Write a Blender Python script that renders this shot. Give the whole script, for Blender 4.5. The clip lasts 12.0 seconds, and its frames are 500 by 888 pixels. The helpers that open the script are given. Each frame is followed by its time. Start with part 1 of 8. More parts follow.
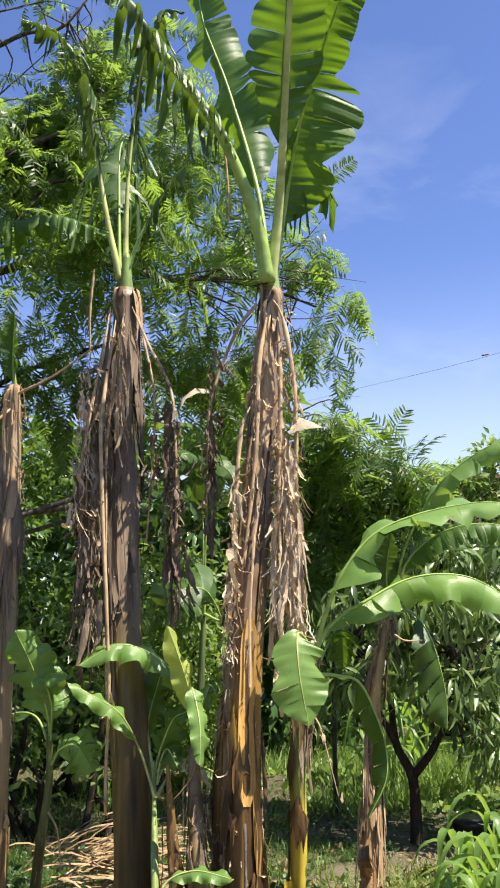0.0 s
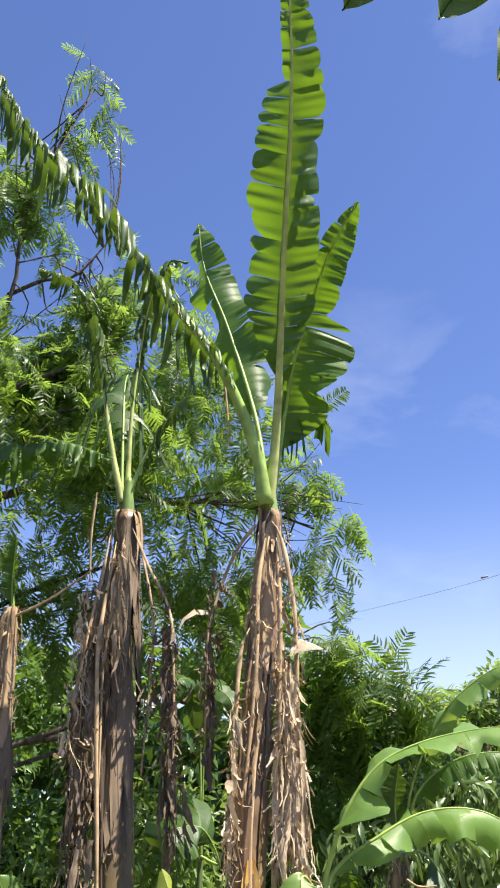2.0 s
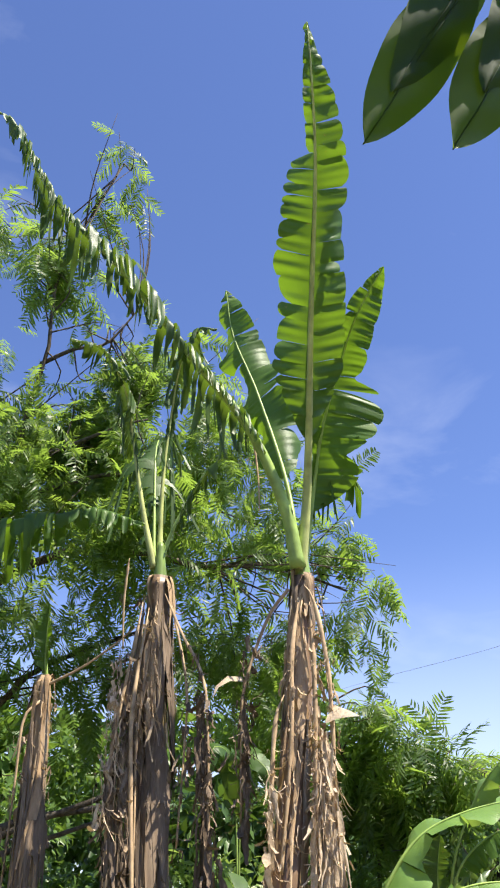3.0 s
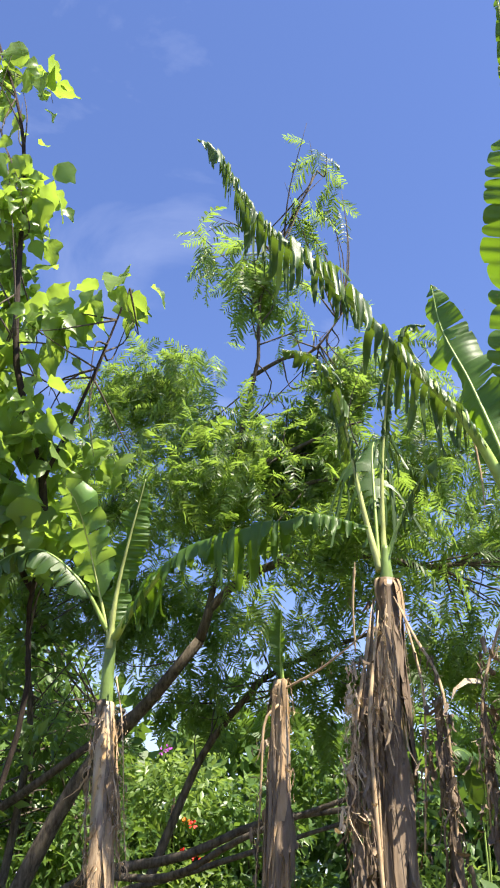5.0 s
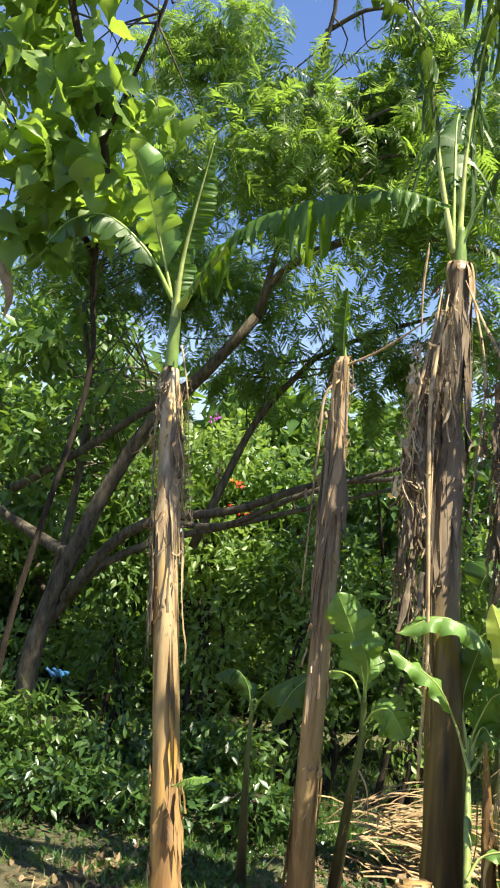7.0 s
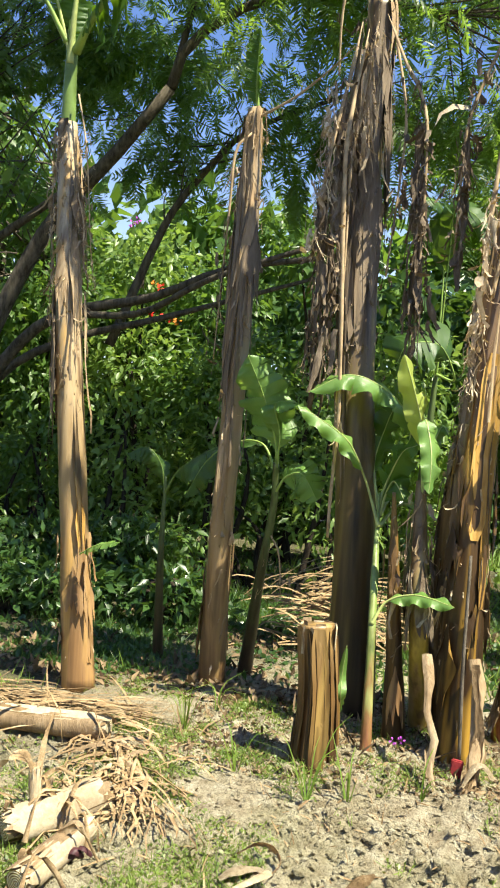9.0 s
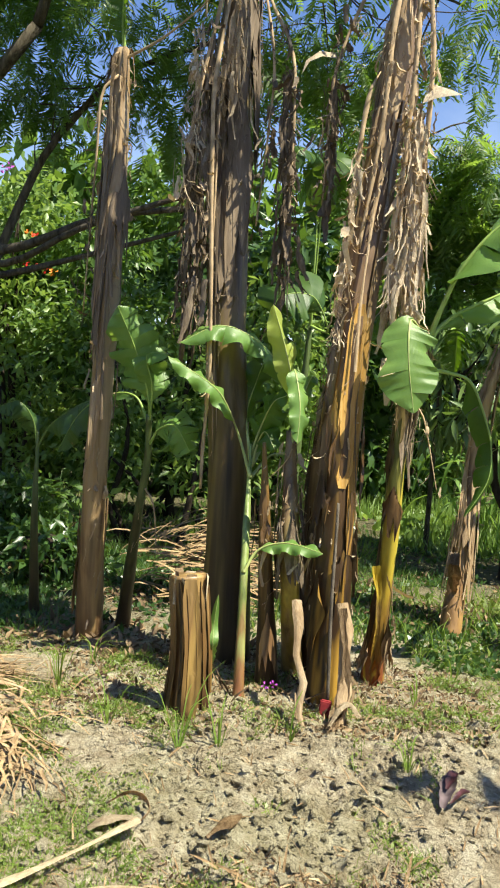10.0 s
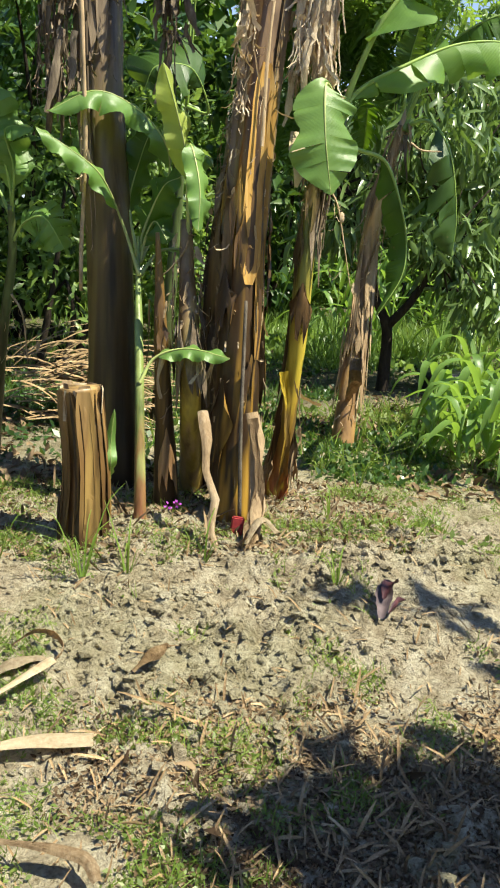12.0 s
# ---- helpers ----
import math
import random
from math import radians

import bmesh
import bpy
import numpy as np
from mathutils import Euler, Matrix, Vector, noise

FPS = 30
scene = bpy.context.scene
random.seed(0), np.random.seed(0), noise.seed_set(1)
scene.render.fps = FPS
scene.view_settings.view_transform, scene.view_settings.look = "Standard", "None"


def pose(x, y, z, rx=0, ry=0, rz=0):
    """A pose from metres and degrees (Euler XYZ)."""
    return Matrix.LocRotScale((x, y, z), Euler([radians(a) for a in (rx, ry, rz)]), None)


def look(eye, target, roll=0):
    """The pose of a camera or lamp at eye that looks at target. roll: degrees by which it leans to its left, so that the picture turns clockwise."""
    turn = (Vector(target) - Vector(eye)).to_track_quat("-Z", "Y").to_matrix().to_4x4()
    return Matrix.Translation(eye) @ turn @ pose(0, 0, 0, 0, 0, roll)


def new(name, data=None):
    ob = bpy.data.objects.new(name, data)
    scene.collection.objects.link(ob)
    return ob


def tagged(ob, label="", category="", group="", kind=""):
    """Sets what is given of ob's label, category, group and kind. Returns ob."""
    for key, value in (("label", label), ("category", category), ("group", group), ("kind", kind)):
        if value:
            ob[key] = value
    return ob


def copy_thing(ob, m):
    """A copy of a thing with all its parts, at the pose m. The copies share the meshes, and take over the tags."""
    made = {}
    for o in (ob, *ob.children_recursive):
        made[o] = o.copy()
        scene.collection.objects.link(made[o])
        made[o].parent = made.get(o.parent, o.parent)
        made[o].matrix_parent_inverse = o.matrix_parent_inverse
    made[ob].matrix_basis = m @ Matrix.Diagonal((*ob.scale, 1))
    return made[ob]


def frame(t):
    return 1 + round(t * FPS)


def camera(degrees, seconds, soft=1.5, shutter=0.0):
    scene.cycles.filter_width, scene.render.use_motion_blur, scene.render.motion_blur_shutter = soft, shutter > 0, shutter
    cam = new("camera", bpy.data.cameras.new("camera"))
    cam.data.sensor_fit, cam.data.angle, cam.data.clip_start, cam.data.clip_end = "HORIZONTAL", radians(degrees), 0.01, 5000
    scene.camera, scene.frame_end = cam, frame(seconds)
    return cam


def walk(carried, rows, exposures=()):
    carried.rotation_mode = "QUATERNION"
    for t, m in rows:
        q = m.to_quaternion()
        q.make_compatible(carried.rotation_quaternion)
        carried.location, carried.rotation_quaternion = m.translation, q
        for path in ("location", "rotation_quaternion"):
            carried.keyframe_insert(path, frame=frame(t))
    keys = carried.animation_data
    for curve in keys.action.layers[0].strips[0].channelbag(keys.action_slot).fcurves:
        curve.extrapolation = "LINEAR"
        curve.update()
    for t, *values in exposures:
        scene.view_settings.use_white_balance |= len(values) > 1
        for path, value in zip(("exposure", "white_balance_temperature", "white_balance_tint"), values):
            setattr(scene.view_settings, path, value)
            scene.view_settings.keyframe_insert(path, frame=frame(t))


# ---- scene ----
cam = camera(31.5, 12.0, 2.0)
PATH = [
    (0, (0.0198, 0.2199, 1.5877), (0.0179, 2.191, 1.9279), -1.1),
    (0.5, (0.0218, 0.2186, 1.5888), (0.0649, 2.1664, 2.037), -1.5),
    (1, (0.0187, 0.2054, 1.578), (0.0489, 2.1168, 2.1651), -1.6),
    (1.5, (0.0179, 0.1949, 1.5692), (0.0629, 2.0751, 2.2482), -1.2),
    (2, (0.0147, 0.1867, 1.5635), (0.0279, 2.0115, 2.3824), -1.5),
    (2.5, (0.0134, 0.1646, 1.5741), (0.0012, 1.9311, 2.5104), -1.7),
    (3, (0.0135, 0.1626, 1.5711), (-0.0367, 1.9261, 2.5134), -1.6),
    (3.5, (0.0136, 0.1566, 1.5671), (-0.0967, 1.9151, 2.5134), -1.5),
    (3.7, (0.0128, 0.1556, 1.5671), (-0.1705, 1.9071, 2.5164), -1.4),
    (5.3, (-0.054, 0.133, 1.586), (-0.583, 1.818, 2.524), 1.6),
    (5.5, (-0.096, 0.095, 1.644), (-0.610, 1.812, 2.531), 2.1),
    (6, (-0.116, 0.105, 1.639), (-0.670, 1.877, 2.384), 3.4),
    (6.5, (-0.148, 0.114, 1.605), (-0.752, 1.948, 2.127), 3.9),
    (7, (-0.173, 0.153, 1.545), (-0.794, 2.034, 1.819), 4.8),
    (7.2, (-0.180, 0.165, 1.523), (-0.797, 2.056, 1.725), 4.8),
    (8.8, (-0.087, 0.415, 1.184), (-0.603, 2.347, 1.164), 4.3),
    (9, (-0.072, 0.419, 1.18), (-0.547, 2.361, 1.131), 3.9),
    (9.5, (-0.025, 0.436, 1.176), (-0.334, 2.41, 1.08), 3.2),
    (10, (0.008, 0.449, 1.173), (-0.222, 2.432, 1.037), 3.4),
    (10.5, (0.045, 0.491, 1.147), (-0.179, 2.458, 0.869), 3.3),
    (11, (0.01, 0.569, 1.114), (-0.17, 2.536, 0.804), 2.6),
    (11.5, (-0.116, 0.713, 1.063), (-0.133, 2.695, 0.801), 2.3),
    (12, (-0.223, 0.808, 1.018), (-0.069, 2.74, 0.522), 3.4),
]
walk(cam, [(t, look(eye, target, roll)) for t, eye, target, roll in PATH],
     [(0, 1.12, 6600, 10), (2.5, 1.17, 6550, 10), (3.7, 1.2, 6550, 10), (5.5, 1.52, 6800, 9), (6.5, 1.44, 7000, 4), (7.2, 1.5, 7100, 0), (9, 1.3, 6850, -1), (10.5, 1.0, 6750, 0), (11.5, 0.96, 6850, -2), (12, 1.02, 6750, -2)])

# ---- world ----
world = bpy.data.worlds.new("sky")
scene.world = world
world.use_nodes = True
SUN_DIR = Vector((0.45, -0.2, 0.87)).normalized()
wn, wl = world.node_tree.nodes, world.node_tree.links
sky = wn.new("ShaderNodeTexSky")
sky.sky_type, sky.sun_disc = "NISHITA", False
sky.sun_elevation = math.asin(SUN_DIR.z)
sky.sun_rotation = math.atan2(SUN_DIR.x, SUN_DIR.y)
sky.dust_density, sky.ozone_density, sky.air_density = 0.3, 6.0, 1.0
coord = wn.new("ShaderNodeTexCoord")
stretch = wn.new("ShaderNodeMapping")
stretch.inputs["Scale"].default_value = (2.2, 2.2, 4.0)
stretch.inputs["Rotation"].default_value = (0.3, 0.5, 0.2)
wisps = wn.new("ShaderNodeTexNoise")
wisps.inputs["Scale"].default_value = 1.6
wisps.inputs["Detail"].default_value = 9.0
wisps.inputs["Roughness"].default_value = 0.55
wisps.inputs["Distortion"].default_value = 0.7
ramp = wn.new("ShaderNodeValToRGB")
ramp.color_ramp.elements[0].position, ramp.color_ramp.elements[1].position = 0.56, 0.9
ramp.color_ramp.elements[1].color = (0.28, 0.28, 0.28, 1)
veil = wn.new("ShaderNodeMixRGB")
veil.inputs[2].default_value = (7.0, 7.4, 8.4, 1)
wl.new(coord.outputs["Generated"], stretch.inputs["Vector"])
wl.new(stretch.outputs[0], wisps.inputs["Vector"])
wl.new(wisps.outputs["Fac"], ramp.inputs[0])
wl.new(ramp.outputs[0], veil.inputs[0])
deep = wn.new("ShaderNodeMixRGB")
deep.blend_type = "MULTIPLY"
deep.inputs[0].default_value = 1.0
deep.inputs[2].default_value = (1.02, 0.97, 1.2, 1)
wl.new(sky.outputs[0], deep.inputs[1])
wl.new(deep.outputs[0], veil.inputs[1])
height = wn.new("ShaderNodeSeparateXYZ")
wl.new(coord.outputs["Generated"], height.inputs[0])
low = wn.new("ShaderNodeMapRange")
low.interpolation_type = "SMOOTHSTEP"
low.inputs["From Min"].default_value, low.inputs["From Max"].default_value = 0.0, 0.38
low.inputs["To Min"].default_value, low.inputs["To Max"].default_value = 0.6, 0.0
wl.new(height.outputs["Z"], low.inputs["Value"])
haze = wn.new("ShaderNodeMixRGB")
haze.inputs[2].default_value = (6.6, 7.4, 8.6, 1)
wl.new(low.outputs[0], haze.inputs[0])
wl.new(veil.outputs[0], haze.inputs[1])
wl.new(haze.outputs[0], wn["Background"].inputs["Color"])
wn["Background"].inputs["Strength"].default_value = 0.08
sun_data = bpy.data.lights.new("sun", "SUN")
sun_data.energy, sun_data.angle, sun_data.color = 5.0, radians(0.5), (1.0, 0.93, 0.8)
sun = new("sun", sun_data)
sun.matrix_world = look(SUN_DIR * 30, (0, 0, 0))

# ---- materials ----


def material(name, rough=0.6, spec=0.3):
    m = bpy.data.materials.new(name)
    m.use_nodes = True
    b = m.node_tree.nodes["Principled BSDF"]
    b.inputs["Roughness"].default_value = rough
    b.inputs["Specular IOR Level"].default_value = spec
    return m, m.node_tree.nodes, m.node_tree.links, b


def noise_node(n, l, vec, scale, detail=4.0, rough=0.55):
    t = n.new("ShaderNodeTexNoise")
    t.inputs["Scale"].default_value, t.inputs["Detail"].default_value = scale, detail
    t.inputs["Roughness"].default_value = rough
    if vec is not None:
        l.new(vec, t.inputs["Vector"])
    return t


def ramp_node(n, l, fac, stops):
    r = n.new("ShaderNodeValToRGB")
    e = r.color_ramp.elements
    while len(e) < len(stops):
        e.new(0.5)
    for el, (pos, col) in zip(e, stops):
        el.position, el.color = pos, (*col, 1)
    l.new(fac, r.inputs[0])
    return r


def mix_node(n, l, a, b, fac, mode="MIX"):
    m = n.new("ShaderNodeMixRGB")
    m.blend_type = mode
    for socket, v in ((m.inputs[0], fac), (m.inputs[1], a), (m.inputs[2], b)):
        if isinstance(v, (int, float)):
            socket.default_value = v
        elif isinstance(v, tuple):
            socket.default_value = (*v, 1)
        else:
            l.new(v, socket)
    return m


def scaled(n, l, vec, scale):
    m = n.new("ShaderNodeMapping")
    m.inputs["Scale"].default_value = scale
    l.new(vec, m.inputs["Vector"])
    return m.outputs[0]


def bump_to(n, l, b, height, strength, dist=0.01):
    bp = n.new("ShaderNodeBump")
    bp.inputs["Strength"].default_value, bp.inputs["Distance"].default_value = strength, dist
    l.new(height, bp.inputs["Height"])
    l.new(bp.outputs[0], b.inputs["Normal"])
    return bp


def see_through(m, n, l, b, colour, amount):
    """Thin leaf: part of the light passes through."""
    t = n.new("ShaderNodeBsdfTranslucent")
    mx = n.new("ShaderNodeMixShader")
    mx.inputs[0].default_value = amount
    if isinstance(colour, tuple):
        t.inputs["Color"].default_value = (*colour, 1)
    else:
        l.new(colour, t.inputs["Color"])
    l.new(b.outputs[0], mx.inputs[1])
    l.new(t.outputs[0], mx.inputs[2])
    l.new(mx.outputs[0], n["Material Output"].inputs["Surface"])


def banana_leaf_mat(name, dark, light, through_col, amount=0.42, rough=0.45):
    m, n, l, b = material(name, rough, 0.5)
    uv = n.new("ShaderNodeUVMap")
    pos = n.new("ShaderNodeNewGeometry").outputs["Position"]
    veins = n.new("ShaderNodeTexWave")
    veins.bands_direction = "X"
    veins.inputs["Scale"].default_value = 55.0
    veins.inputs["Distortion"].default_value = 1.2
    veins.inputs["Detail"].default_value = 2.0
    l.new(uv.outputs[0], veins.inputs["Vector"])
    patch = noise_node(n, l, pos, 7.0, 4.0)
    base = ramp_node(n, l, patch.outputs["Fac"], [(0.35, dark), (0.7, light)])
    col = mix_node(n, l, base.outputs[0], light, 0.0)
    fac = n.new("ShaderNodeMath")
    fac.operation = "MULTIPLY"
    l.new(veins.outputs["Fac"], fac.inputs[0])
    fac.inputs[1].default_value = 0.25
    l.new(fac.outputs[0], col.inputs[0])
    # brown, dried margins and specks
    spots = noise_node(n, l, pos, 30.0, 5.0, 0.7)
    sf = ramp_node(n, l, spots.outputs["Fac"], [(0.66, (0, 0, 0)), (0.74, (1, 1, 1))])
    col2 = mix_node(n, l, col.outputs[0], (0.28, 0.2, 0.07), sf.outputs[0])
    l.new(col2.outputs[0], b.inputs["Base Color"])
    bump_to(n, l, b, veins.outputs["Fac"], 0.16, 0.003)
    tcol = mix_node(n, l, through_col, (0.3, 0.2, 0.04), sf.outputs[0])
    see_through(m, n, l, b, tcol.outputs[0], amount)
    return m


def small_leaf_mat(name, dark, light, through_col, amount=0.35, rough=0.42, spec=0.5):
    m, n, l, b = material(name, rough, spec)
    g = n.new("ShaderNodeNewGeometry")
    patch = noise_node(n, l, g.outputs["Position"], 2.6, 3.0)
    mixv = n.new("ShaderNodeMath")
    mixv.operation = "ADD"
    half = n.new("ShaderNodeMath")
    half.operation = "MULTIPLY_ADD"
    l.new(g.outputs["Random Per Island"], half.inputs[0])
    half.inputs[1].default_value, half.inputs[2].default_value = 0.55, -0.27
    l.new(half.outputs[0], mixv.inputs[0])
    l.new(patch.outputs["Fac"], mixv.inputs[1])
    base = ramp_node(n, l, mixv.outputs[0], [(0.25, dark), (0.75, light)])
    l.new(base.outputs[0], b.inputs["Base Color"])
    see_through(m, n, l, b, through_col, amount)
    return m


def dry_mat(name, stops, scale=(9, 9, 1.6), bump=0.6, rough=0.85, amount=0.0):
    """Dead banana sheath: long fibres, blotches, a random shade for each piece."""
    m, n, l, b = material(name, rough, 0.15)
    pos = n.new("ShaderNodeTexCoord").outputs["Object"]
    fibres = noise_node(n, l, scaled(n, l, pos, tuple(9 * s for s in scale)), 1.0, 5.0, 0.7)
    blotch = noise_node(n, l, scaled(n, l, pos, scale), 1.0, 4.0, 0.6)
    both = n.new("ShaderNodeMath")
    both.operation = "MULTIPLY_ADD"
    l.new(fibres.outputs["Fac"], both.inputs[0])
    both.inputs[1].default_value = 0.45
    more = n.new("ShaderNodeMath")
    more.operation = "MULTIPLY"
    l.new(blotch.outputs["Fac"], more.inputs[0])
    more.inputs[1].default_value = 0.55
    l.new(more.outputs[0], both.inputs[2])
    base = ramp_node(n, l, both.outputs[0], stops)
    g = n.new("ShaderNodeNewGeometry")
    info = n.new("ShaderNodeObjectInfo")
    pick = n.new("ShaderNodeMath")
    pick.operation = "ADD"
    l.new(g.outputs["Random Per Island"], pick.inputs[0])
    l.new(info.outputs["Random"], pick.inputs[1])
    wrapf = n.new("ShaderNodeMath")
    wrapf.operation = "FRACT"
    l.new(pick.outputs[0], wrapf.inputs[0])
    shade = ramp_node(n, l, wrapf.outputs[0], [(0.0, (0.62, 0.56, 0.5)), (0.55, (0.95, 0.9, 0.84)), (1.0, (1.28, 1.22, 1.14))])
    col = mix_node(n, l, base.outputs[0], shade.outputs[0], 0.8, "MULTIPLY")
    l.new(col.outputs[0], b.inputs["Base Color"])
    bump_to(n, l, b, fibres.outputs["Fac"], bump, 0.01)
    if amount:
        see_through(m, n, l, b, (0.5, 0.33, 0.14), amount)
    return m


def stem_mat(name, low, mid, top, streak, z0, z1, glow=(0.55, 0.3, 0.04)):
    """Banana stem: colours change from the base upward, with long sheath edges and fine streaks."""
    m, n, l, b = material(name, 0.4, 0.4)
    pos = n.new("ShaderNodeNewGeometry").outputs["Position"]
    sep = n.new("ShaderNodeSeparateXYZ")
    l.new(pos, sep.inputs[0])
    wob = noise_node(n, l, scaled(n, l, pos, (9, 9, 1.2)), 1.0, 3.0)
    h = n.new("ShaderNodeMapRange")
    h.inputs["From Min"].default_value, h.inputs["From Max"].default_value = z0, z1
    l.new(sep.outputs["Z"], h.inputs["Value"])
    add = n.new("ShaderNodeMath")
    add.operation = "MULTIPLY_ADD"
    l.new(wob.outputs["Fac"], add.inputs[0])
    add.inputs[1].default_value = 0.6
    sub = n.new("ShaderNodeMath")
    sub.operation = "SUBTRACT"
    l.new(h.outputs[0], sub.inputs[0])
    sub.inputs[1].default_value = 0.3
    l.new(sub.outputs[0], add.inputs[2])
    body = ramp_node(n, l, add.outputs[0], [(0.0, low), (0.5, mid), (1.0, top)])
    pat = noise_node(n, l, scaled(n, l, pos, (17, 17, 0.35)), 1.0, 2.0, 0.5)
    pf = ramp_node(n, l, pat.outputs["Fac"], [(0.53, (0, 0, 0)), (0.66, (0.8, 0.8, 0.8))])
    col = mix_node(n, l, body.outputs[0], glow, pf.outputs[0])
    df = ramp_node(n, l, pat.outputs["Fac"], [(0.34, (0.8, 0.8, 0.8)), (0.46, (0, 0, 0))])
    col1 = mix_node(n, l, col.outputs[0], streak, df.outputs[0])
    fib = noise_node(n, l, scaled(n, l, pos, (60, 60, 2.2)), 1.0, 5.0, 0.65)
    sf = ramp_node(n, l, fib.outputs["Fac"], [(0.3, (0.84, 0.82, 0.8)), (0.7, (1.12, 1.11, 1.1))])
    col2 = mix_node(n, l, col1.outputs[0], sf.outputs[0], 0.85, "MULTIPLY")
    st = noise_node(n, l, scaled(n, l, pos, (26, 26, 1.5)), 1.0, 6.0, 0.6)
    stf = ramp_node(n, l, st.outputs["Fac"], [(0.3, (0.42, 0.37, 0.33)), (0.46, (0.92, 0.9, 0.88)), (0.72, (1.15, 1.14, 1.1))])
    col4 = mix_node(n, l, col2.outputs[0], stf.outputs[0], 0.85, "MULTIPLY")
    l.new(col4.outputs[0], b.inputs["Base Color"])
    bump_to(n, l, b, fib.outputs["Fac"], 0.3, 0.004)
    return m


def bark_mat(name, dark, light):
    m, n, l, b = material(name, 0.9, 0.15)
    pos = n.new("ShaderNodeNewGeometry").outputs["Position"]
    a = noise_node(n, l, scaled(n, l, pos, (30, 30, 9)), 1.0, 6.0, 0.7)
    c = ramp_node(n, l, a.outputs["Fac"], [(0.35, dark), (0.65, light)])
    l.new(c.outputs[0], b.inputs["Base Color"])
    bump_to(n, l, b, a.outputs["Fac"], 0.7, 0.02)
    return m


def ground_mat():
    m, n, l, b = material("soil", 0.95, 0.1)
    pos = n.new("ShaderNodeNewGeometry").outputs["Position"]
    big = noise_node(n, l, pos, 1.3, 5.0, 0.6)
    mid = noise_node(n, l, pos, 14.0, 6.0, 0.65)
    fine = noise_node(n, l, pos, 90.0, 5.0, 0.7)
    soil = ramp_node(n, l, mid.outputs["Fac"], [(0.3, (0.24, 0.19, 0.125)), (0.5, (0.41, 0.35, 0.25)), (0.72, (0.58, 0.52, 0.4))])
    grit = ramp_node(n, l, fine.outputs["Fac"], [(0.33, (0.4, 0.36, 0.32)), (0.5, (0.95, 0.93, 0.9)), (0.66, (1.2, 1.19, 1.17))])
    s2 = mix_node(n, l, soil.outputs[0], grit.outputs[0], 0.7, "MULTIPLY")
    moss = ramp_node(n, l, big.outputs["Fac"], [(0.45, (0, 0, 0)), (0.65, (0.3, 0.3, 0.3))])
    s3 = mix_node(n, l, s2.outputs[0], (0.14, 0.17, 0.05), moss.outputs[0])
    # further off: low green cover, its colour darkened to stand in for shade
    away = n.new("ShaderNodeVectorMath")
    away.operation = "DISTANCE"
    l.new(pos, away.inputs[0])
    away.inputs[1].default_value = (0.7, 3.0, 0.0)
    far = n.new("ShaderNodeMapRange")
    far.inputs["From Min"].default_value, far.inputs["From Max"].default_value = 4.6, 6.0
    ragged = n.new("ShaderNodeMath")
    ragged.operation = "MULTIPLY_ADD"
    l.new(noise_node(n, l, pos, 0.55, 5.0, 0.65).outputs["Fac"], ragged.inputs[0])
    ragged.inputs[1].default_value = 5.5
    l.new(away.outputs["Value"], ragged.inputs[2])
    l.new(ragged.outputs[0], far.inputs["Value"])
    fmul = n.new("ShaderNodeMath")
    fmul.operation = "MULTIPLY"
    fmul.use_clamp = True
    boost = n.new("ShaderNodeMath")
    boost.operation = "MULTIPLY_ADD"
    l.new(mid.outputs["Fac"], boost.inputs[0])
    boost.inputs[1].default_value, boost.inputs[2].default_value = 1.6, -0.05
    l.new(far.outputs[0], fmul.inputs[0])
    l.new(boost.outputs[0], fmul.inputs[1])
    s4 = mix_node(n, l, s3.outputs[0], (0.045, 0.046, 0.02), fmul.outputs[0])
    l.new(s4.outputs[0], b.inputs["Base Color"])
    bump_to(n, l, b, fine.outputs["Fac"], 1.0, 0.02)
    return m


def plain_mat(name, col, rough=0.6, spec=0.3, vary=0.25, scale=25.0):
    m, n, l, b = material(name, rough, spec)
    pos = n.new("ShaderNodeNewGeometry").outputs["Position"]
    a = noise_node(n, l, pos, scale, 4.0)
    c = ramp_node(n, l, a.outputs["Fac"], [(0.3, tuple(v * (1 - vary) for v in col)), (0.7, tuple(min(1, v * (1 + vary)) for v in col))])
    l.new(c.outputs[0], b.inputs["Base Color"])
    bump_to(n, l, b, a.outputs["Fac"], 0.2, 0.005)
    return m


LEAF = banana_leaf_mat("banana_leaf_green", (0.04, 0.1, 0.014), (0.1, 0.19, 0.028), (0.17, 0.3, 0.014), 0.4)
LEAF_YOUNG = banana_leaf_mat("banana_leaf_young", (0.11, 0.22, 0.045), (0.2, 0.33, 0.085), (0.42, 0.62, 0.08), 0.32, 0.38)
# darker copy of the green leaf: shade is put into its colours
LEAF_SHADED = banana_leaf_mat("banana_leaf_shaded", (0.03, 0.07, 0.012), (0.065, 0.125, 0.022), (0.2, 0.32, 0.025), 0.24, 0.42)
MIDRIB = plain_mat("midrib_green", (0.3, 0.42, 0.1), 0.4, 0.4, 0.3, 12.0)
# darker copy of the midrib green, with the shade on the stalks put in
PETIOLE = plain_mat("petiole_green", (0.17, 0.25, 0.06), 0.4, 0.4, 0.3, 12.0)
MIDRIB_PALE = plain_mat("midrib_pale", (0.42, 0.46, 0.16), 0.4, 0.4, 0.3, 12.0)
MIDRIB_DRY = plain_mat("midrib_dry", (0.46, 0.33, 0.2), 0.8, 0.15, 0.35, 18.0)
TAN = [(0.25, (0.14, 0.092, 0.055)), (0.5, (0.37, 0.27, 0.17)), (0.74, (0.66, 0.54, 0.39))]
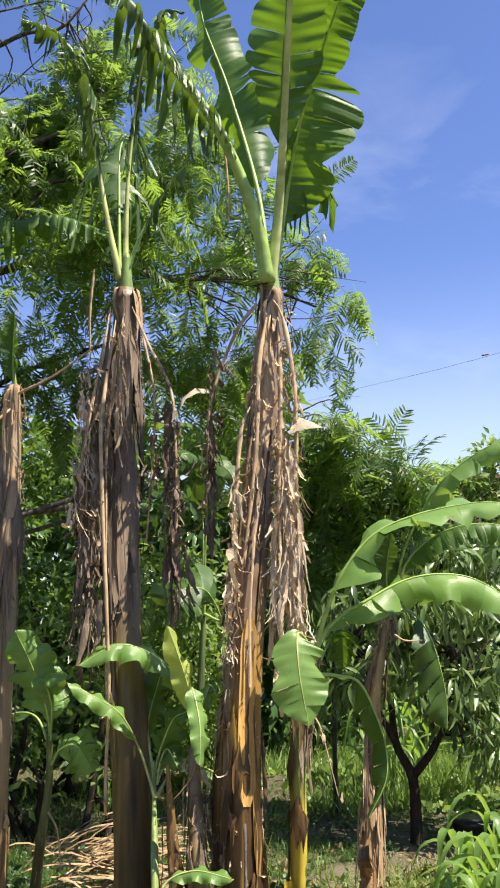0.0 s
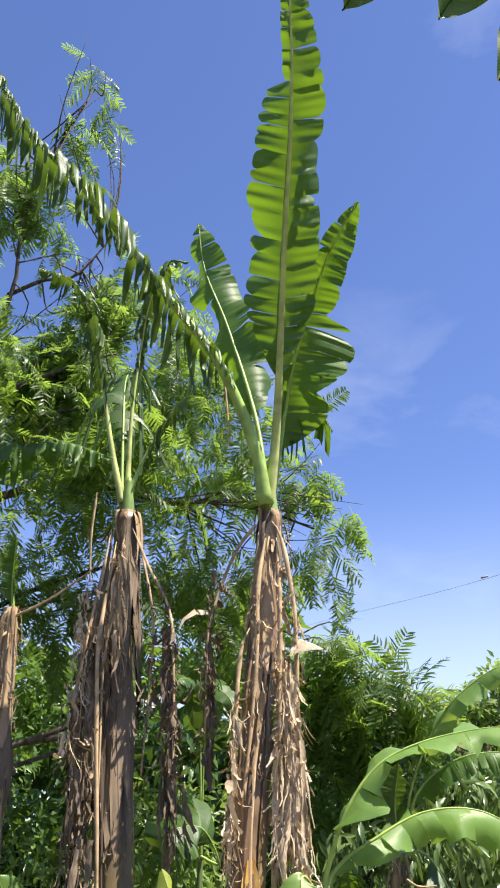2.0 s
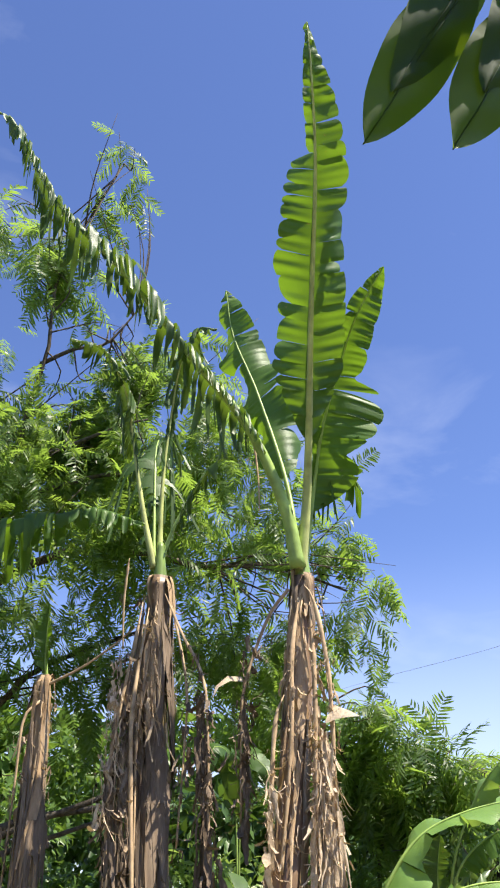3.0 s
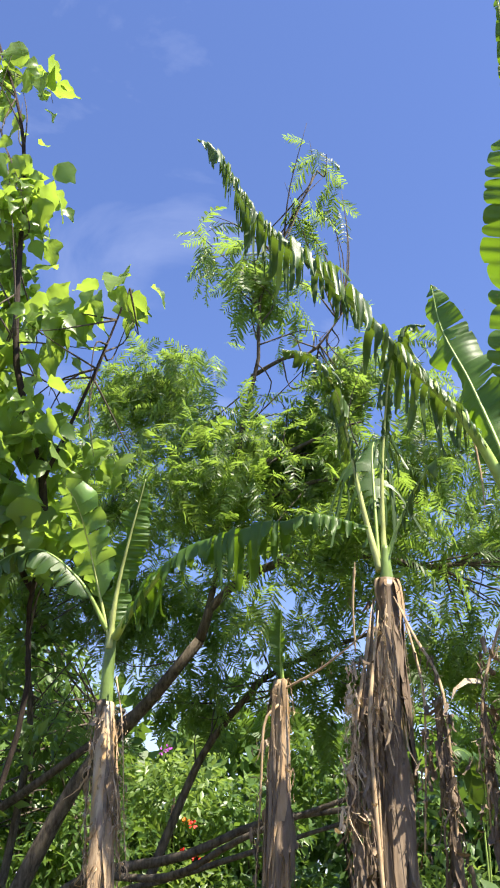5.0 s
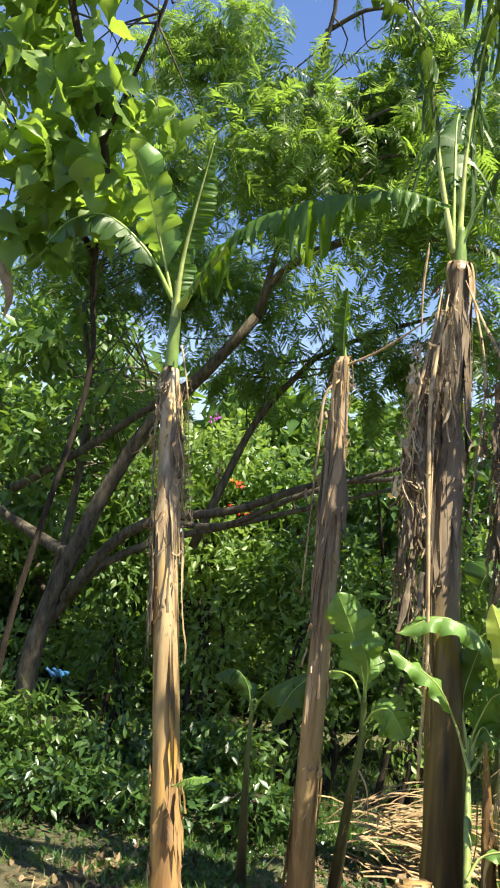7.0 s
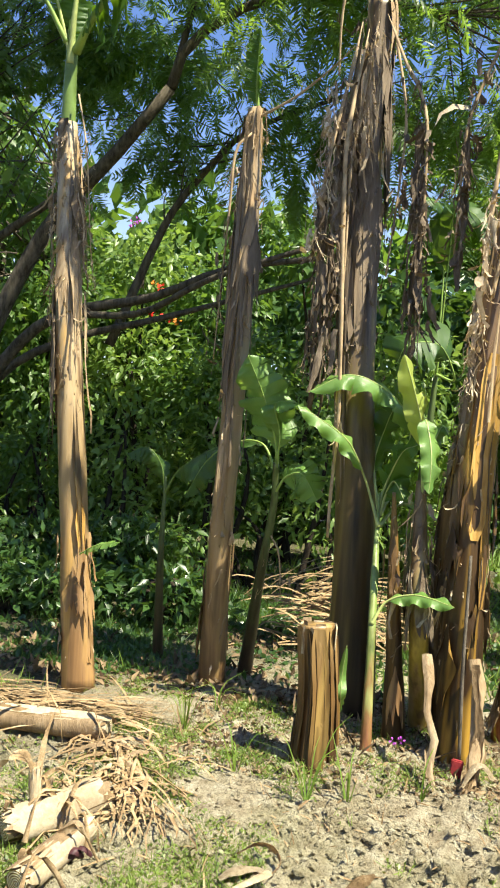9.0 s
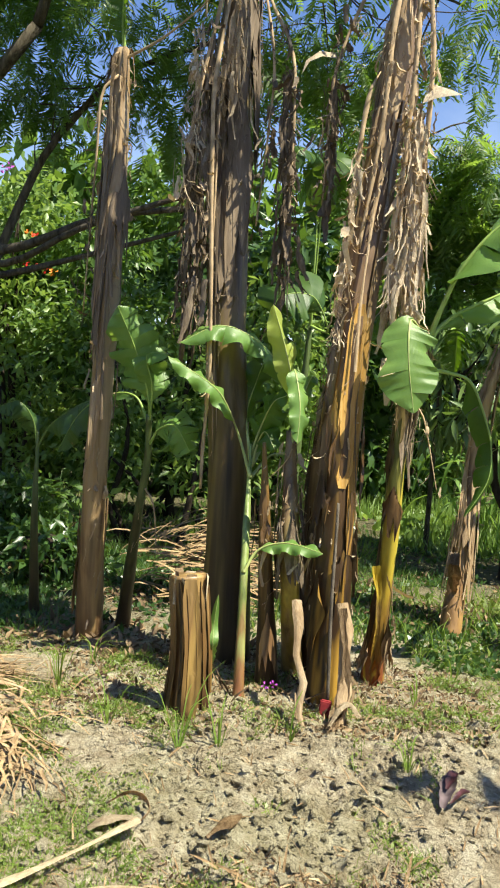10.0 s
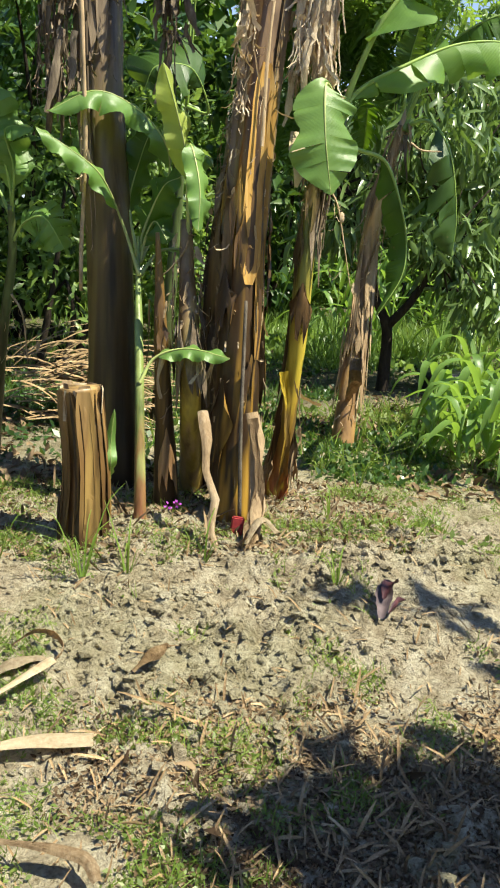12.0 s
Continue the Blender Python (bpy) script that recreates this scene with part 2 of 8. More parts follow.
GREYTAN = [(0.27, (0.045, 0.034, 0.026)), (0.5, (0.18, 0.14, 0.103)), (0.74, (0.46, 0.38, 0.29))]
DRY = dry_mat("dry_sheath_tan", TAN)
DRY_GREY = dry_mat("dry_sheath_grey", GREYTAN)
TATTER = dry_mat("dry_tatters", [(0.28, (0.16, 0.11, 0.07)), (0.5, (0.44, 0.34, 0.23)), (0.7, (0.78, 0.67, 0.52))], (14, 14, 8), 0.4, 0.85, 0.15)
SMOOTH_GREY = dry_mat("smooth_sheath_grey", [(0.3, (0.1, 0.075, 0.055)), (0.5, (0.22, 0.17, 0.125)), (0.72, (0.38, 0.31, 0.235))], (6, 6, 0.5), 0.3, 0.65)
SMOOTH_TAN = dry_mat("smooth_sheath_tan", [(0.3, (0.2, 0.125, 0.07)), (0.5, (0.4, 0.285, 0.175)), (0.72, (0.58, 0.46, 0.32))], (6, 6, 0.5), 0.3, 0.6)
ORANGE_SHEATH = dry_mat("glossy_sheath_orange", [(0.3, (0.2, 0.1, 0.03)), (0.5, (0.42, 0.25, 0.075)), (0.72, (0.58, 0.42, 0.2))], (7, 7, 0.6), 0.25, 0.4)
PALE_TATTER = dry_mat("pale_tatters", [(0.28, (0.36, 0.26, 0.17)), (0.5, (0.64, 0.53, 0.39)), (0.7, (0.86, 0.78, 0.64))], (14, 14, 8), 0.4, 0.85, 0.15)
# STEM_MAIN and STEM_BROWN: brown feet, darkened further for the shadows between stems
STEM_MAIN = stem_mat("stem_main", (0.035, 0.019, 0.01), (0.15, 0.085, 0.035), (0.24, 0.165, 0.11), (0.045, 0.025, 0.014), 0.3, 2.0, (0.52, 0.3, 0.05))
STEM_DARK = stem_mat("stem_dark", (0.03, 0.017, 0.01), (0.1, 0.066, 0.027), (0.17, 0.12, 0.075), (0.024, 0.014, 0.009), 0.0, 1.6, (0.2, 0.15, 0.05))
STEM_BROWN = stem_mat("stem_brown", (0.05, 0.026, 0.012), (0.15, 0.085, 0.035), (0.26, 0.18, 0.1), (0.04, 0.022, 0.012), 0.2, 1.4, (0.3, 0.18, 0.05))
STEM_PALE = stem_mat("stem_pale", (0.33, 0.19, 0.09), (0.42, 0.29, 0.15), (0.5, 0.4, 0.27), (0.13, 0.07, 0.035), 0.0, 1.8, (0.56, 0.34, 0.12))
STEM_GREYTAN = stem_mat("stem_greytan", (0.2, 0.11, 0.05), (0.4, 0.28, 0.15), (0.42, 0.32, 0.21), (0.11, 0.07, 0.04), 0.0, 1.4, (0.42, 0.27, 0.12))
STEM_YELLOW = stem_mat("stem_yellow", (0.26, 0.08, 0.03), (0.6, 0.46, 0.06), (0.17, 0.21, 0.075), (0.2, 0.12, 0.04), 0.0, 0.95, (0.68, 0.53, 0.06))
STEM_GREEN = stem_mat("stem_green", (0.28, 0.07, 0.05), (0.22, 0.3, 0.09), (0.3, 0.39, 0.13), (0.16, 0.22, 0.06), 0.0, 1.1, (0.32, 0.42, 0.15))
STEM_WRAPPED = stem_mat("stem_wrapped", (0.16, 0.08, 0.035), (0.5, 0.38, 0.07), (0.24, 0.17, 0.1), (0.12, 0.07, 0.035), -0.1, 0.75, (0.36, 0.24, 0.12))
# green stem toned dark: the shade it stands in is put into the colour
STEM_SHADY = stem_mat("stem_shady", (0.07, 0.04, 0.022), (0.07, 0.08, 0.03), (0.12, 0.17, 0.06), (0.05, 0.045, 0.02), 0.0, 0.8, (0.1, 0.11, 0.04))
STEM_STUMP = stem_mat("stem_stump", (0.05, 0.025, 0.012), (0.2, 0.11, 0.04), (0.4, 0.26, 0.11), (0.06, 0.032, 0.016), 0.0, 0.5, (0.5, 0.33, 0.11))
LEAF_SPEAR = banana_leaf_mat("banana_leaf_spear", (0.32, 0.42, 0.07), (0.5, 0.55, 0.13), (0.65, 0.75, 0.12), 0.42)
STEM_LIGHT = plain_mat("stem_light_green", (0.26, 0.38, 0.11), 0.4, 0.4, 0.3, 9.0)
BARK = bark_mat("bark_grey_brown", (0.04, 0.032, 0.024), (0.15, 0.125, 0.095))
BARK_DARK = bark_mat("bark_dark", (0.02, 0.015, 0.012), (0.06, 0.045, 0.035))
FEATHER = small_leaf_mat("feathery_leaf", (0.036, 0.078, 0.017), (0.1, 0.16, 0.034), (0.3, 0.45, 0.06), 0.53, 0.42, 0.5)
HEART = small_leaf_mat("heart_leaf", (0.065, 0.12, 0.027), (0.19, 0.28, 0.07), (0.42, 0.6, 0.07), 0.47, 0.36)
BUSHLEAF = small_leaf_mat("bush_leaf", (0.042, 0.09, 0.02), (0.12, 0.2, 0.045), (0.26, 0.42, 0.05), 0.32, 0.4, 0.45)
# this dark leaf also tones weeds and shrubs that stand in for shade
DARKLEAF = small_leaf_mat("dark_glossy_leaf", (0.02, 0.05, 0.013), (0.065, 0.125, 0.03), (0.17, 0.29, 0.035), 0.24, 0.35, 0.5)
FRUITLEAF = small_leaf_mat("fruit_leaf_glossy", (0.075, 0.125, 0.04), (0.19, 0.27, 0.095), (0.22, 0.34, 0.06), 0.28, 0.3, 0.6)
NEAR_LEAF = small_leaf_mat("near_leaf_green", (0.028, 0.055, 0.008), (0.04, 0.08, 0.01), (0.3, 0.45, 0.02), 0.4, 0.42, 0.3)
PALELEAF = small_leaf_mat("pale_bush_leaf", (0.1, 0.17, 0.036), (0.2, 0.29, 0.075), (0.38, 0.53, 0.09), 0.38)
GRASS = small_leaf_mat("grass_blade", (0.1, 0.18, 0.025), (0.23, 0.31, 0.06), (0.38, 0.5, 0.08), 0.35, 0.5, 0.3)
CORN = small_leaf_mat("corn_leaf", (0.12, 0.21, 0.05), (0.21, 0.33, 0.09), (0.34, 0.52, 0.07), 0.4, 0.4)
STRAW = dry_mat("straw_litter", [(0.28, (0.1, 0.06, 0.035)), (0.5, (0.33, 0.23, 0.13)), (0.72, (0.62, 0.5, 0.34))], (20, 20, 20), 0.3)
SHEATH = dry_mat("cut_sheath_pale", [(0.3, (0.3, 0.22, 0.14)), (0.5, (0.54, 0.45, 0.32)), (0.7, (0.72, 0.65, 0.52))], (8, 8, 8), 0.35, 0.7)
SOIL = ground_mat()

# ---- mesh helpers ----


def rng(seed):
    return random.Random(seed)


def spline(ctrl, count):
    """Smooth curve through the control points: count positions."""
    pts = [Vector(p) for p in ctrl]
    pts = [pts[0] * 2 - pts[1]] + pts + [pts[-1] * 2 - pts[-2]]
    segs = len(pts) - 3
    lens = [max(1e-4, (pts[i + 2] - pts[i + 1]).length) for i in range(segs)]
    total, out = sum(lens), []
    for k in range(count):
        d = total * k / (count - 1)
        i = 0
        while i < segs - 1 and d > lens[i]:
            d -= lens[i]
            i += 1
        u = min(1.0, d / lens[i])
        a, b, c, e = pts[i], pts[i + 1], pts[i + 2], pts[i + 3]
        out.append(0.5 * ((2 * b) + (c - a) * u + (2 * a - 5 * b + 4 * c - e) * u * u + (3 * b - a - 3 * c + e) * u ** 3))
    return out


def part(name, bm, mat, parent=None, label="", smooth=True):
    me = bpy.data.meshes.new(name)
    bm.to_mesh(me)
    bm.free()
    me.materials.append(mat)
    if smooth:
        me.polygons.foreach_set("use_smooth", [True] * len(me.polygons))
    ob = new(name, me)
    ob.parent = parent
    if parent is not None:
        top = parent
        while top.parent is not None:
            top = top.parent
        ob.matrix_parent_inverse = Matrix.Translation(top.location).inverted() if parent is top else Matrix.Identity(4)
    return tagged(ob, label)


def thing(name, at, label, category, group="", kind=""):
    ob = new(name)
    ob.location = at
    ob.empty_display_size = 0.1
    return tagged(ob, label, category, group, kind)


def add_tube(bm, pts, radii, sides=8, caps=True, bulge=None):
    rings = []
    ref = Vector((0.37, 0.21, 0.9))
    for i, p in enumerate(pts):
        t = (pts[min(i + 1, len(pts) - 1)] - pts[max(i - 1, 0)]).normalized()
        if abs(t.dot(ref)) > 0.97:
            s = t.cross(Vector((0, 1, 0))).normalized()
        else:
            s = t.cross(Vector((0, 1, 0)) if abs(t.y) < 0.9 else Vector((1, 0, 0))).normalized()
        u = s.cross(t)
        ring = []
        for k in range(sides):
            a = 2 * math.pi * k / sides
            r = radii[i] * (bulge(a, i) if bulge else 1.0)
            ring.append(bm.verts.new(p + (s * math.cos(a) + u * math.sin(a)) * r))
        rings.append(ring)
    for a, b in zip(rings, rings[1:]):
        for k in range(sides):
            bm.faces.new((a[k], a[(k + 1) % sides], b[(k + 1) % sides], b[k]))
    if caps:
        bm.faces.new(rings[0][::-1])
        bm.faces.new(rings[-1])
    return rings


def tube(ctrl, r0, r1, sides=8, count=14, power=1.0):
    bm = bmesh.new()
    pts = spline(ctrl, count)
    add_tube(bm, pts, [r0 + (r1 - r0) * (i / (count - 1)) ** power for i in range(count)], sides)
    return bm


def add_ribbon(bm, pts, widths, side, cup=0.3, sides=3, r=None, rough=0.0):
    """A strip of dead leaf along pts: cupped across, with a ragged edge."""
    rows = []
    for i, p in enumerate(pts):
        t = (pts[min(i + 1, len(pts) - 1)] - pts[max(i - 1, 0)]).normalized()
        s = (side - t * side.dot(t)).normalized()
        nrm = t.cross(s)
        row = []
        for k in range(sides + 1):
            q = 2 * k / sides - 1
            w = widths[i] * (1 + (r.uniform(-rough, rough) if r else 0))
            row.append(bm.verts.new(p + s * q * w + nrm * cup * w * (1 - q * q)))
        rows.append(row)
    for a, b in zip(rows, rows[1:]):
        for k in range(sides):
            bm.faces.new((a[k], a[k + 1], b[k + 1], b[k]))


def add_tatter(bm, p, size, r, lean=Vector((0, 0, -1)), fine=False):
    """A small curled shred of dead leaf hanging from p."""
    d = (lean + Vector((r.gauss(0, 0.13), r.gauss(0, 0.13), r.gauss(0, 0.1)))).normalized()
    side = Vector((r.gauss(0, 1), r.gauss(0, 1), r.gauss(0, 0.3))).normalized()
    bend = Vector((r.gauss(0, 1), r.gauss(0, 1), r.gauss(0, 0.6))) * size * (0.08 if r.random() < 0.7 else 0.45)
    pts = [p + d * size * u + bend * (u * u) + Vector((r.gauss(0, 1), r.gauss(0, 1), 0)) * size * 0.025 for u in (0, 0.25, 0.5, 0.75, 1)]
    w = min(0.004, size * r.uniform(0.015, 0.04)) if fine else min(0.01, size * r.uniform(0.05, 0.16))
    add_ribbon(bm, pts, [w * r.uniform(0.5, 1.1), w, w * r.uniform(0.6, 1.3), w * r.uniform(0.3, 1.1), w * r.uniform(0.05, 0.7)], side, r.uniform(-0.9, 0.9), 2)


def add_scrap(bm, p, size, r, lean=Vector((0, 0, -1))):
    """A crumpled, curled scrap of dead leaf clinging at p."""
    a = r.uniform(0, 6.28)
    side = Vector((math.cos(a), math.sin(a), r.gauss(0, 0.35))).normalized()
    d = (lean + Vector((r.gauss(0, 0.25), r.gauss(0, 0.25), r.gauss(0, 0.2)))).normalized()
    out = d.cross(side).normalized()
    curl = r.uniform(0.1, 1.6) * r.choice((-1, 1))
    size *= 0.75
    w = size * r.choice((0.04, 0.06, 0.09, 0.15)) * r.uniform(0.7, 1.2)
    q, ang, line = p.copy(), 0.0, [p.copy()]
    for k in range(5):
        ang += curl / 5 + r.gauss(0, 0.25)
        q = q + (d * math.cos(ang) + out * math.sin(ang)) * size / 5 + Vector((r.gauss(0, 1), r.gauss(0, 1), r.gauss(0, 1))) * size * 0.03
        line.append(q.copy())
    add_ribbon(bm, line, [w * r.uniform(0.3, 1.0), w * r.uniform(0.6, 1.2), w * r.uniform(0.6, 1.3), w * r.uniform(0.6, 1.2), w * r.uniform(0.5, 1.2), w * r.uniform(0.1, 1.0)], side, r.uniform(-0.8, 0.8), 2, r, 0.4)


def blade_width(s):
    return min(1.0, (max(s, 0.0) / 0.16 + 0.02) ** 0.65) * max(0.0, 1 - max(0.0, (s - 0.55) / 0.45) ** 2.1) ** 0.75


def banana_leaf(parent, ctrl, hw, start=0.25, facing=(0, 0, 1), tear=0.1, fold=0.25, droop=0.15, sag=0.0, seed=1, mat=None,
                rib=0.02, left=1.0, right=1.0, label="", rib_mat=None, strips=26, ripple=0.12, waver=0.22, pleat=0.0, name="leaf"):
    """A banana leaf: blade of strips along a curved midrib, torn more or less; the midrib with its stalk is a part of it."""
    r = rng(seed)
    count = 64
    pts = spline(ctrl, count)
    length = sum((b - a).length for a, b in zip(pts, pts[1:]))
    face = Vector(facing).normalized()

    def along(f):
        x = min(max(f, 0.0), 1.0) * (count - 1)
        i = min(int(x), count - 2)
        p = pts[i].lerp(pts[i + 1], x - i)
        t = (pts[min(i + 2, count - 1)] - pts[max(i - 1, 0)]).normalized()
        s = t.cross(face)
        s = s.normalized() if s.length > 1e-3 else Vector((1, 0, 0))
        return p, t, s, s.cross(t)

    def width_at(w, f):
        if isinstance(w, (int, float)):
            return w
        for (f0, w0), (f1, w1) in zip(w, w[1:]):
            if f <= f1:
                return w0 + (w1 - w0) * max(0.0, (f - f0) / (f1 - f0))
        return w[-1][1]

    bm = bmesh.new()
    uv = bm.loops.layers.uv.new("UVMap")
    across = 5
    down = Vector((0, 0, -1))
    for sgn, wide in ((-1, left), (1, right)):
        cuts, x = [0.0], 0.0
        while x < 1.0:
            x += (r.uniform(0.5, 1.5) if tear < 0.3 else r.choice((0.3, 0.5, 0.9, 1.3, 2.2)) * r.uniform(0.7, 1.3)) / strips
            cuts.append(min(x, 1.0))
        phase = r.uniform(0, 6)
        freq = r.uniform(11, 24)
        ang0 = fold
        for a, b in zip(cuts, cuts[1:]):
            torn = r.random() < tear * 2.2
            swing = r.gauss(0, 1) * tear * 0.9 if torn else 0.0
            shrink = tear * r.uniform(0.1, 0.7) if torn else 0.0
            louver = r.gauss(0, waver)
            skew = r.uniform(-0.3, 0.3)
            reach = (1 - (r.uniform(0.0, 0.6) * tear if torn else 0.0)) * r.uniform(1 - 0.5 * tear, 1.0)
            notch = r.uniform(0.05, 0.22) if pleat else r.uniform(0.0, 0.08 + 0.25 * tear)
            lift = r.gauss(0, 0.1)
            hang = sag * r.uniform(0.3, 1.7)
            if tear > 0.5 and r.random() < 0.3:
                reach *= r.uniform(0.2, 0.6)
            size = (b - a) * length * (1 - start)
            fwd = 0.18 + r.gauss(0, 1) * 0.25 * tear
            steps = max(3, int((b - a) * (230 if pleat else 40)))
            grid = []
            for i in range(steps + 1):
                f = a + (b - a) * i / steps
                p, t, s, nrm = along(start + (1 - start) * f)
                e = i / steps
                w = hw * blade_width(f) * width_at(wide, f) * reach * (1 - notch * abs(2 * e - 1 + skew) ** (3 if pleat else 5))
                c = (a + b) / 2
                row = []
                for k in range(across + 1):
                    q = k / across
                    ff = f + (c - f) * shrink * q ** 1.5
                    if ff != f:
                        p2, t2, s2, n2 = along(start + (1 - start) * ff)
                    else:
                        p2, t2, s2, n2 = p, t, s, nrm
                    ang = ang0 + (droop + swing + lift) * q + ripple * math.sin(f * freq + phase) * q
                    v = p2 + (s2 * sgn * math.cos(ang) - n2 * math.sin(ang)) * w * q + t2 * w * fwd * q
                    v += down * hang * w * q * q + n2 * math.sin(f * 61 + phase * 2) * 0.03 * w * q
                    v += n2 * louver * (e - 0.5) * size * min(1.0, 2.5 * q)
                    if pleat:
                        v += n2 * pleat * (math.sin(f * 150 + phase + 2.2 * math.sin(f * 17 + phase)) + 0.6 * math.sin(f * 263 + phase * 3)) * min(1.0, 1.6 * q)
                    row.append((v, f * length, sgn * q))
                grid.append(row)
            vs = [[bm.verts.new(v) for v, _, _ in row] for row in grid]
            for i in range(steps):
                for k in range(across):
                    quad = ((i, k), (i, k + 1), (i + 1, k + 1), (i + 1, k))
                    fc = bm.faces.new([vs[m][o] for m, o in quad])
                    for lp, (m, o) in zip(fc.loops, quad):
                        lp[uv].uv = (grid[m][o][1], grid[m][o][2])
    ob = part(name, bm, mat or LEAF, parent, label)
    sb = bmesh.new()
    add_tube(sb, pts, [0.72 * rib * (1 - 0.9 * (i / (count - 1)) ** 0.55) for i in range(count)], 7)
    part("midrib", sb, rib_mat or MIDRIB, ob)
    return ob


def draped_leaf(parent, ctrl, long, start, seed, mat, rib=0.02, label="", rib_mat=None, strips=60, joined=0.3, rise=(0.5, 0.2), keep=1.0, name="leaf"):
    """An old banana leaf: the blade rises from the midrib, folds over and hangs down on both sides in torn strips."""
    r = rng(seed)
    count = 64
    pts = spline(ctrl, count)
    length = sum((b - a).length for a, b in zip(pts, pts[1:])) * (1 - start)
    up, rows = Vector((0, 0, 1)), 9
    bm = bmesh.new()
    uv = bm.loops.layers.uv.new("UVMap")

    def along(f):
        x = min(max(f, 0.0), 1.0) * (count - 1)
        i = min(int(x), count - 2)
        t = (pts[min(i + 2, count - 1)] - pts[max(i - 1, 0)]).normalized()
        h = t.cross(up)
        return pts[i].lerp(pts[i + 1], x - i), t, h.normalized() if h.length > 1e-3 else Vector((1, 0, 0))

    for sgn, th0 in ((-1, rise[0]), (1, rise[1])):
        x, ph = 0.0, r.uniform(0, 6)
        while x < 1.0:
            y = min(1.0, x + r.choice((0.5, 0.8, 1.1, 1.7, 2.4)) * r.uniform(0.7, 1.3) / strips)
            mid = (x + y) / 2
            reach = long * blade_width(mid) * (0.8 + 0.3 * math.sin(13 * mid + ph)) * r.uniform(0.5, 1.15) * (1.0 if r.random() < keep else r.uniform(0.15, 0.4))
            drift, narrow = r.gauss(0, 0.3), r.uniform(0.2, 0.9)
            end, swell = r.gauss(1.45, 0.25), r.uniform(-0.6, 0.6)
            cols = 4
            grid = []
            for k in range(cols + 1):
                e = k / cols
                f = x + (y - x) * e
                p, t, h = along(start + (1 - start) * f)
                col, q0 = [p.copy()], p.copy()
                begin = -(th0 + 0.25 * math.sin(9 * f + ph) + 0.18 * math.sin(31 * f + ph))
                for i in range(1, rows + 1):
                    q = i / rows
                    loose = max(0.0, (q - joined) / (1 - joined))
                    bend = min(1.0, q / 0.5)
                    ang = begin + (end - begin) * bend * bend * (3 - 2 * bend)
                    q0 = q0 + (h * sgn * math.cos(ang) - up * math.sin(ang) + t * drift * loose) * reach / rows
                    v = q0 + t * (0.5 - e) * (y - x) * length * narrow * loose
                    v += h * sgn * swell * (y - x) * length * 4 * e * (1 - e) * min(1.0, 2 * loose) + h * 0.004 * math.sin(f * 190 + ph) * min(1.0, 3 * q)
                    col.append(v)
                grid.append([(v, f * length, sgn * i / rows) for i, v in enumerate(col)])
            tip = r.uniform(0.3, 1.0)
            vs = [[bm.verts.new(v) for v, _, _ in col] for col in grid]
            for k in range(cols):
                for i in range(rows):
                    if i == rows - 1 and r.random() > tip:
                        continue
                    quad = ((k, i), (k, i + 1), (k + 1, i + 1), (k + 1, i))
                    fc = bm.faces.new([vs[m][o] for m, o in quad])
                    for lp, (m, o) in zip(fc.loops, quad):
                        lp[uv].uv = (grid[m][o][1], grid[m][o][2])
            x = y
    ob = part(name, bm, mat, parent, label)
    sb = bmesh.new()
    add_tube(sb, pts, [0.72 * rib * (1 - 0.9 * (i / (count - 1)) ** 0.55) for i in range(count)], 7)
    part("midrib", sb, rib_mat or MIDRIB, ob)
    return ob


def dry_stalk(parent, ctrl, r0, r1, seed, scraps=40, size=(0.025, 0.06), mat=None):
    """A dead leaf stalk hanging down the stem: a flattened pale rope with scraps of blade left along it."""
    r = rng(seed)
    bm = bmesh.new()
    pts = spline([Vector(p) for p in ctrl], 28)
    ph = r.uniform(0, 6)
    add_tube(bm, pts, [(r0 + (r1 - r0) * i / 27) * (1 + 0.12 * math.sin(i * 1.3 + ph)) * min(1.0, 0.15 + i / 4) for i in range(28)], 9, True, lambda a, i: 1 - 0.35 * abs(math.sin(a + ph)) + 0.1 * math.sin(5 * a + ph))
    ob = part("dry_stalk", bm, MIDRIB_DRY, parent)
    if scraps:
        bm = bmesh.new()
        for _ in range(int(scraps * 1.8)):
            k = r.randint(6, 27)
            add_scrap(bm, pts[k] + Vector((r.gauss(0, 0.014), r.gauss(-0.006, 0.01), 0)), r.uniform(*size) * r.choice((0.6, 1.0, 1.8)), r)
        tagged(part("dry_fibre", bm, mat or TATTER, ob), kind="stuff")
    return ob


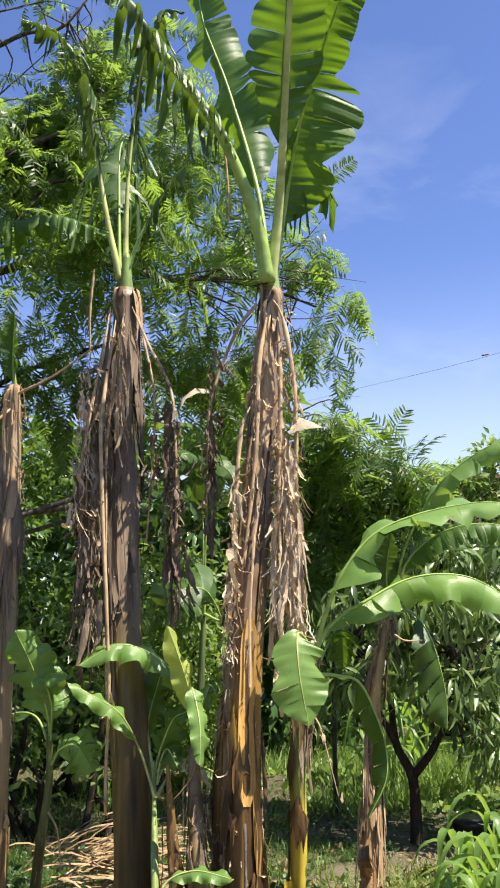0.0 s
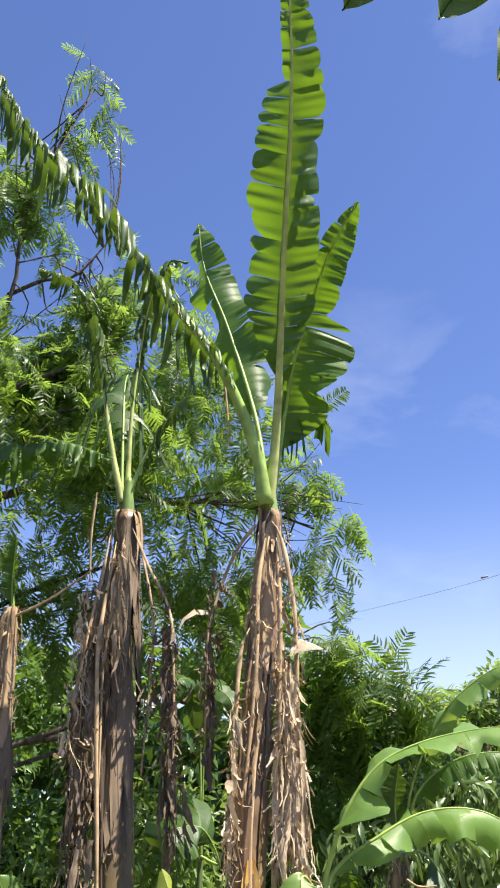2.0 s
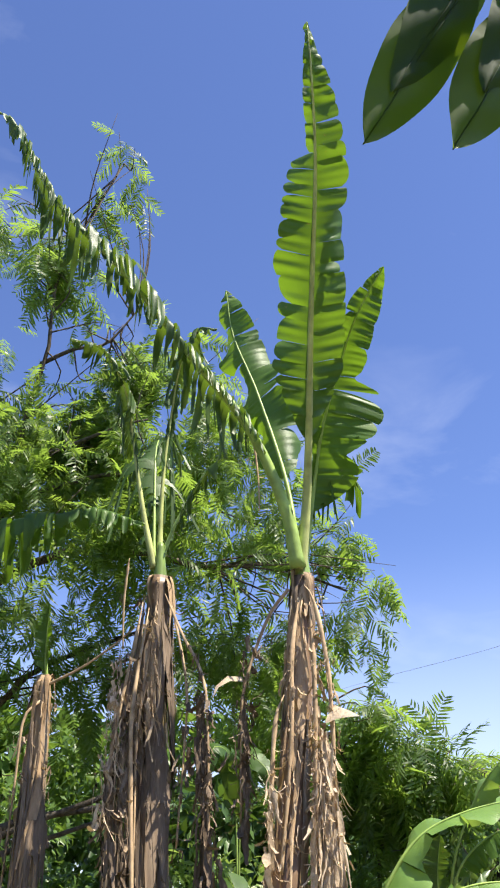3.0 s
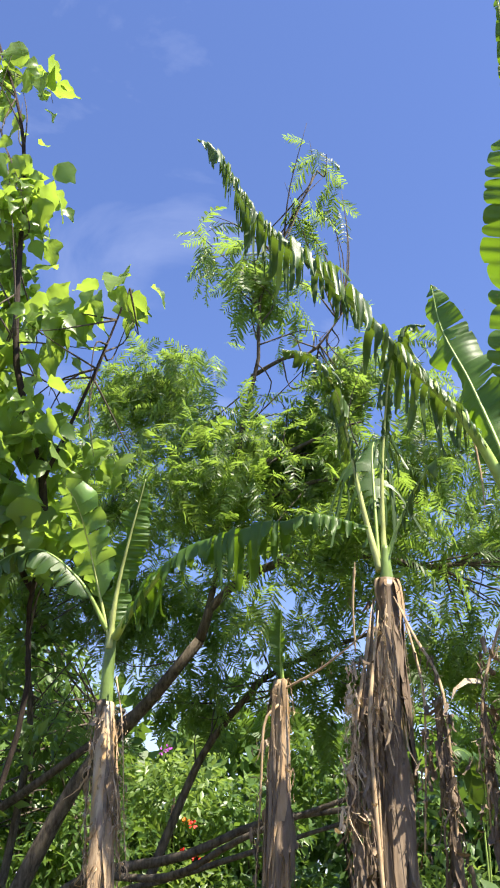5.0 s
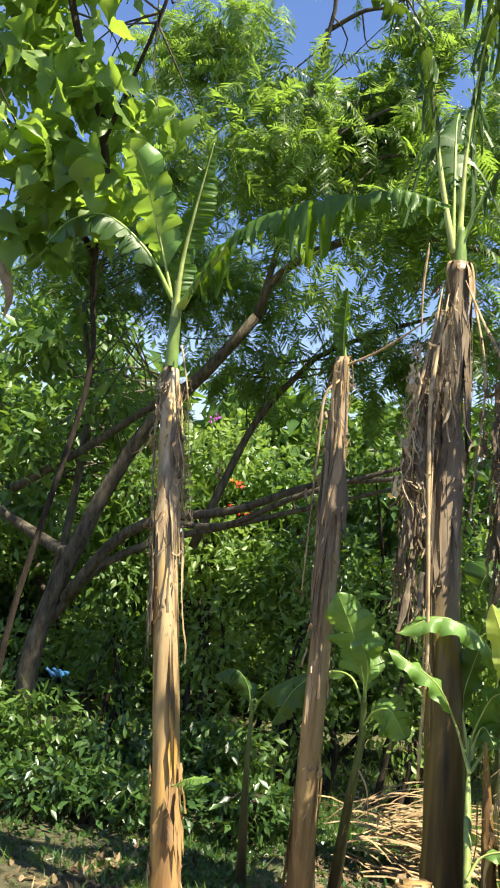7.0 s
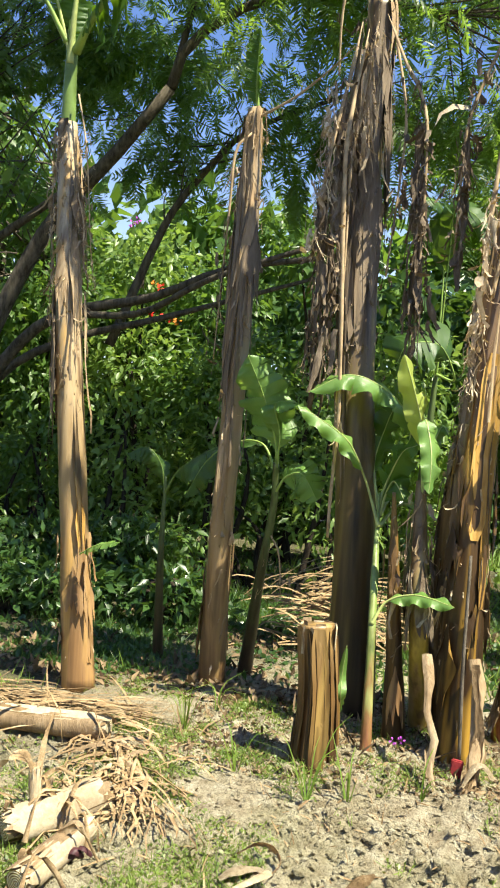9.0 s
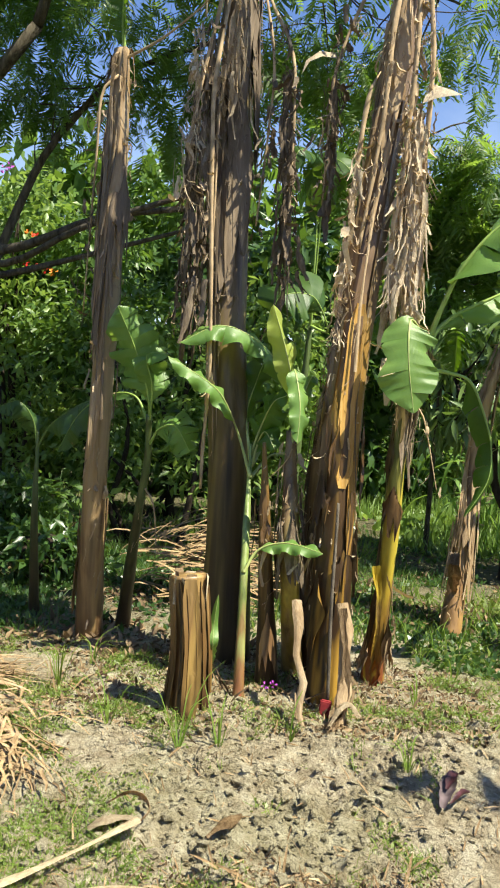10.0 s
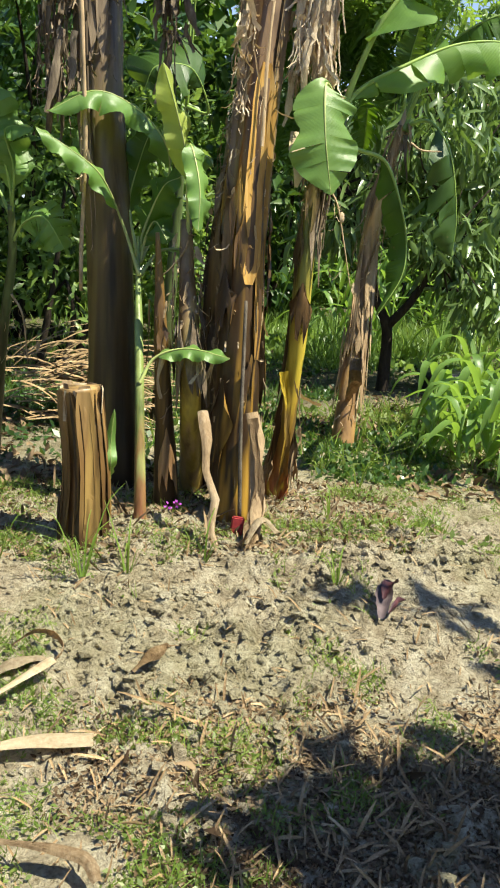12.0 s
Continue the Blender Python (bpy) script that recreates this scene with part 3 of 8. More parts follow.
def glossy_leaf(parent, a, b, hw, face, seed, mat):
    """A single pointed oval leaf with a raised midrib."""
    r = rng(seed)
    a, b = Vector(a), Vector(b)
    t = (b - a).normalized()
    s = t.cross(Vector(face)).normalized()
    nrm = s.cross(t)
    bm = bmesh.new()
    uv = bm.loops.layers.uv.new("UVMap")
    rows = []
    for i in range(19):
        f = i / 18
        w = hw * (math.sin(math.pi * f ** 0.85) ** 0.8 if 0 < f < 1 else 0.0) + 0.0005
        row = []
        for k in range(-4, 5):
            q = k / 4
            v = a.lerp(b, f) + nrm * (0.1 * hw * math.sin(math.pi * f)) + s * q * w + nrm * (0.3 * abs(q) * w + 0.07 * hw * math.sin(f * 15 + q * 3 + seed))
            row.append((bm.verts.new(v), f * 0.3, q))
        rows.append(row)
    for p, q in zip(rows, rows[1:]):
        for k in range(8):
            quad = (p[k], p[k + 1], q[k + 1], q[k])
            fc = bm.faces.new([v for v, _, _ in quad])
            for lp, (_, u, w) in zip(fc.loops, quad):
                lp[uv].uv = (u, w)
    ob = part("large_leaf", bm, mat, parent, "dark glossy leaf hanging close by")
    part("midrib", tube([a.lerp(b, k / 18) + nrm * (0.1 * math.sin(math.pi * k / 18) + 0.07 * math.sin(k / 18 * 15 + seed)) * hw for k in range(19)], 0.0007, 0.0003, 6, 40), mat, ob)


def stem(parent, ctrl, radii, mat, seed=1, layers=3, name="pseudostem", step=0.09, label=""):
    """A banana stem of overlapping sheaths."""
    r = rng(seed)
    count, sides = 48, 28
    pts = spline(ctrl, count)
    ph = [r.uniform(0, 6.28) for _ in range(8)]

    def bulge(a, i):
        h = i / count * 6
        saw = ((a / (2 * math.pi) * layers + 0.13 * h + ph[0]) % 1.0)
        saw2 = ((-a / (2 * math.pi) * 2 + 0.31 * h + ph[1]) % 1.0)
        return 1 + step * (saw - 0.5) + step * 0.7 * (saw2 - 0.5) + 0.02 * math.sin(3 * a + h + ph[2]) + 0.012 * math.sin(11 * a + ph[3] + 0.4 * h) + 0.018 * math.sin(h * 5 + 2 * a + ph[4])

    rad = []
    for i in range(count):
        x = i / (count - 1) * (len(radii) - 1)
        k = min(int(x), len(radii) - 2)
        rad.append(radii[k] + (radii[k + 1] - radii[k]) * (x - k))
    bm = bmesh.new()
    add_tube(bm, pts, rad, sides, True, bulge)
    return part(name, bm, mat, parent, label), pts, rad


def wrap_sheath(parent, pts, rad, top, length, a, half, mat, r, flare=1.0):
    """A broad dead sheath lying round part of the stem, torn at its lower edge."""
    count, cols, rows = len(pts), 7, 12
    high = pts[-1].z - pts[0].z
    torn = [r.uniform(0.45, 1.0) for _ in range(cols + 1)]
    out = r.uniform(0.003, 0.012)
    lip = r.uniform(-0.3, 1.0) * 0.012
    sway = r.uniform(-0.5, 0.5)
    bm = bmesh.new()
    grid = []
    for i in range(rows + 1):
        u = i / rows
        row = []
        for k in range(cols + 1):
            q = 2 * k / cols - 1
            f = min(max(top - (length * u * torn[k] + 0.25 * length * abs(q) ** 1.5 * (1 - u)) / high, 0.01), 0.995) * (count - 1)
            j = min(int(f), count - 2)
            c = pts[j].lerp(pts[j + 1], f - j)
            rr = (rad[j] + (rad[j + 1] - rad[j]) * (f - j)) * 1.05 + out + flare * 0.03 * u * u * torn[k] + lip * abs(q) ** 3 + r.uniform(0, 0.0025)
            ang = a + half * q * (0.3 + 0.7 * min(1.0, u / 0.4)) * (1 - 0.45 * u * u) + sway * 0.3 * u
            row.append(bm.verts.new(c + Vector((math.cos(ang), math.sin(ang), 0)) * rr))
        grid.append(row)
    for p, q in zip(grid, grid[1:]):
        for k in range(cols):
            bm.faces.new((p[k], p[k + 1], q[k + 1], q[k]))
    part("dry_sheath", bm, mat, parent)


def skirt(parent, pts, rad, lo, hi, n_big, n_small, mats, seed, long=(0.35, 0.9), flare=1.0, shreds=(0.02, 0.07), fibre=None, fine=0.3):
    """Dead sheaths and shreds hanging round a stem between two fractions of its height."""
    r = rng(seed)
    count = len(pts)
    for n in range(n_big):
        f = r.uniform(lo + (hi - lo) * 0.3, hi)
        i = int(f * (count - 1))
        a = r.uniform(math.pi * 0.9, math.pi * 2.1)
        length = min(r.uniform(*long), pts[i].z - pts[0].z - 0.05)
        if n % 3:
            wrap_sheath(parent, pts, rad, f, length, a, r.uniform(0.25, 0.8), r.choice(mats), r, flare)
            continue
        out = Vector((math.cos(a), math.sin(a), 0))
        line, wav = [], r.uniform(0, 6)
        for k in range(9):
            u = k / 8
            z = pts[i].z - length * u
            j = min(range(count), key=lambda m: abs(pts[m].z - z))
            sway = Vector((-math.sin(a), math.cos(a), 0)) * 0.014 * math.sin(wav + u * 4)
            line.append(Vector((pts[j].x, pts[j].y, z)) + out * (rad[j] * 1.05 + 0.014 + flare * 0.035 * u * r.uniform(0.7, 1.1)) + sway)
        w = r.uniform(0.003, 0.011)
        bm = bmesh.new()
        add_ribbon(bm, line, [w * (0.8 + 0.4 * math.sin(k)) * (1 if k < 7 else 0.6) for k in range(9)], Vector((-math.sin(a), math.cos(a), 0)), r.uniform(0.2, 0.8), 3, r, 0.18)
        part("dry_strip", bm, r.choice(mats), parent)
    bm = bmesh.new()
    for _ in range(int(n_small * 1.7)):
        f = lo + (hi - lo) * r.random() ** 0.75
        i = int(f * (count - 1))
        a = r.uniform(math.pi * 0.85, math.pi * 2.15)
        p = pts[i] + Vector((math.cos(a), math.sin(a), 0)) * (rad[i] * 1.06 + r.uniform(0.005, 0.04) * flare)
        if r.random() < fine * 0.5:
            add_tatter(bm, p, r.uniform(*shreds) * 2.0, r, Vector((0, 0, -1)), True)
        else:
            add_scrap(bm, p, r.uniform(*shreds) * r.choice((0.7, 1.2, 1.8)), r)
    tagged(part("dry_fibre", bm, fibre or TATTER, parent), kind="stuff")


def collar(parent, top, r0, seed, n=9, drop=0.2):
    """Torn tips of dead sheaths folded out round the stem's top."""
    r = rng(seed)
    for k in range(n):
        a = 6.283 * k / n + r.gauss(0, 0.3)
        o = Vector((math.cos(a), math.sin(a), 0))
        t = Vector(top)
        ln = drop * r.uniform(0.3, 1.8)
        up = r.uniform(-0.05, 0.06)
        line = spline([t + o * r0 * 0.8 + Vector((0, 0, -0.05)), t + o * (r0 + 0.004) + Vector((0, 0, up)), t + o * (r0 + r.uniform(0.008, 0.035)) + Vector((0, 0, up - ln * 0.4)), t + o * (r0 + r.uniform(0.01, 0.045)) + Vector((r.gauss(0, 0.012), r.gauss(0, 0.012), up - ln))], 10)
        bm = bmesh.new()
        w = r.uniform(0.007, 0.026)
        add_ribbon(bm, line, [w * (1 - 0.9 * (i / 9) ** 1.5) for i in range(10)], Vector((-o.y, o.x, 0)), r.uniform(-0.2, 0.6), 4, r, 0.3)
        part("dry_sheath", bm, r.choice((DRY, DRY_GREY)), parent)


def hanging_leaf(parent, ctrl, n, size, seed, mat=None, rib=0.008, spread=0.03, name="hanging_dry_leaf"):
    """A dead leaf hanging by its stalk: dry rib with curled shreds."""
    r = rng(seed)
    pts = spline(ctrl, 24)
    bm = bmesh.new()
    for _ in range(n):
        p = pts[r.randint(5, 23)] + Vector((r.gauss(0, spread), r.gauss(0, spread), 0))
        if r.random() < 0.25:
            add_tatter(bm, p, r.uniform(0.4, 1.1) * size, r, Vector((0, 0, -1)), True)
        else:
            add_scrap(bm, p, r.uniform(0.4, 1.0) * size, r)
    ob = tagged(part(name, bm, mat or TATTER, parent), kind="stuff")
    sb = bmesh.new()
    add_tube(sb, pts, [rib * 0.62 * (1 - 0.6 * i / 23) for i in range(24)], 6)
    part("midrib", sb, MIDRIB_DRY, ob)
    return ob


def tassel(parent, top, bottom, wide, n, flakes, seed, mat=None, long=(0.1, 0.42)):
    """A thick hanging bundle of torn dead leaf: long strips with small curled flakes between."""
    r = rng(seed)
    a, b = Vector(top), Vector(bottom)
    bm = bmesh.new()

    def spread():
        return max(-1.7, min(1.7, r.gauss(0, 1))) * wide

    for _ in range(n // 2):
        u = r.random() ** 0.8
        p = a.lerp(b, u) + Vector((spread(), 0.6 * spread(), 0)) * (0.45 + 0.75 * u)
        ln = min(r.uniform(*long) * r.uniform(0.4, 1.0), max(0.05, (p.z - b.z) * r.uniform(0.5, 1.0) + r.uniform(0.0, 0.22)))
        bend = Vector((r.gauss(0, 0.03), r.gauss(0, 0.03), 0))
        side = Vector((r.gauss(0, 1), r.gauss(0, 0.5), 0)).normalized()
        w = r.choice((0.002, 0.004, 0.007, 0.012)) * r.uniform(0.7, 1.3)
        line = [p + Vector((0, 0, -ln * k / 6)) + bend * (k / 6) ** 2 + Vector((r.gauss(0, 0.003), r.gauss(0, 0.003), 0)) for k in range(7)]
        add_ribbon(bm, line, [w * r.uniform(0.6, 1.2) * (1 if k < 5 else 0.55) for k in range(7)], side, r.uniform(-0.9, 0.9), 2)
    for _ in range(flakes * 2):
        u = r.random()
        p = a.lerp(b, u) + Vector((spread(), 0.6 * spread(), 0)) * (0.45 + 0.75 * u)
        add_scrap(bm, p, r.uniform(0.02, 0.065) * r.choice((0.7, 1.2, 1.9)), r)
    return tagged(part("hanging_dry_leaf", bm, mat or TATTER, parent), kind="stuff")


def mesh_from(name, verts, faces, mat, parent=None, smooth=True, kind="", label=""):
    me = bpy.data.meshes.new(name)
    n, k = faces.shape
    me.vertices.add(len(verts))
    me.vertices.foreach_set("co", np.ascontiguousarray(verts, dtype=np.float32).ravel())
    me.loops.add(n * k)
    me.loops.foreach_set("vertex_index", np.ascontiguousarray(faces, dtype=np.int32).ravel())
    me.polygons.add(n)
    me.polygons.foreach_set("loop_start", np.arange(0, n * k, k, dtype=np.int32))
    me.polygons.foreach_set("loop_total", np.full(n, k, dtype=np.int32))
    me.polygons.foreach_set("use_smooth", np.full(n, smooth))
    me.update(calc_edges=True)
    me.materials.append(mat)
    ob = new(name, me)
    if parent is not None:
        ob.parent = parent
        ob.matrix_parent_inverse = Matrix.Translation(parent.location).inverted()
    return tagged(ob, label, kind=kind)


def leaf_template(rows, fold=0.25, curl=0.15):
    """Rows of (position along, half width): a folded leaf of unit length along +y, normal +z."""
    v, f = [], []
    for y, w in rows:
        z = -curl * y * y
        v += [(-w, y, z + fold * w), (0, y, z), (w, y, z + fold * w)]
    for i in range(len(rows) - 1):
        a = 3 * i
        f += [(a, a + 1, a + 4, a + 3), (a + 1, a + 2, a + 5, a + 4)]
    return np.array(v, float), np.array(f)


OVAL = leaf_template([(0.0, 0.03), (0.42, 0.22), (1.0, 0.01)])
LANCE = leaf_template([(0.0, 0.015), (0.3, 0.11), (0.65, 0.1), (1.0, 0.01)], 0.3, 0.3)


def heart_template(seed):
    """A broad heart-shaped leaf with a wavy edge, folded a little along its midrib."""
    r = rng(seed)
    v, f = [], []
    fold, curl, ph = r.uniform(0.1, 0.45), r.uniform(0.15, 0.6), r.uniform(0, 6)
    rows = ((-0.1, 0.16), (0.04, 0.38), (0.2, 0.46), (0.36, 0.43), (0.52, 0.34), (0.68, 0.22), (0.84, 0.1), (1.06, 0.01))
    for k, (y, w) in enumerate(rows):
        for q in (-1, -0.5, 0, 0.5, 1):
            wide = w * (1 + (r.uniform(-0.12, 0.12) if abs(q) == 1 else 0))
            z = -curl * y * y + fold * wide * abs(q) + 0.07 * q * q * math.sin(2.1 * k + ph + q * 2)
            v.append((q * wide, y, z))
    for k in range(len(rows) - 1):
        for c in range(4):
            a = 5 * k + c
            f.append((a, a + 1, a + 6, a + 5))
    return np.array(v, float), np.array(f)


HEARTS = [heart_template(930 + k) for k in range(5)]
BLADE = leaf_template([(0.0, 0.025), (0.4, 0.022), (0.75, 0.015), (1.0, 0.002)], 0.3, 0.5)


def frond_template(pairs, seed, wide=1.0):
    """A feathery leaf of unit length: stalk with a comb of narrow drooping side leaves."""
    r = rng(seed)
    v, f = [], []

    def quad(a, b, c, d):
        k = len(v)
        v.extend((tuple(a), tuple(b), tuple(c), tuple(d)))
        f.append((k, k + 1, k + 2, k + 3))

    sag = r.uniform(0.15, 0.45)
    quad((-0.007, 0, 0), (0.007, 0, 0), (0.004, 0.55, -sag * 0.3), (-0.004, 0.55, -sag * 0.3))
    quad((-0.005, 0.55, -sag * 0.3), (0.005, 0.55, -sag * 0.3), (0.003, 1, -sag), (-0.003, 1, -sag))
    for i in range(pairs):
        y = 0.2 + 0.8 * i / (pairs - 1)
        root = Vector((0, y, -sag * y * y))
        for sgn in (-1, 1):
            ln = 0.33 * math.sin(math.pi * (0.22 + 0.6 * y)) * r.uniform(0.75, 1.1)
            d = Vector((sgn * r.uniform(0.7, 0.95), r.uniform(0.35, 0.65), r.uniform(-0.15, 0.15))).normalized()
            fall = r.uniform(0.4, 3.2)
            o = Vector((-d.y, d.x, r.uniform(-0.45, 0.45))).normalized() * r.uniform(0.024, 0.034) * wide
            p = [root + d * ln * u + Vector((0, 0, -fall * (ln * u) ** 2)) for u in (0.05, 0.35, 0.72, 1.0)]
            quad(p[0] - o * 0.6, p[0] + o * 0.6, p[1] + o, p[1] - o)
            quad(p[1] - o, p[1] + o, p[2] + o * 0.9, p[2] - o * 0.9)
            quad(p[2] - o * 0.9, p[2] + o * 0.9, p[3] + o * 0.2, p[3] - o * 0.2)
    return np.array(v, float), np.array(f)


FINE_FRONDS = [frond_template(12, 930 + k, 0.76) for k in range(6)]


def spread_in(blobs, seed, shell=0.35):
    """Random places in ellipsoids (centre, radii, count), gathered toward their outside."""
    g = np.random.RandomState(seed)
    out, outward = [], []
    for (c, rad, n) in blobs:
        d = g.normal(size=(n, 3))
        d /= np.linalg.norm(d, axis=1)[:, None]
        k = g.uniform(shell, 1.0, n) ** 0.7
        lump = 0.8 + 0.25 * np.sin(d[:, 0] * 5 + c[0] * 3) * np.cos(d[:, 2] * 6 + c[1] * 2)
        out.append(np.array(c) + d * np.array(rad) * (k * lump)[:, None])
        outward.append(d)
    return np.concatenate(out), np.concatenate(outward), g


def airy(p, cut, seed):
    """Keeps the places that fall in leafy sprays, and drops those in the gaps between."""
    v = lattice(p[:, 0] * 2.3 + p[:, 1], p[:, 2] * 2.6 + p[:, 1] * 0.7, seed) + 0.5 * lattice(p[:, 0] * 6.1, p[:, 2] * 6.1 + p[:, 1], seed + 1)
    return v > cut


def crown(name, blobs, template, size, mat, parent, seed, hang=0.5, outward=0.6, flat=0.8, shell=0.35, label="", kind="stuff", cut=None):
    """Many leaves as one mesh: each turned outward and downward by chance."""
    p, o, g = spread_in(blobs, seed, shell)
    if cut is not None:
        ok = airy(p, cut, seed)
        p, o = p[ok], o[ok]
    n = len(p)
    y = o * outward + g.normal(size=(n, 3)) * 0.55 + np.array((0, 0, -hang))
    y /= np.linalg.norm(y, axis=1)[:, None]
    z = np.array((0, 0, flat)) + g.normal(size=(n, 3)) * 0.5 + o * 0.35
    x = np.cross(y, z)
    x /= np.linalg.norm(x, axis=1)[:, None]
    z = np.cross(x, y)
    s = g.uniform(size[0], size[1], n)
    m = np.stack((x, y, z), 2) * s[:, None, None]
    several = template if isinstance(template, list) else [template]
    verts, faces, base = [], [], 0
    for k, (tv, tf) in enumerate(several):
        mk, pk = m[k::len(several)], p[k::len(several)]
        verts.append((np.einsum("nij,kj->nki", mk, tv) + pk[:, None, :]).reshape(-1, 3))
        faces.append((tf[None] + (base + np.arange(len(mk)) * len(tv))[:, None, None]).reshape(-1, tf.shape[1]))
        base += len(mk) * len(tv)
    return mesh_from(name, np.concatenate(verts), np.concatenate(faces), mat, parent, True, kind, label)


def limbs(parent, lines, mat, name="limb", sides=9):
    for ctrl, r0, r1 in lines:
        part(name, tube(ctrl, r0, r1, sides, 16), mat, parent)


def twigs(parent, starts, blobs, seed, mat, n=5, r0=0.012, name="twig"):
    """Thin twigs from the nearest limb points into each leafy mass."""
    r = rng(seed)
    bm = bmesh.new()
    dense = []
    for ln in starts:
        dense += spline(ln, 24)[6:]
    starts = dense
    for (c, rad, _) in blobs:
        c = Vector(c)
        close = sorted(starts, key=lambda q: (Vector(q) - c).length)[:12]
        for _ in range(n):
            near = r.choice(close)
            e = c + Vector((r.uniform(-0.8, 0.8) * rad[0], r.uniform(-0.8, 0.8) * rad[1], r.uniform(-0.7, 0.8) * rad[2]))
            m = Vector(near).lerp(e, 0.5) + Vector((r.gauss(0, 0.08), r.gauss(0, 0.08), r.gauss(0, 0.08)))
            pts = spline([near, m, e], 8)
            add_tube(bm, pts, [r0 * (1 - 0.8 * i / 7) for i in range(8)], 5)
    tagged(part(name, bm, mat, parent), kind="stuff")


# ---- ground ----
def lattice(x, y, seed):
    g = np.random.RandomState(seed).uniform(-1, 1, (256, 256))
    xi, yi = np.floor(x).astype(int), np.floor(y).astype(int)
    u, v = x - xi, y - yi
    u, v = u * u * (3 - 2 * u), v * v * (3 - 2 * v)
    a, b = g[xi % 256, yi % 256], g[(xi + 1) % 256, yi % 256]
    c, d = g[xi % 256, (yi + 1) % 256], g[(xi + 1) % 256, (yi + 1) % 256]
    return (a * (1 - u) + b * u) * (1 - v) + (c * (1 - u) + d * u) * v


def smooth(x):
    x = np.clip(x, 0, 1)
    return x * x * (3 - 2 * x)


def ground_z(x, y):
    x, y = np.asarray(x, float), np.asarray(y, float)
    z = -0.13 * (1 - smooth((y - 2.3) / 1.25)) - 0.03
    z = z + 0.07 * np.exp(-((x - 0.5) ** 2 + (y - 3.25) ** 2) / 0.18)
    z = z + 0.03 * np.exp(-((x + 0.2) ** 2 / 0.5 + (y - 3.8) ** 2 / 0.25))
    z = z + 0.012 * lattice(x * 2.1, y * 2.1, 3)
    return z


def clods(x, y):
    near = np.exp(-4 * np.maximum(0, np.abs(x + 0.25) - 1.3) ** 2) * np.exp(-4 * np.maximum(0, np.abs(y - 2.9) - 0.85) ** 2)
    crumbly = 0.25 + 0.85 * smooth((lattice(x * 2.3 + 9, y * 2.3, 8) + 0.7 * lattice(x * 5.1, y * 5.1 + 3, 38) + 0.3) / 0.6)
    xx, yy = x + 0.02 * lattice(x * 17, y * 17, 31), y + 0.02 * lattice(x * 17, y * 17, 32)
    lump = (0.75 - np.abs(lattice(xx * 11, yy * 11, 5))) * 0.034 + np.abs(lattice(xx * 29, yy * 29, 6)) * 0.02 + np.abs(lattice(xx * 53, yy * 53, 4)) * 0.013
    pits = smooth((lattice(xx * 8 + 4, yy * 8, 33) - 0.45) / 0.4) * 0.025
    return near * (crumbly * (lump - pits) - 0.024) + 0.006 * lattice(x * 9, y * 9, 7)


def stretch_axis(lo, hi, step, far):
    mid = list(np.arange(lo, hi, step))
    out, d, a, b = [], step, [], []
    x = hi
    while x < far:
        a.append(x)
        d *= 1.28
        x += d
    d, x = step, lo - step
    while x > -far:
        b.append(x)
        d *= 1.28
        x -= d
    return np.array(b[::-1] + mid + a)


gx, gy = stretch_axis(-1.7, 1.3, 0.0095, 2500), stretch_axis(1.9, 3.8, 0.0095, 2500)
GX, GY = np.meshgrid(gx, gy)
GZ = ground_z(GX, GY) + clods(GX, GY)
gi = np.arange(GX.size).reshape(GX.shape)
gf = np.stack((gi[:-1, :-1], gi[:-1, 1:], gi[1:, 1:], gi[1:, :-1]), -1).reshape(-1, 4)
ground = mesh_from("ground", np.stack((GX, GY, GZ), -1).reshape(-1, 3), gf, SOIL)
tagged(ground, "dry sandy garden soil with clods, weeds and leaf litter", "ground", kind="structure")


def on_ground(x, y, dz=0.0):
    return Vector((x, y, float(ground_z(x, y)) + dz))


# ---- the banana clump ----
# tall lit plant
plant = thing("banana_plant", (-0.03, 3.8, 0.0), "tall banana plant with brown shaggy stem and upright torn leaves", "banana plant", "banana plants")
body, pts, rad = stem(plant, [(-0.03, 3.8, -0.05), (-0.04, 3.86, 0.79), (-0.02, 3.92, 1.4), (0.06, 4.04, 2.2), (0.12, 4.1, 2.75), (0.13, 4.1, 2.96)], [0.084, 0.073, 0.069, 0.065, 0.061, 0.053], STEM_MAIN, 3)
skirt(plant, pts, rad, 0.42, 0.98, 6, 80, [DRY, SMOOTH_TAN], 11, (0.4, 1.0), 0.5, (0.03, 0.07), PALE_TATTER)
skirt(plant, pts, rad, 0.02, 0.45, 6, 60, [STEM_MAIN], 12, (0.25, 0.5), 0.3)
for k, (c, n) in enumerate([
        ([(0.13, 4.00, 2.89), (0.17, 3.98, 2.80), (0.21, 3.95, 2.49), (0.21, 3.95, 2.12), (0.19, 3.95, 1.48)], 90),
        ([(0.10, 4.00, 2.81), (0.06, 3.95, 2.57), (0.04, 3.92, 2.19), (-0.02, 3.90, 1.71)], 60),
        ([(0.15, 4.00, 2.81), (0.15, 3.93, 2.43), (0.13, 3.90, 1.95), (0.14, 3.90, 1.51)], 90),
        ([(0.02, 3.98, 2.40), (-0.02, 3.95, 2.29), (-0.05, 3.92, 1.95), (-0.09, 3.90, 1.15)], 60)]):
    dry_stalk(plant, c, 0.0125, 0.008, 30 + k, n)
tassel(plant, (0.17, 3.93, 2.26), (0.16, 3.88, 1.47), 0.038, 520, 90, 670, PALE_TATTER, (0.12, 0.5))
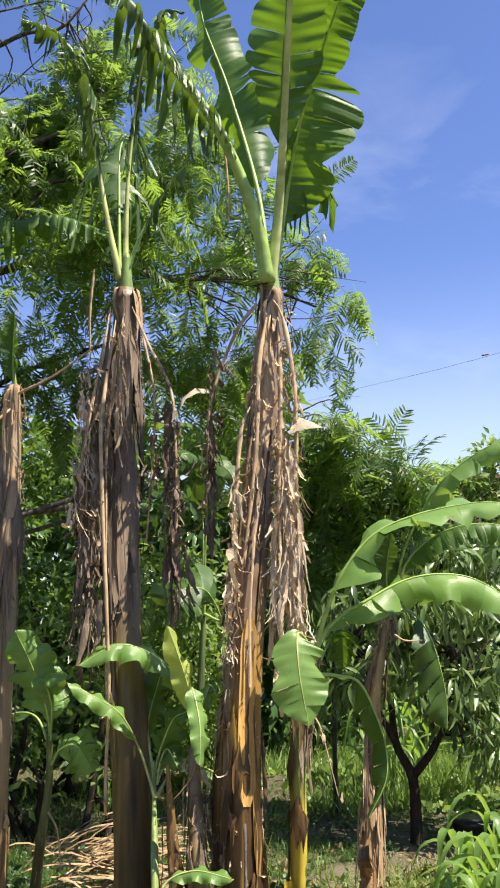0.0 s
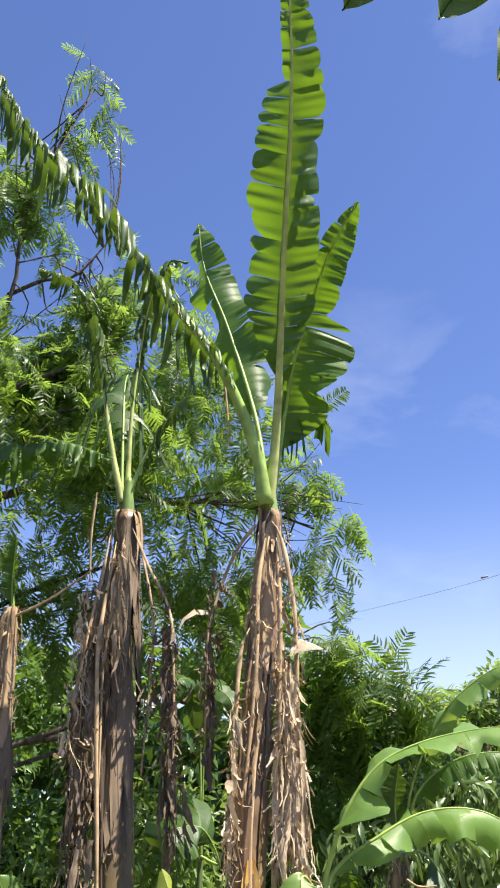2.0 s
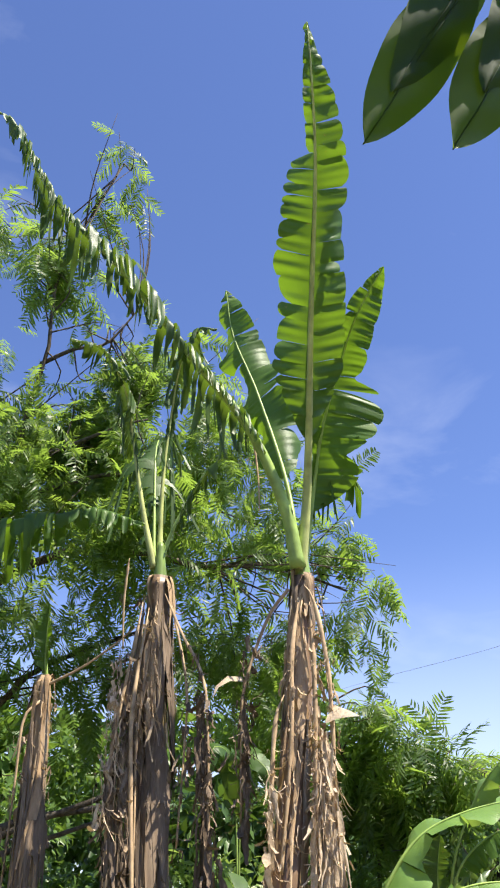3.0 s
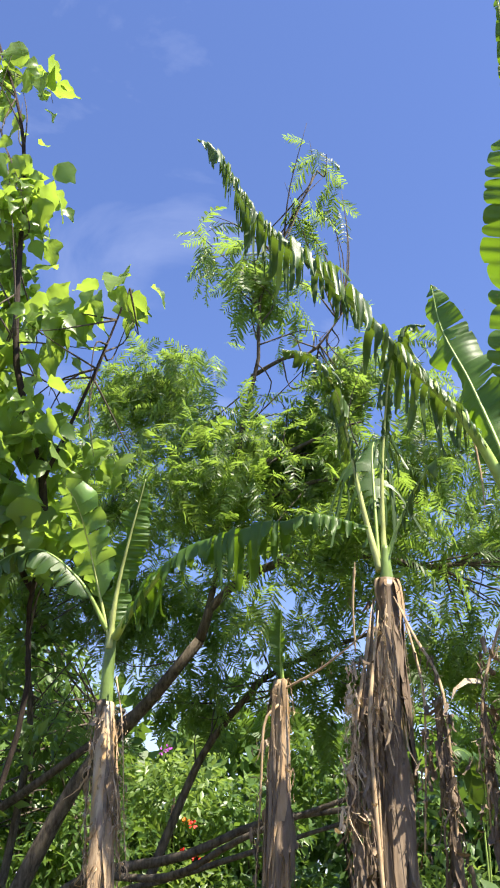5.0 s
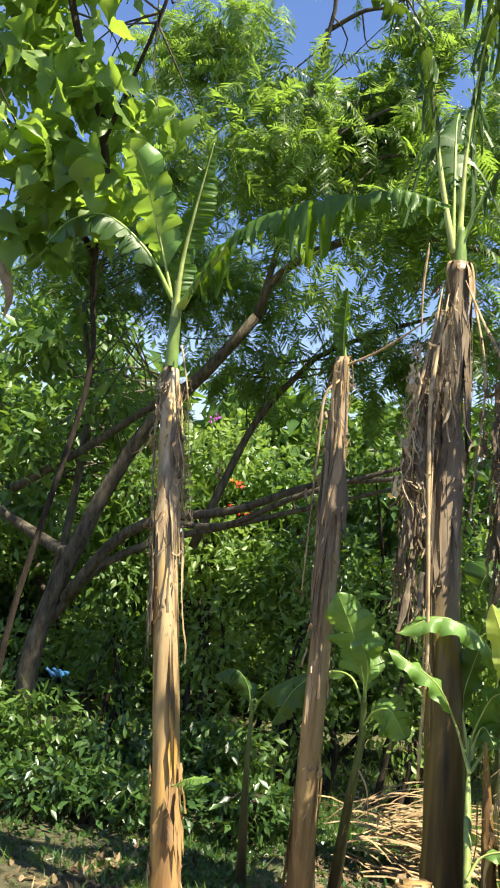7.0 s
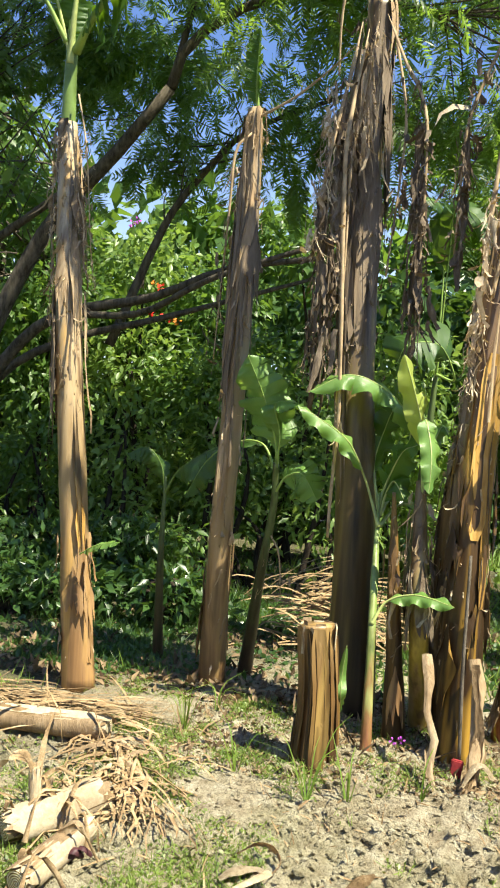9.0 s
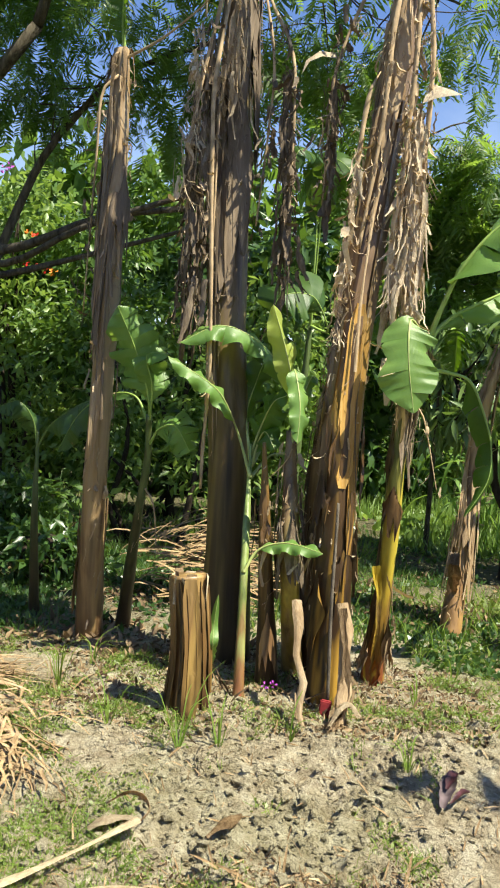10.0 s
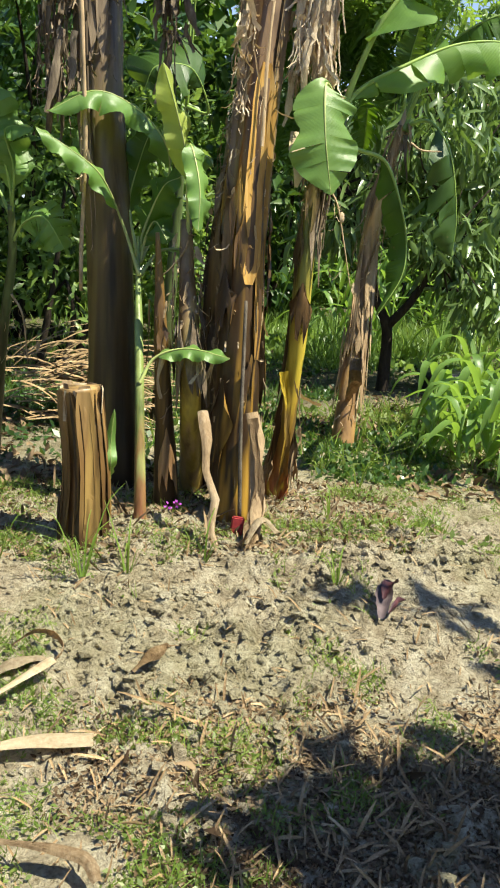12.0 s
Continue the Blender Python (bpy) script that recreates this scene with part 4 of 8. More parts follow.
tassel(plant, (-0.05, 3.9, 2.1), (-0.08, 3.82, 1.35), 0.018, 20, 60, 673, PALE_TATTER)
tassel(plant, (0.16, 3.97, 2.70), (0.16, 3.94, 2.19), 0.02, 24, 40, 671)
tassel(plant, (-0.16, 4.10, 2.43), (-0.17, 4.10, 1.90), 0.02, 34, 40, 672, DRY_GREY)
hanging_leaf(plant, [(0.06, 4.05, 2.89), (-0.04, 4.10, 2.77), (-0.15, 4.10, 2.48), (-0.17, 4.10, 2.27), (-0.18, 4.10, 1.91)], 110, 0.11, 41, DRY_GREY, 0.014)
banana_leaf(plant, [(0.12, 4.10, 2.96), (0.175, 4.00, 3.40), (0.222, 3.60, 4.07), (0.265, 3.20, 4.61), (0.262, 2.95, 4.96), (0.252, 2.85, 5.19)], 0.155, 0.26, (0.05, 1, 0.4), 0.07, -0.1, -0.15, 0, 5, LEAF, 0.046, ((0, 1.0), (0.12, 1.05), (0.4, 1.05), (0.55, 1.15), (0.7, 0.95), (0.9, 0.75), (1, 0.6)), ((0, 1.0), (0.12, 1.2), (0.4, 1.25), (0.52, 1.05), (0.66, 1.05), (0.68, 0.35), (0.9, 0.45), (0.97, 0.4), (1, 1.8)), "tall upright leaf with pleated, torn edges", MIDRIB_PALE, 20, 0.4, 0.15, 0.0055)
banana_leaf(plant, [(0.14, 4.15, 3.00), (0.20, 4.15, 3.38), (0.27, 4.05, 3.73), (0.37, 3.90, 4.00), (0.45, 3.75, 4.17), (0.59, 3.60, 4.36)], 0.22, 0.2, (-0.25, 1, 0.1), 0.16, 0.1, 0.2, 0.12, 6, LEAF, 0.028, ((0, 0.9), (0.16, 1.15), (0.22, 0.7), (0.28, 1.2), (0.48, 1.3), (0.53, 0.5), (0.62, 0.6), (1, 0.6)), ((0, 0.2), (0.3, 0.25), (0.6, 0.3), (1, 0.55)), "upright leaf torn into lobes", None, 9, 0.3, 0.3, 0.004)
draped_leaf(plant, [(0.11, 4.05, 2.99), (0.06, 4.00, 3.28), (-0.10, 3.90, 3.66), (-0.36, 3.75, 3.98), (-0.67, 3.55, 4.35), (-1.00, 3.40, 4.70), (-1.20, 3.30, 5.10), (-1.31, 3.30, 5.23)], 0.36, 0.2, 7, LEAF_SHADED, 0.056, "long arching leaf torn into hanging strips", MIDRIB, 110, 0.6, (0.95, 0.7), 0.9)
banana_leaf(plant, [(0.12, 4.15, 3.00), (0.08, 4.30, 3.54), (-0.06, 4.45, 4.19), (-0.19, 4.50, 4.62), (-0.23, 4.50, 4.96)], 0.17, 0.3, (0.4, 0.8, 0.3), 0.06, -0.35, -0.2, 0, 8, LEAF, 0.03, 1.0, 1.1, "", MIDRIB, 10, 0.4, 0.12, 0.003)
draped_leaf(plant, [(0.14, 4.15, 3.00), (0.20, 4.20, 3.34), (0.30, 4.25, 3.60), (0.39, 4.30, 3.63), (0.47, 4.30, 3.47)], 0.34, 0.35, 9, LEAF, 0.024, "", None, 20, 0.35, (0.4, 0.3), 0.8)
hanging_leaf(plant, [(-0.08, 4.00, 3.65), (-0.07, 4.00, 3.56), (-0.06, 4.00, 3.41), (-0.06, 4.00, 3.26)], 4, 0.05, 43, None, 0.01)

for k, (line, w) in enumerate([([(0.20, 3.95, 2.31), (0.24, 3.92, 2.305), (0.28, 3.89, 2.295), (0.32, 3.86, 2.28)], (0.05, 0.032, 0.014, 0.001)), ([(-0.16, 4.10, 2.50), (-0.22, 4.08, 2.50), (-0.27, 4.05, 2.46), (-0.29, 4.05, 2.41)], (0.016, 0.015, 0.01, 0.002)), ([(0.11, 3.90, 1.30), (0.12, 3.86, 1.24), (0.13, 3.84, 1.18), (0.12, 3.84, 1.12)], (0.015, 0.03, 0.026, 0.006))]):
    bm = bmesh.new()
    add_ribbon(bm, [Vector(p) for p in line], w, Vector((0.1, 0.6, 1)) if k < 2 else Vector((1, 0.3, 0)), 0.06, 5, rng(650 + k), 0.12)
    part("dry_leaf_tip", bm, PALE_TATTER, plant, "pale dry leaf tip standing off the stem")
collar(plant, (0.13, 4.1, 2.96), 0.055, 601)
for k, (f, ln, a, half) in enumerate(((0.992, 0.24, 4.9, 0.75), (0.985, 0.4, 3.9, 0.6), (0.96, 0.8, 4.5, 0.8))):
    wrap_sheath(plant, pts, rad, f, ln, a, half, SMOOTH_TAN, rng(606 + k), 0.4)
for k, (a, z0, z1, w, mt) in enumerate(((4.95, 0.8, 1.5, 0.034, ORANGE_SHEATH), (5.5, 0.55, 1.45, 0.02, ORANGE_SHEATH), (3.9, 0.7, 1.6, 0.026, STEM_BROWN), (5.6, 0.9, 2.3, 0.024, STEM_BROWN), (4.1, 1.5, 2.5, 0.022, STEM_BROWN))):
    bm, pr, line = bmesh.new(), rng(616 + k), []
    for q in range(12):
        z = z0 + (z1 - z0) * q / 11
        n = min(range(len(pts)), key=lambda m: abs(pts[m].z - z))
        line.append(Vector((pts[n].x, pts[n].y, z)) + Vector((math.cos(a), math.sin(a), 0)) * (rad[n] * 1.06 + 0.004))
    add_ribbon(bm, line, [w * (0.45 if q in (0, 11) else 1) * pr.uniform(0.9, 1.08) for q in range(12)], Vector((-math.sin(a), math.cos(a), 0)), 0.3, 6, pr, 0.05)
    part("sheath_panel", bm, mt, plant)
part("leaf_stalk", tube([(0.13, 4.10, 2.84), (0.13, 4.10, 3.00), (0.13, 4.10, 3.14)], 0.046, 0.024, 14), STEM_LIGHT, plant, "pale green leaf bases")

strip = bmesh.new()
add_ribbon(strip, [Vector(q) for q in ((0.01, 3.72, 0.38), (0.03, 3.69, 0.29), (0.03, 3.65, 0.18), (0.04, 3.60, 0.09), (0.03, 3.56, 0.02), (0.03, 3.52, -0.02))], [0.022, 0.026, 0.022, 0.026, 0.02, 0.012], Vector((1, 0.4, 0)), 0.5, 7, rng(904), 0.3)
part("dry_sheath", strip, DRY, plant, "grey peeled sheath hanging to the soil")
for k, (f, ln, a, half) in enumerate(((0.3, 0.28, 3.9, 0.6), (0.2, 0.2, 5.2, 0.45), (0.42, 0.3, 3.4, 0.5), (0.36, 0.22, 4.6, 0.25))):
    wrap_sheath(plant, pts, rad, f, ln, a, half, STEM_MAIN, rng(905 + k), 0.3)

# dead stem close beside it
plant = thing("banana_plant", (-0.17, 3.95, 0.0), "dead shaggy banana stem close beside the tall plant", "banana plant", "banana plants")
body, pts, rad = stem(plant, [(-0.08, 4.14, -0.05), (-0.10, 4.03, 0.31), (-0.10, 4.02, 0.7), (-0.07, 4.04, 1.15), (-0.05, 4.06, 1.4)], [0.078, 0.070, 0.066, 0.06, 0.04], STEM_BROWN, 4)
skirt(plant, pts, rad, 0.3, 0.98, 12, 170, [DRY, DRY_GREY, STEM_BROWN], 14, (0.3, 0.8), 0.5, (0.02, 0.05))
skirt(plant, pts, rad, 0.02, 0.35, 4, 10, [STEM_BROWN], 42, (0.2, 0.4), 0.3)

# slim stem with a flared orange foot
plant = thing("banana_sucker", (-0.28, 3.85, 0.0), "slim brown banana sucker stem with a flared orange foot", "banana plant", "banana suckers")
body, pts, rad = stem(plant, [(-0.27, 3.90, -0.05), (-0.28, 3.88, 0.2), (-0.30, 3.86, 0.5), (-0.33, 3.84, 0.95)], [0.05, 0.032, 0.024, 0.007], STEM_BROWN, 44, 2)
skirt(plant, pts, rad, 0.3, 0.95, 5, 14, [STEM_BROWN, DRY], 45, (0.15, 0.3), 0.5)
wrap_sheath(plant, pts, rad, 0.35, 0.26, 4.9, 0.8, STEM_PALE, rng(46), 0.8)

# shaggy shaded plant
plant = thing("banana_plant", (-0.480, 4.150, 0.000), "banana plant with dark stem under a heavy skirt of dead leaves", "banana plant", "banana plants")
body, pts, rad = stem(plant, [(-0.470, 4.150, -0.050), (-0.520, 4.200, 0.900), (-0.570, 4.250, 1.500), (-0.595, 4.290, 2.265), (-0.577, 4.332, 2.859), (-0.570, 4.330, 3.070)], [0.106, 0.089, 0.085, 0.085, 0.072, 0.051], STEM_DARK, 5)
skirt(plant, pts, rad, 0.45, 0.99, 16, 110, [DRY_GREY, SMOOTH_GREY], 15, (0.4, 1.1), 0.9, (0.025, 0.075), DRY_GREY, 0.5)
for k, (f, ln, a, half) in enumerate(((0.97, 0.8, 5.0, 0.9), (0.84, 1.05, 5.2, 0.95), (0.8, 0.9, 4.3, 0.7), (0.72, 0.7, 4.9, 1.0))):
    wrap_sheath(plant, pts, rad, f, ln, a, half, SMOOTH_GREY, rng(635 + k), 0.5)
dry_stalk(plant, [(-0.597, 4.182, 2.869), (-0.638, 4.068, 2.406), (-0.633, 4.042, 2.124), (-0.616, 4.026, 1.792), (-0.601, 4.020, 1.520), (-0.590, 4.020, 1.200), (-0.600, 4.020, 0.890), (-0.600, 4.020, 0.730)], 0.011, 0.007, 57, 26)
for k, (c, n) in enumerate([
        ([(-0.627, 4.181, 2.899), (-0.653, 4.135, 2.668), (-0.707, 4.089, 2.336), (-0.731, 4.092, 2.084), (-0.730, 4.100, 1.370)], 160),
        ([(-0.557, 4.181, 2.899), (-0.617, 4.109, 2.346), (-0.620, 4.094, 1.983), (-0.610, 4.080, 1.070)], 60),
        ([(-0.529, 4.231, 2.950), (-0.435, 4.184, 2.728), (-0.340, 4.136, 2.527), (-0.315, 4.110, 2.255), (-0.312, 4.098, 1.631)], 190),
        ([(-0.700, 4.180, 3.120), (-0.717, 4.181, 2.899), (-0.713, 4.184, 2.678)], 6),
        ([(-0.498, 4.231, 2.909), (-0.420, 4.187, 2.517), (-0.425, 4.190, 2.245), (-0.457, 4.196, 1.832)], 120)]):
    dry_stalk(plant, c, 0.009, 0.005, 50 + k, n // 3, (0.03, 0.075), DRY_GREY if k != 0 else None)
tassel(plant, (-0.693, 4.135, 2.668), (-0.700, 4.080, 1.400), 0.036, 300, 90, 675, DRY_GREY, (0.12, 0.5))
tassel(plant, (-0.722, 4.105, 2.627), (-0.738, 4.055, 1.903), 0.03, 40, 90, 678, PALE_TATTER)
tassel(plant, (-0.350, 4.137, 2.497), (-0.312, 4.099, 1.581), 0.026, 200, 30, 676, DRY_GREY)
tassel(plant, (-0.567, 4.162, 2.869), (-0.576, 4.109, 2.305), 0.04, 60, 20, 677, None, (0.2, 0.6))
draped_leaf(plant, [(-0.600, 4.330, 3.120), (-0.670, 4.330, 3.460), (-0.730, 4.310, 3.860), (-0.770, 4.230, 4.110), (-0.870, 4.080, 4.270), (-1.010, 3.930, 4.250)], 0.2, 0.36, 21, LEAF_SHADED, 0.032, "drooping leaf torn into dark strips", MIDRIB_PALE, 34, 0.3, (0.3, 0.2), 0.8)
draped_leaf(plant, [(-0.580, 4.360, 3.140), (-0.570, 4.360, 3.620), (-0.530, 4.330, 3.990), (-0.470, 4.230, 4.250), (-0.360, 4.080, 4.370), (-0.250, 3.960, 4.290)], 0.2, 0.34, 22, LEAF_SHADED, 0.026, "drooping leaf torn into dark strips", MIDRIB_PALE, 34, 0.3, (0.3, 0.2), 0.8)
draped_leaf(plant, [(-0.580, 4.340, 3.120), (-0.510, 4.330, 3.320), (-0.410, 4.310, 3.510), (-0.310, 4.280, 3.640), (-0.220, 4.230, 3.690)], 0.16, 0.35, 23, LEAF_SHADED, 0.024, "", None, 20, 0.4, (0.5, 0.3), 0.8)
draped_leaf(plant, [(-0.610, 4.380, 3.130), (-0.630, 4.480, 3.560), (-0.650, 4.630, 3.960), (-0.630, 4.830, 4.130), (-0.610, 5.030, 4.060)], 0.48, 0.3, 24, LEAF_SHADED, 0.02, "", None, 30, 0.3, (0.3, 0.2), 0.8)

collar(plant, (-0.570, 4.330, 3.070), 0.052, 602)
part("leaf_stalk", tube([(-0.569, 4.331, 2.950), (-0.570, 4.330, 3.110), (-0.570, 4.330, 3.250)], 0.046, 0.016, 14), PETIOLE, plant, "pale green leaf bases")

# slim plant with a small new leaf
plant = thing("banana_plant", (-1.150, 4.390, 0.000), "slim old banana stem in grey dead sheaths with one new leaf", "banana plant", "banana plants")
body, pts, rad = stem(plant, [(-1.150, 4.390, -0.050), (-1.128, 4.302, 0.730), (-1.100, 4.281, 1.570), (-1.114, 4.368, 2.373), (-1.120, 4.370, 2.610)], [0.064, 0.051, 0.049, 0.047, 0.034], STEM_GREYTAN, 6)
skirt(plant, pts, rad, 0.4, 0.98, 16, 100, [SMOOTH_GREY, DRY_GREY, SMOOTH_TAN], 16, (0.4, 1.1), 0.6)
skirt(plant, pts, rad, 0.02, 0.4, 3, 20, [STEM_GREYTAN], 17, (0.3, 0.5), 0.3)
banana_leaf(plant, [(-1.103, 4.381, 2.555), (-1.114, 4.348, 2.720), (-1.101, 4.301, 2.948)], 0.06, 0.2, (0.3, 0.9, 0), 0.1, 0.5, 0.3, 0, 25, LEAF, 0.02)
hanging_leaf(plant, [(-1.103, 4.359, 2.564), (-0.919, 4.268, 2.619), (-0.745, 4.153, 2.692), (-0.633, 4.044, 2.738)], 14, 0.06, 61, None, 0.012)
hanging_leaf(plant, [(-1.117, 4.344, 2.491), (-1.182, 4.313, 2.400), (-1.199, 4.322, 2.108), (-1.236, 4.353, 1.460)], 90, 0.09, 62, DRY_GREY, 0.012, 0.03)

collar(plant, (-1.121, 4.374, 2.592), 0.036, 603)

# plant with bright orange-brown stem
plant = thing("banana_plant", (-1.670, 4.060, 0.000), "banana plant with orange-brown peeling stem and fresh green top", "banana plant", "banana plants")
body, pts, rad = stem(plant, [(-1.670, 4.060, -0.050), (-1.724, 4.048, 0.564), (-1.821, 4.070, 1.410), (-1.937, 4.192, 2.256), (-1.970, 4.220, 2.500)], [0.076, 0.062, 0.059, 0.057, 0.042], STEM_PALE, 7)
skirt(plant, pts, rad, 0.5, 0.98, 12, 170, [DRY, DRY, DRY_GREY], 18, (0.3, 0.8), 0.7)
skirt(plant, pts, rad, 0.02, 0.3, 5, 10, [STEM_PALE, STEM_PALE, DRY], 19, (0.2, 0.45), 0.3)
for k, (f, ln, a, half) in enumerate(((0.5, 0.75, 5.5, 0.22), (0.22, 0.25, 5.0, 0.7))):
    wrap_sheath(plant, pts, rad, f, ln, a, half, (STEM_DARK, STEM_PALE)[k], rng(645 + k), 0.3)
wrap_sheath(plant, pts, rad, 0.37, 0.4, 5.5, 0.32, ORANGE_SHEATH, rng(648), 0.2)
part("leaf_stalk", tube([(-1.972, 4.225, 2.444), (-1.974, 4.220, 2.716), (-1.966, 4.204, 2.998)], 0.036, 0.022, 14), PETIOLE, plant, "smooth green leaf stalk")
banana_leaf(plant, [(-1.972, 4.202, 2.801), (-2.044, 4.156, 3.083), (-2.107, 4.093, 3.336), (-2.152, 4.007, 3.515), (-2.218, 3.926, 3.628)], 0.145, 0.26, (-0.35, -0.85, 0.3), 0.1, 0.1, 0.15, 0, 26, LEAF_YOUNG, 0.016, 1, 1, "bright new leaf", MIDRIB_PALE, 10, 0.3, 0.3)
banana_leaf(plant, [(-1.972, 4.205, 2.773), (-1.945, 4.170, 3.045), (-1.877, 4.116, 3.308), (-1.778, 4.046, 3.628)], 0.1, 0.06, (0.2, -0.95, 0.2), 0.08, 0.4, 0.3, 0, 27, LEAF, 0.03, 1, 1, "half-furled new leaf", MIDRIB_PALE, 12, 0.4, 0.2, 0.003)
draped_leaf(plant, [(-1.941, 4.200, 2.829), (-1.788, 4.051, 2.923), (-1.533, 3.933, 3.120), (-1.291, 3.907, 3.186), (-0.990, 3.883, 3.224), (-0.790, 3.853, 3.224), (-0.572, 3.811, 3.139)], 0.29, 0.1, 28, LEAF, 0.034, "level leaf torn into hanging strips", MIDRIB, 60, 0.72, (1.1, 0.8), 0.95)
banana_leaf(plant, [(-1.990, 4.196, 2.867), (-2.123, 4.115, 3.102), (-2.328, 4.049, 3.271), (-2.509, 4.002, 3.242), (-2.623, 3.965, 3.102)], 0.11, 0.2, (0, -0.3, 0.9), 0.3, 0.4, 0.4, 0.3, 29, LEAF_SHADED, 0.022)
banana_leaf(plant, [(-1.654, 3.948, 0.564), (-1.553, 3.893, 0.620), (-1.432, 3.840, 0.648)], 0.03, 0.1, (0, -0.5, 0.8), 0.0, 0.2, 0.1, 0, 30, LEAF_YOUNG, 0.006)

for k, c in enumerate(([(-1.907, 4.179, 2.622), (-1.834, 4.143, 2.359), (-1.776, 4.124, 1.917), (-1.742, 4.122, 1.720)], [(-2.003, 4.201, 2.378), (-2.012, 4.188, 2.086), (-1.943, 4.145, 1.682), (-1.885, 4.135, 1.250)], [(-1.879, 4.159, 2.190), (-1.813, 4.114, 2.021), (-1.798, 4.109, 1.861), (-1.781, 4.117, 1.767)])):
    hanging_leaf(plant, c, (60, 45, 90)[k], 0.06, 660 + k, None, 0.007, 0.018)
collar(plant, (-1.971, 4.223, 2.462), 0.045, 604)

# plant with yellow stem foot and broad low leaves
plant = thing("banana_plant", (0.16, 4.04, 0.0), "banana plant with yellow stem foot, brown sheaths and broad leaves", "banana plant", "banana plants")
body, pts, rad = stem(plant, [(0.15, 4.12, -0.05), (0.18, 4.00, 0.56), (0.19, 3.97, 1.02), (0.25, 3.95, 1.41)], [0.05, 0.031, 0.034, 0.032], STEM_YELLOW, 8)
for k, (f, ln, a, half) in enumerate(((0.58, 0.22, 4.6, 1.2), (0.34, 0.38, 3.8, 0.5), (0.75, 0.3, 4.0, 0.5), (0.55, 0.5, 3.4, 0.4), (0.22, 0.28, 5.4, 0.5))):
    wrap_sheath(plant, pts, rad, f, ln, a, half, STEM_BROWN if k in (0, 1, 4) else STEM_DARK, rng(640 + k), 0.4)
skirt(plant, pts, rad, 0.7, 0.99, 9, 30, [DRY_GREY, DRY_GREY, STEM_DARK], 20, (0.2, 0.4), 0.4)
skirt(plant, pts, rad, 0.02, 0.35, 7, 6, [DRY], 21, (0.25, 0.5), 0.8)
hanging_leaf(plant, [(0.23, 3.92, 1.14), (0.27, 3.90, 1.08), (0.30, 3.90, 0.97), (0.34, 3.90, 0.80)], 14, 0.06, 63, None, 0.006)
banana_leaf(plant, [(0.26, 3.93, 1.28), (0.24, 3.88, 1.39), (0.19, 3.80, 1.44), (0.19, 3.74, 1.29), (0.22, 3.72, 1.10)], 0.118, 0.36, (0.1, -0.95, 0.3), 0.03, 0.1, 0.1, 0, 31, LEAF_YOUNG, 0.012, ((0, 0.8), (0.22, 1.0), (0.36, 0.62), (0.5, 1.0), (0.7, 0.9), (1, 0.6)), ((0, 0.6), (0.3, 0.9), (0.42, 0.66), (0.58, 1.05), (0.8, 0.9), (1, 0.6)), "bright leaf hanging face on", MIDRIB_PALE, 4, 0.06, 0.08)
banana_leaf(plant, [(0.24, 3.95, 1.27), (0.31, 3.94, 1.50), (0.39, 3.92, 1.68), (0.52, 3.91, 1.83), (0.70, 3.88, 1.91), (0.93, 3.84, 1.95), (1.06, 3.82, 1.94), (1.14, 3.80, 1.90)], 0.15, 0.26, (-0.2, -0.35, 0.9), 0.05, 0.15, 0.2, 0, 32, LEAF_YOUNG, 0.022, ((0, 0.6), (0.3, 0.9), (0.7, 1.0), (1, 0.8)), ((0, 1.1), (0.14, 1.15), (0.22, 0.55), (0.5, 0.6), (0.56, 0.95), (0.63, 0.5), (0.68, 0.9), (0.74, 0.5), (0.8, 0.85), (1, 0.6)), "broad arching leaf with folded edge", None, 7, 0.3, 0.16)
banana_leaf(plant, [(0.25, 3.97, 1.25), (0.32, 4.05, 1.44), (0.52, 4.12, 1.57), (0.73, 4.16, 1.66), (0.95, 4.16, 1.66), (1.13, 4.16, 1.56), (1.24, 4.16, 1.43)], 0.135, 0.16, (0.0, -0.35, 0.9), 0.05, 0.42, 0.5, 0, 33, LEAF_YOUNG, 0.018, ((0, 0.5), (0.3, 0.6), (0.6, 1.1), (1, 1)), ((0, 0.5), (0.25, 0.8), (0.6, 1.1), (1, 1)), "", None, 9, 0.3, 0.2)
banana_leaf(plant, [(0.27, 3.97, 1.27), (0.36, 4.00, 1.26), (0.45, 4.02, 1.23), (0.51, 4.02, 1.11), (0.55, 4.02, 0.97), (0.54, 4.00, 0.84), (0.46, 3.98, 0.70)], 0.075, 0.22, (0.3, -0.8, 0.4), 0.03, 0.75, 0.4, 0.1, 34, LEAF, 0.014, ((0, 0.6), (0.4, 0.9), (0.7, 1.2), (1, 1)), 1, "", MIDRIB, 6, 0.2, 0.12, 0.0006)
banana_leaf(plant, [(0.26, 4.00, 1.25), (0.34, 4.10, 1.40), (0.40, 4.20, 1.44), (0.41, 4.25, 1.27)], 0.09, 0.3, (0.2, 0.6, 0.6), 0.2, 0.3, 0.3, 0.2, 35, LEAF, 0.014)

# slim plant further back in pale sheaths
plant = thing("banana_plant", (0.54, 4.83, 0.0), "slim banana plant wrapped in pale dead sheaths", "banana plant", "banana plants")
body, pts, rad = stem(plant, [(0.56, 4.97, -0.05), (0.61, 5.10, 0.47), (0.66, 5.20, 1.03), (0.78, 5.20, 1.55)], [0.056, 0.046, 0.040, 0.016], STEM_PALE, 9)
collar(plant, (0.77, 5.20, 1.48), 0.024, 605, 7, 0.14)
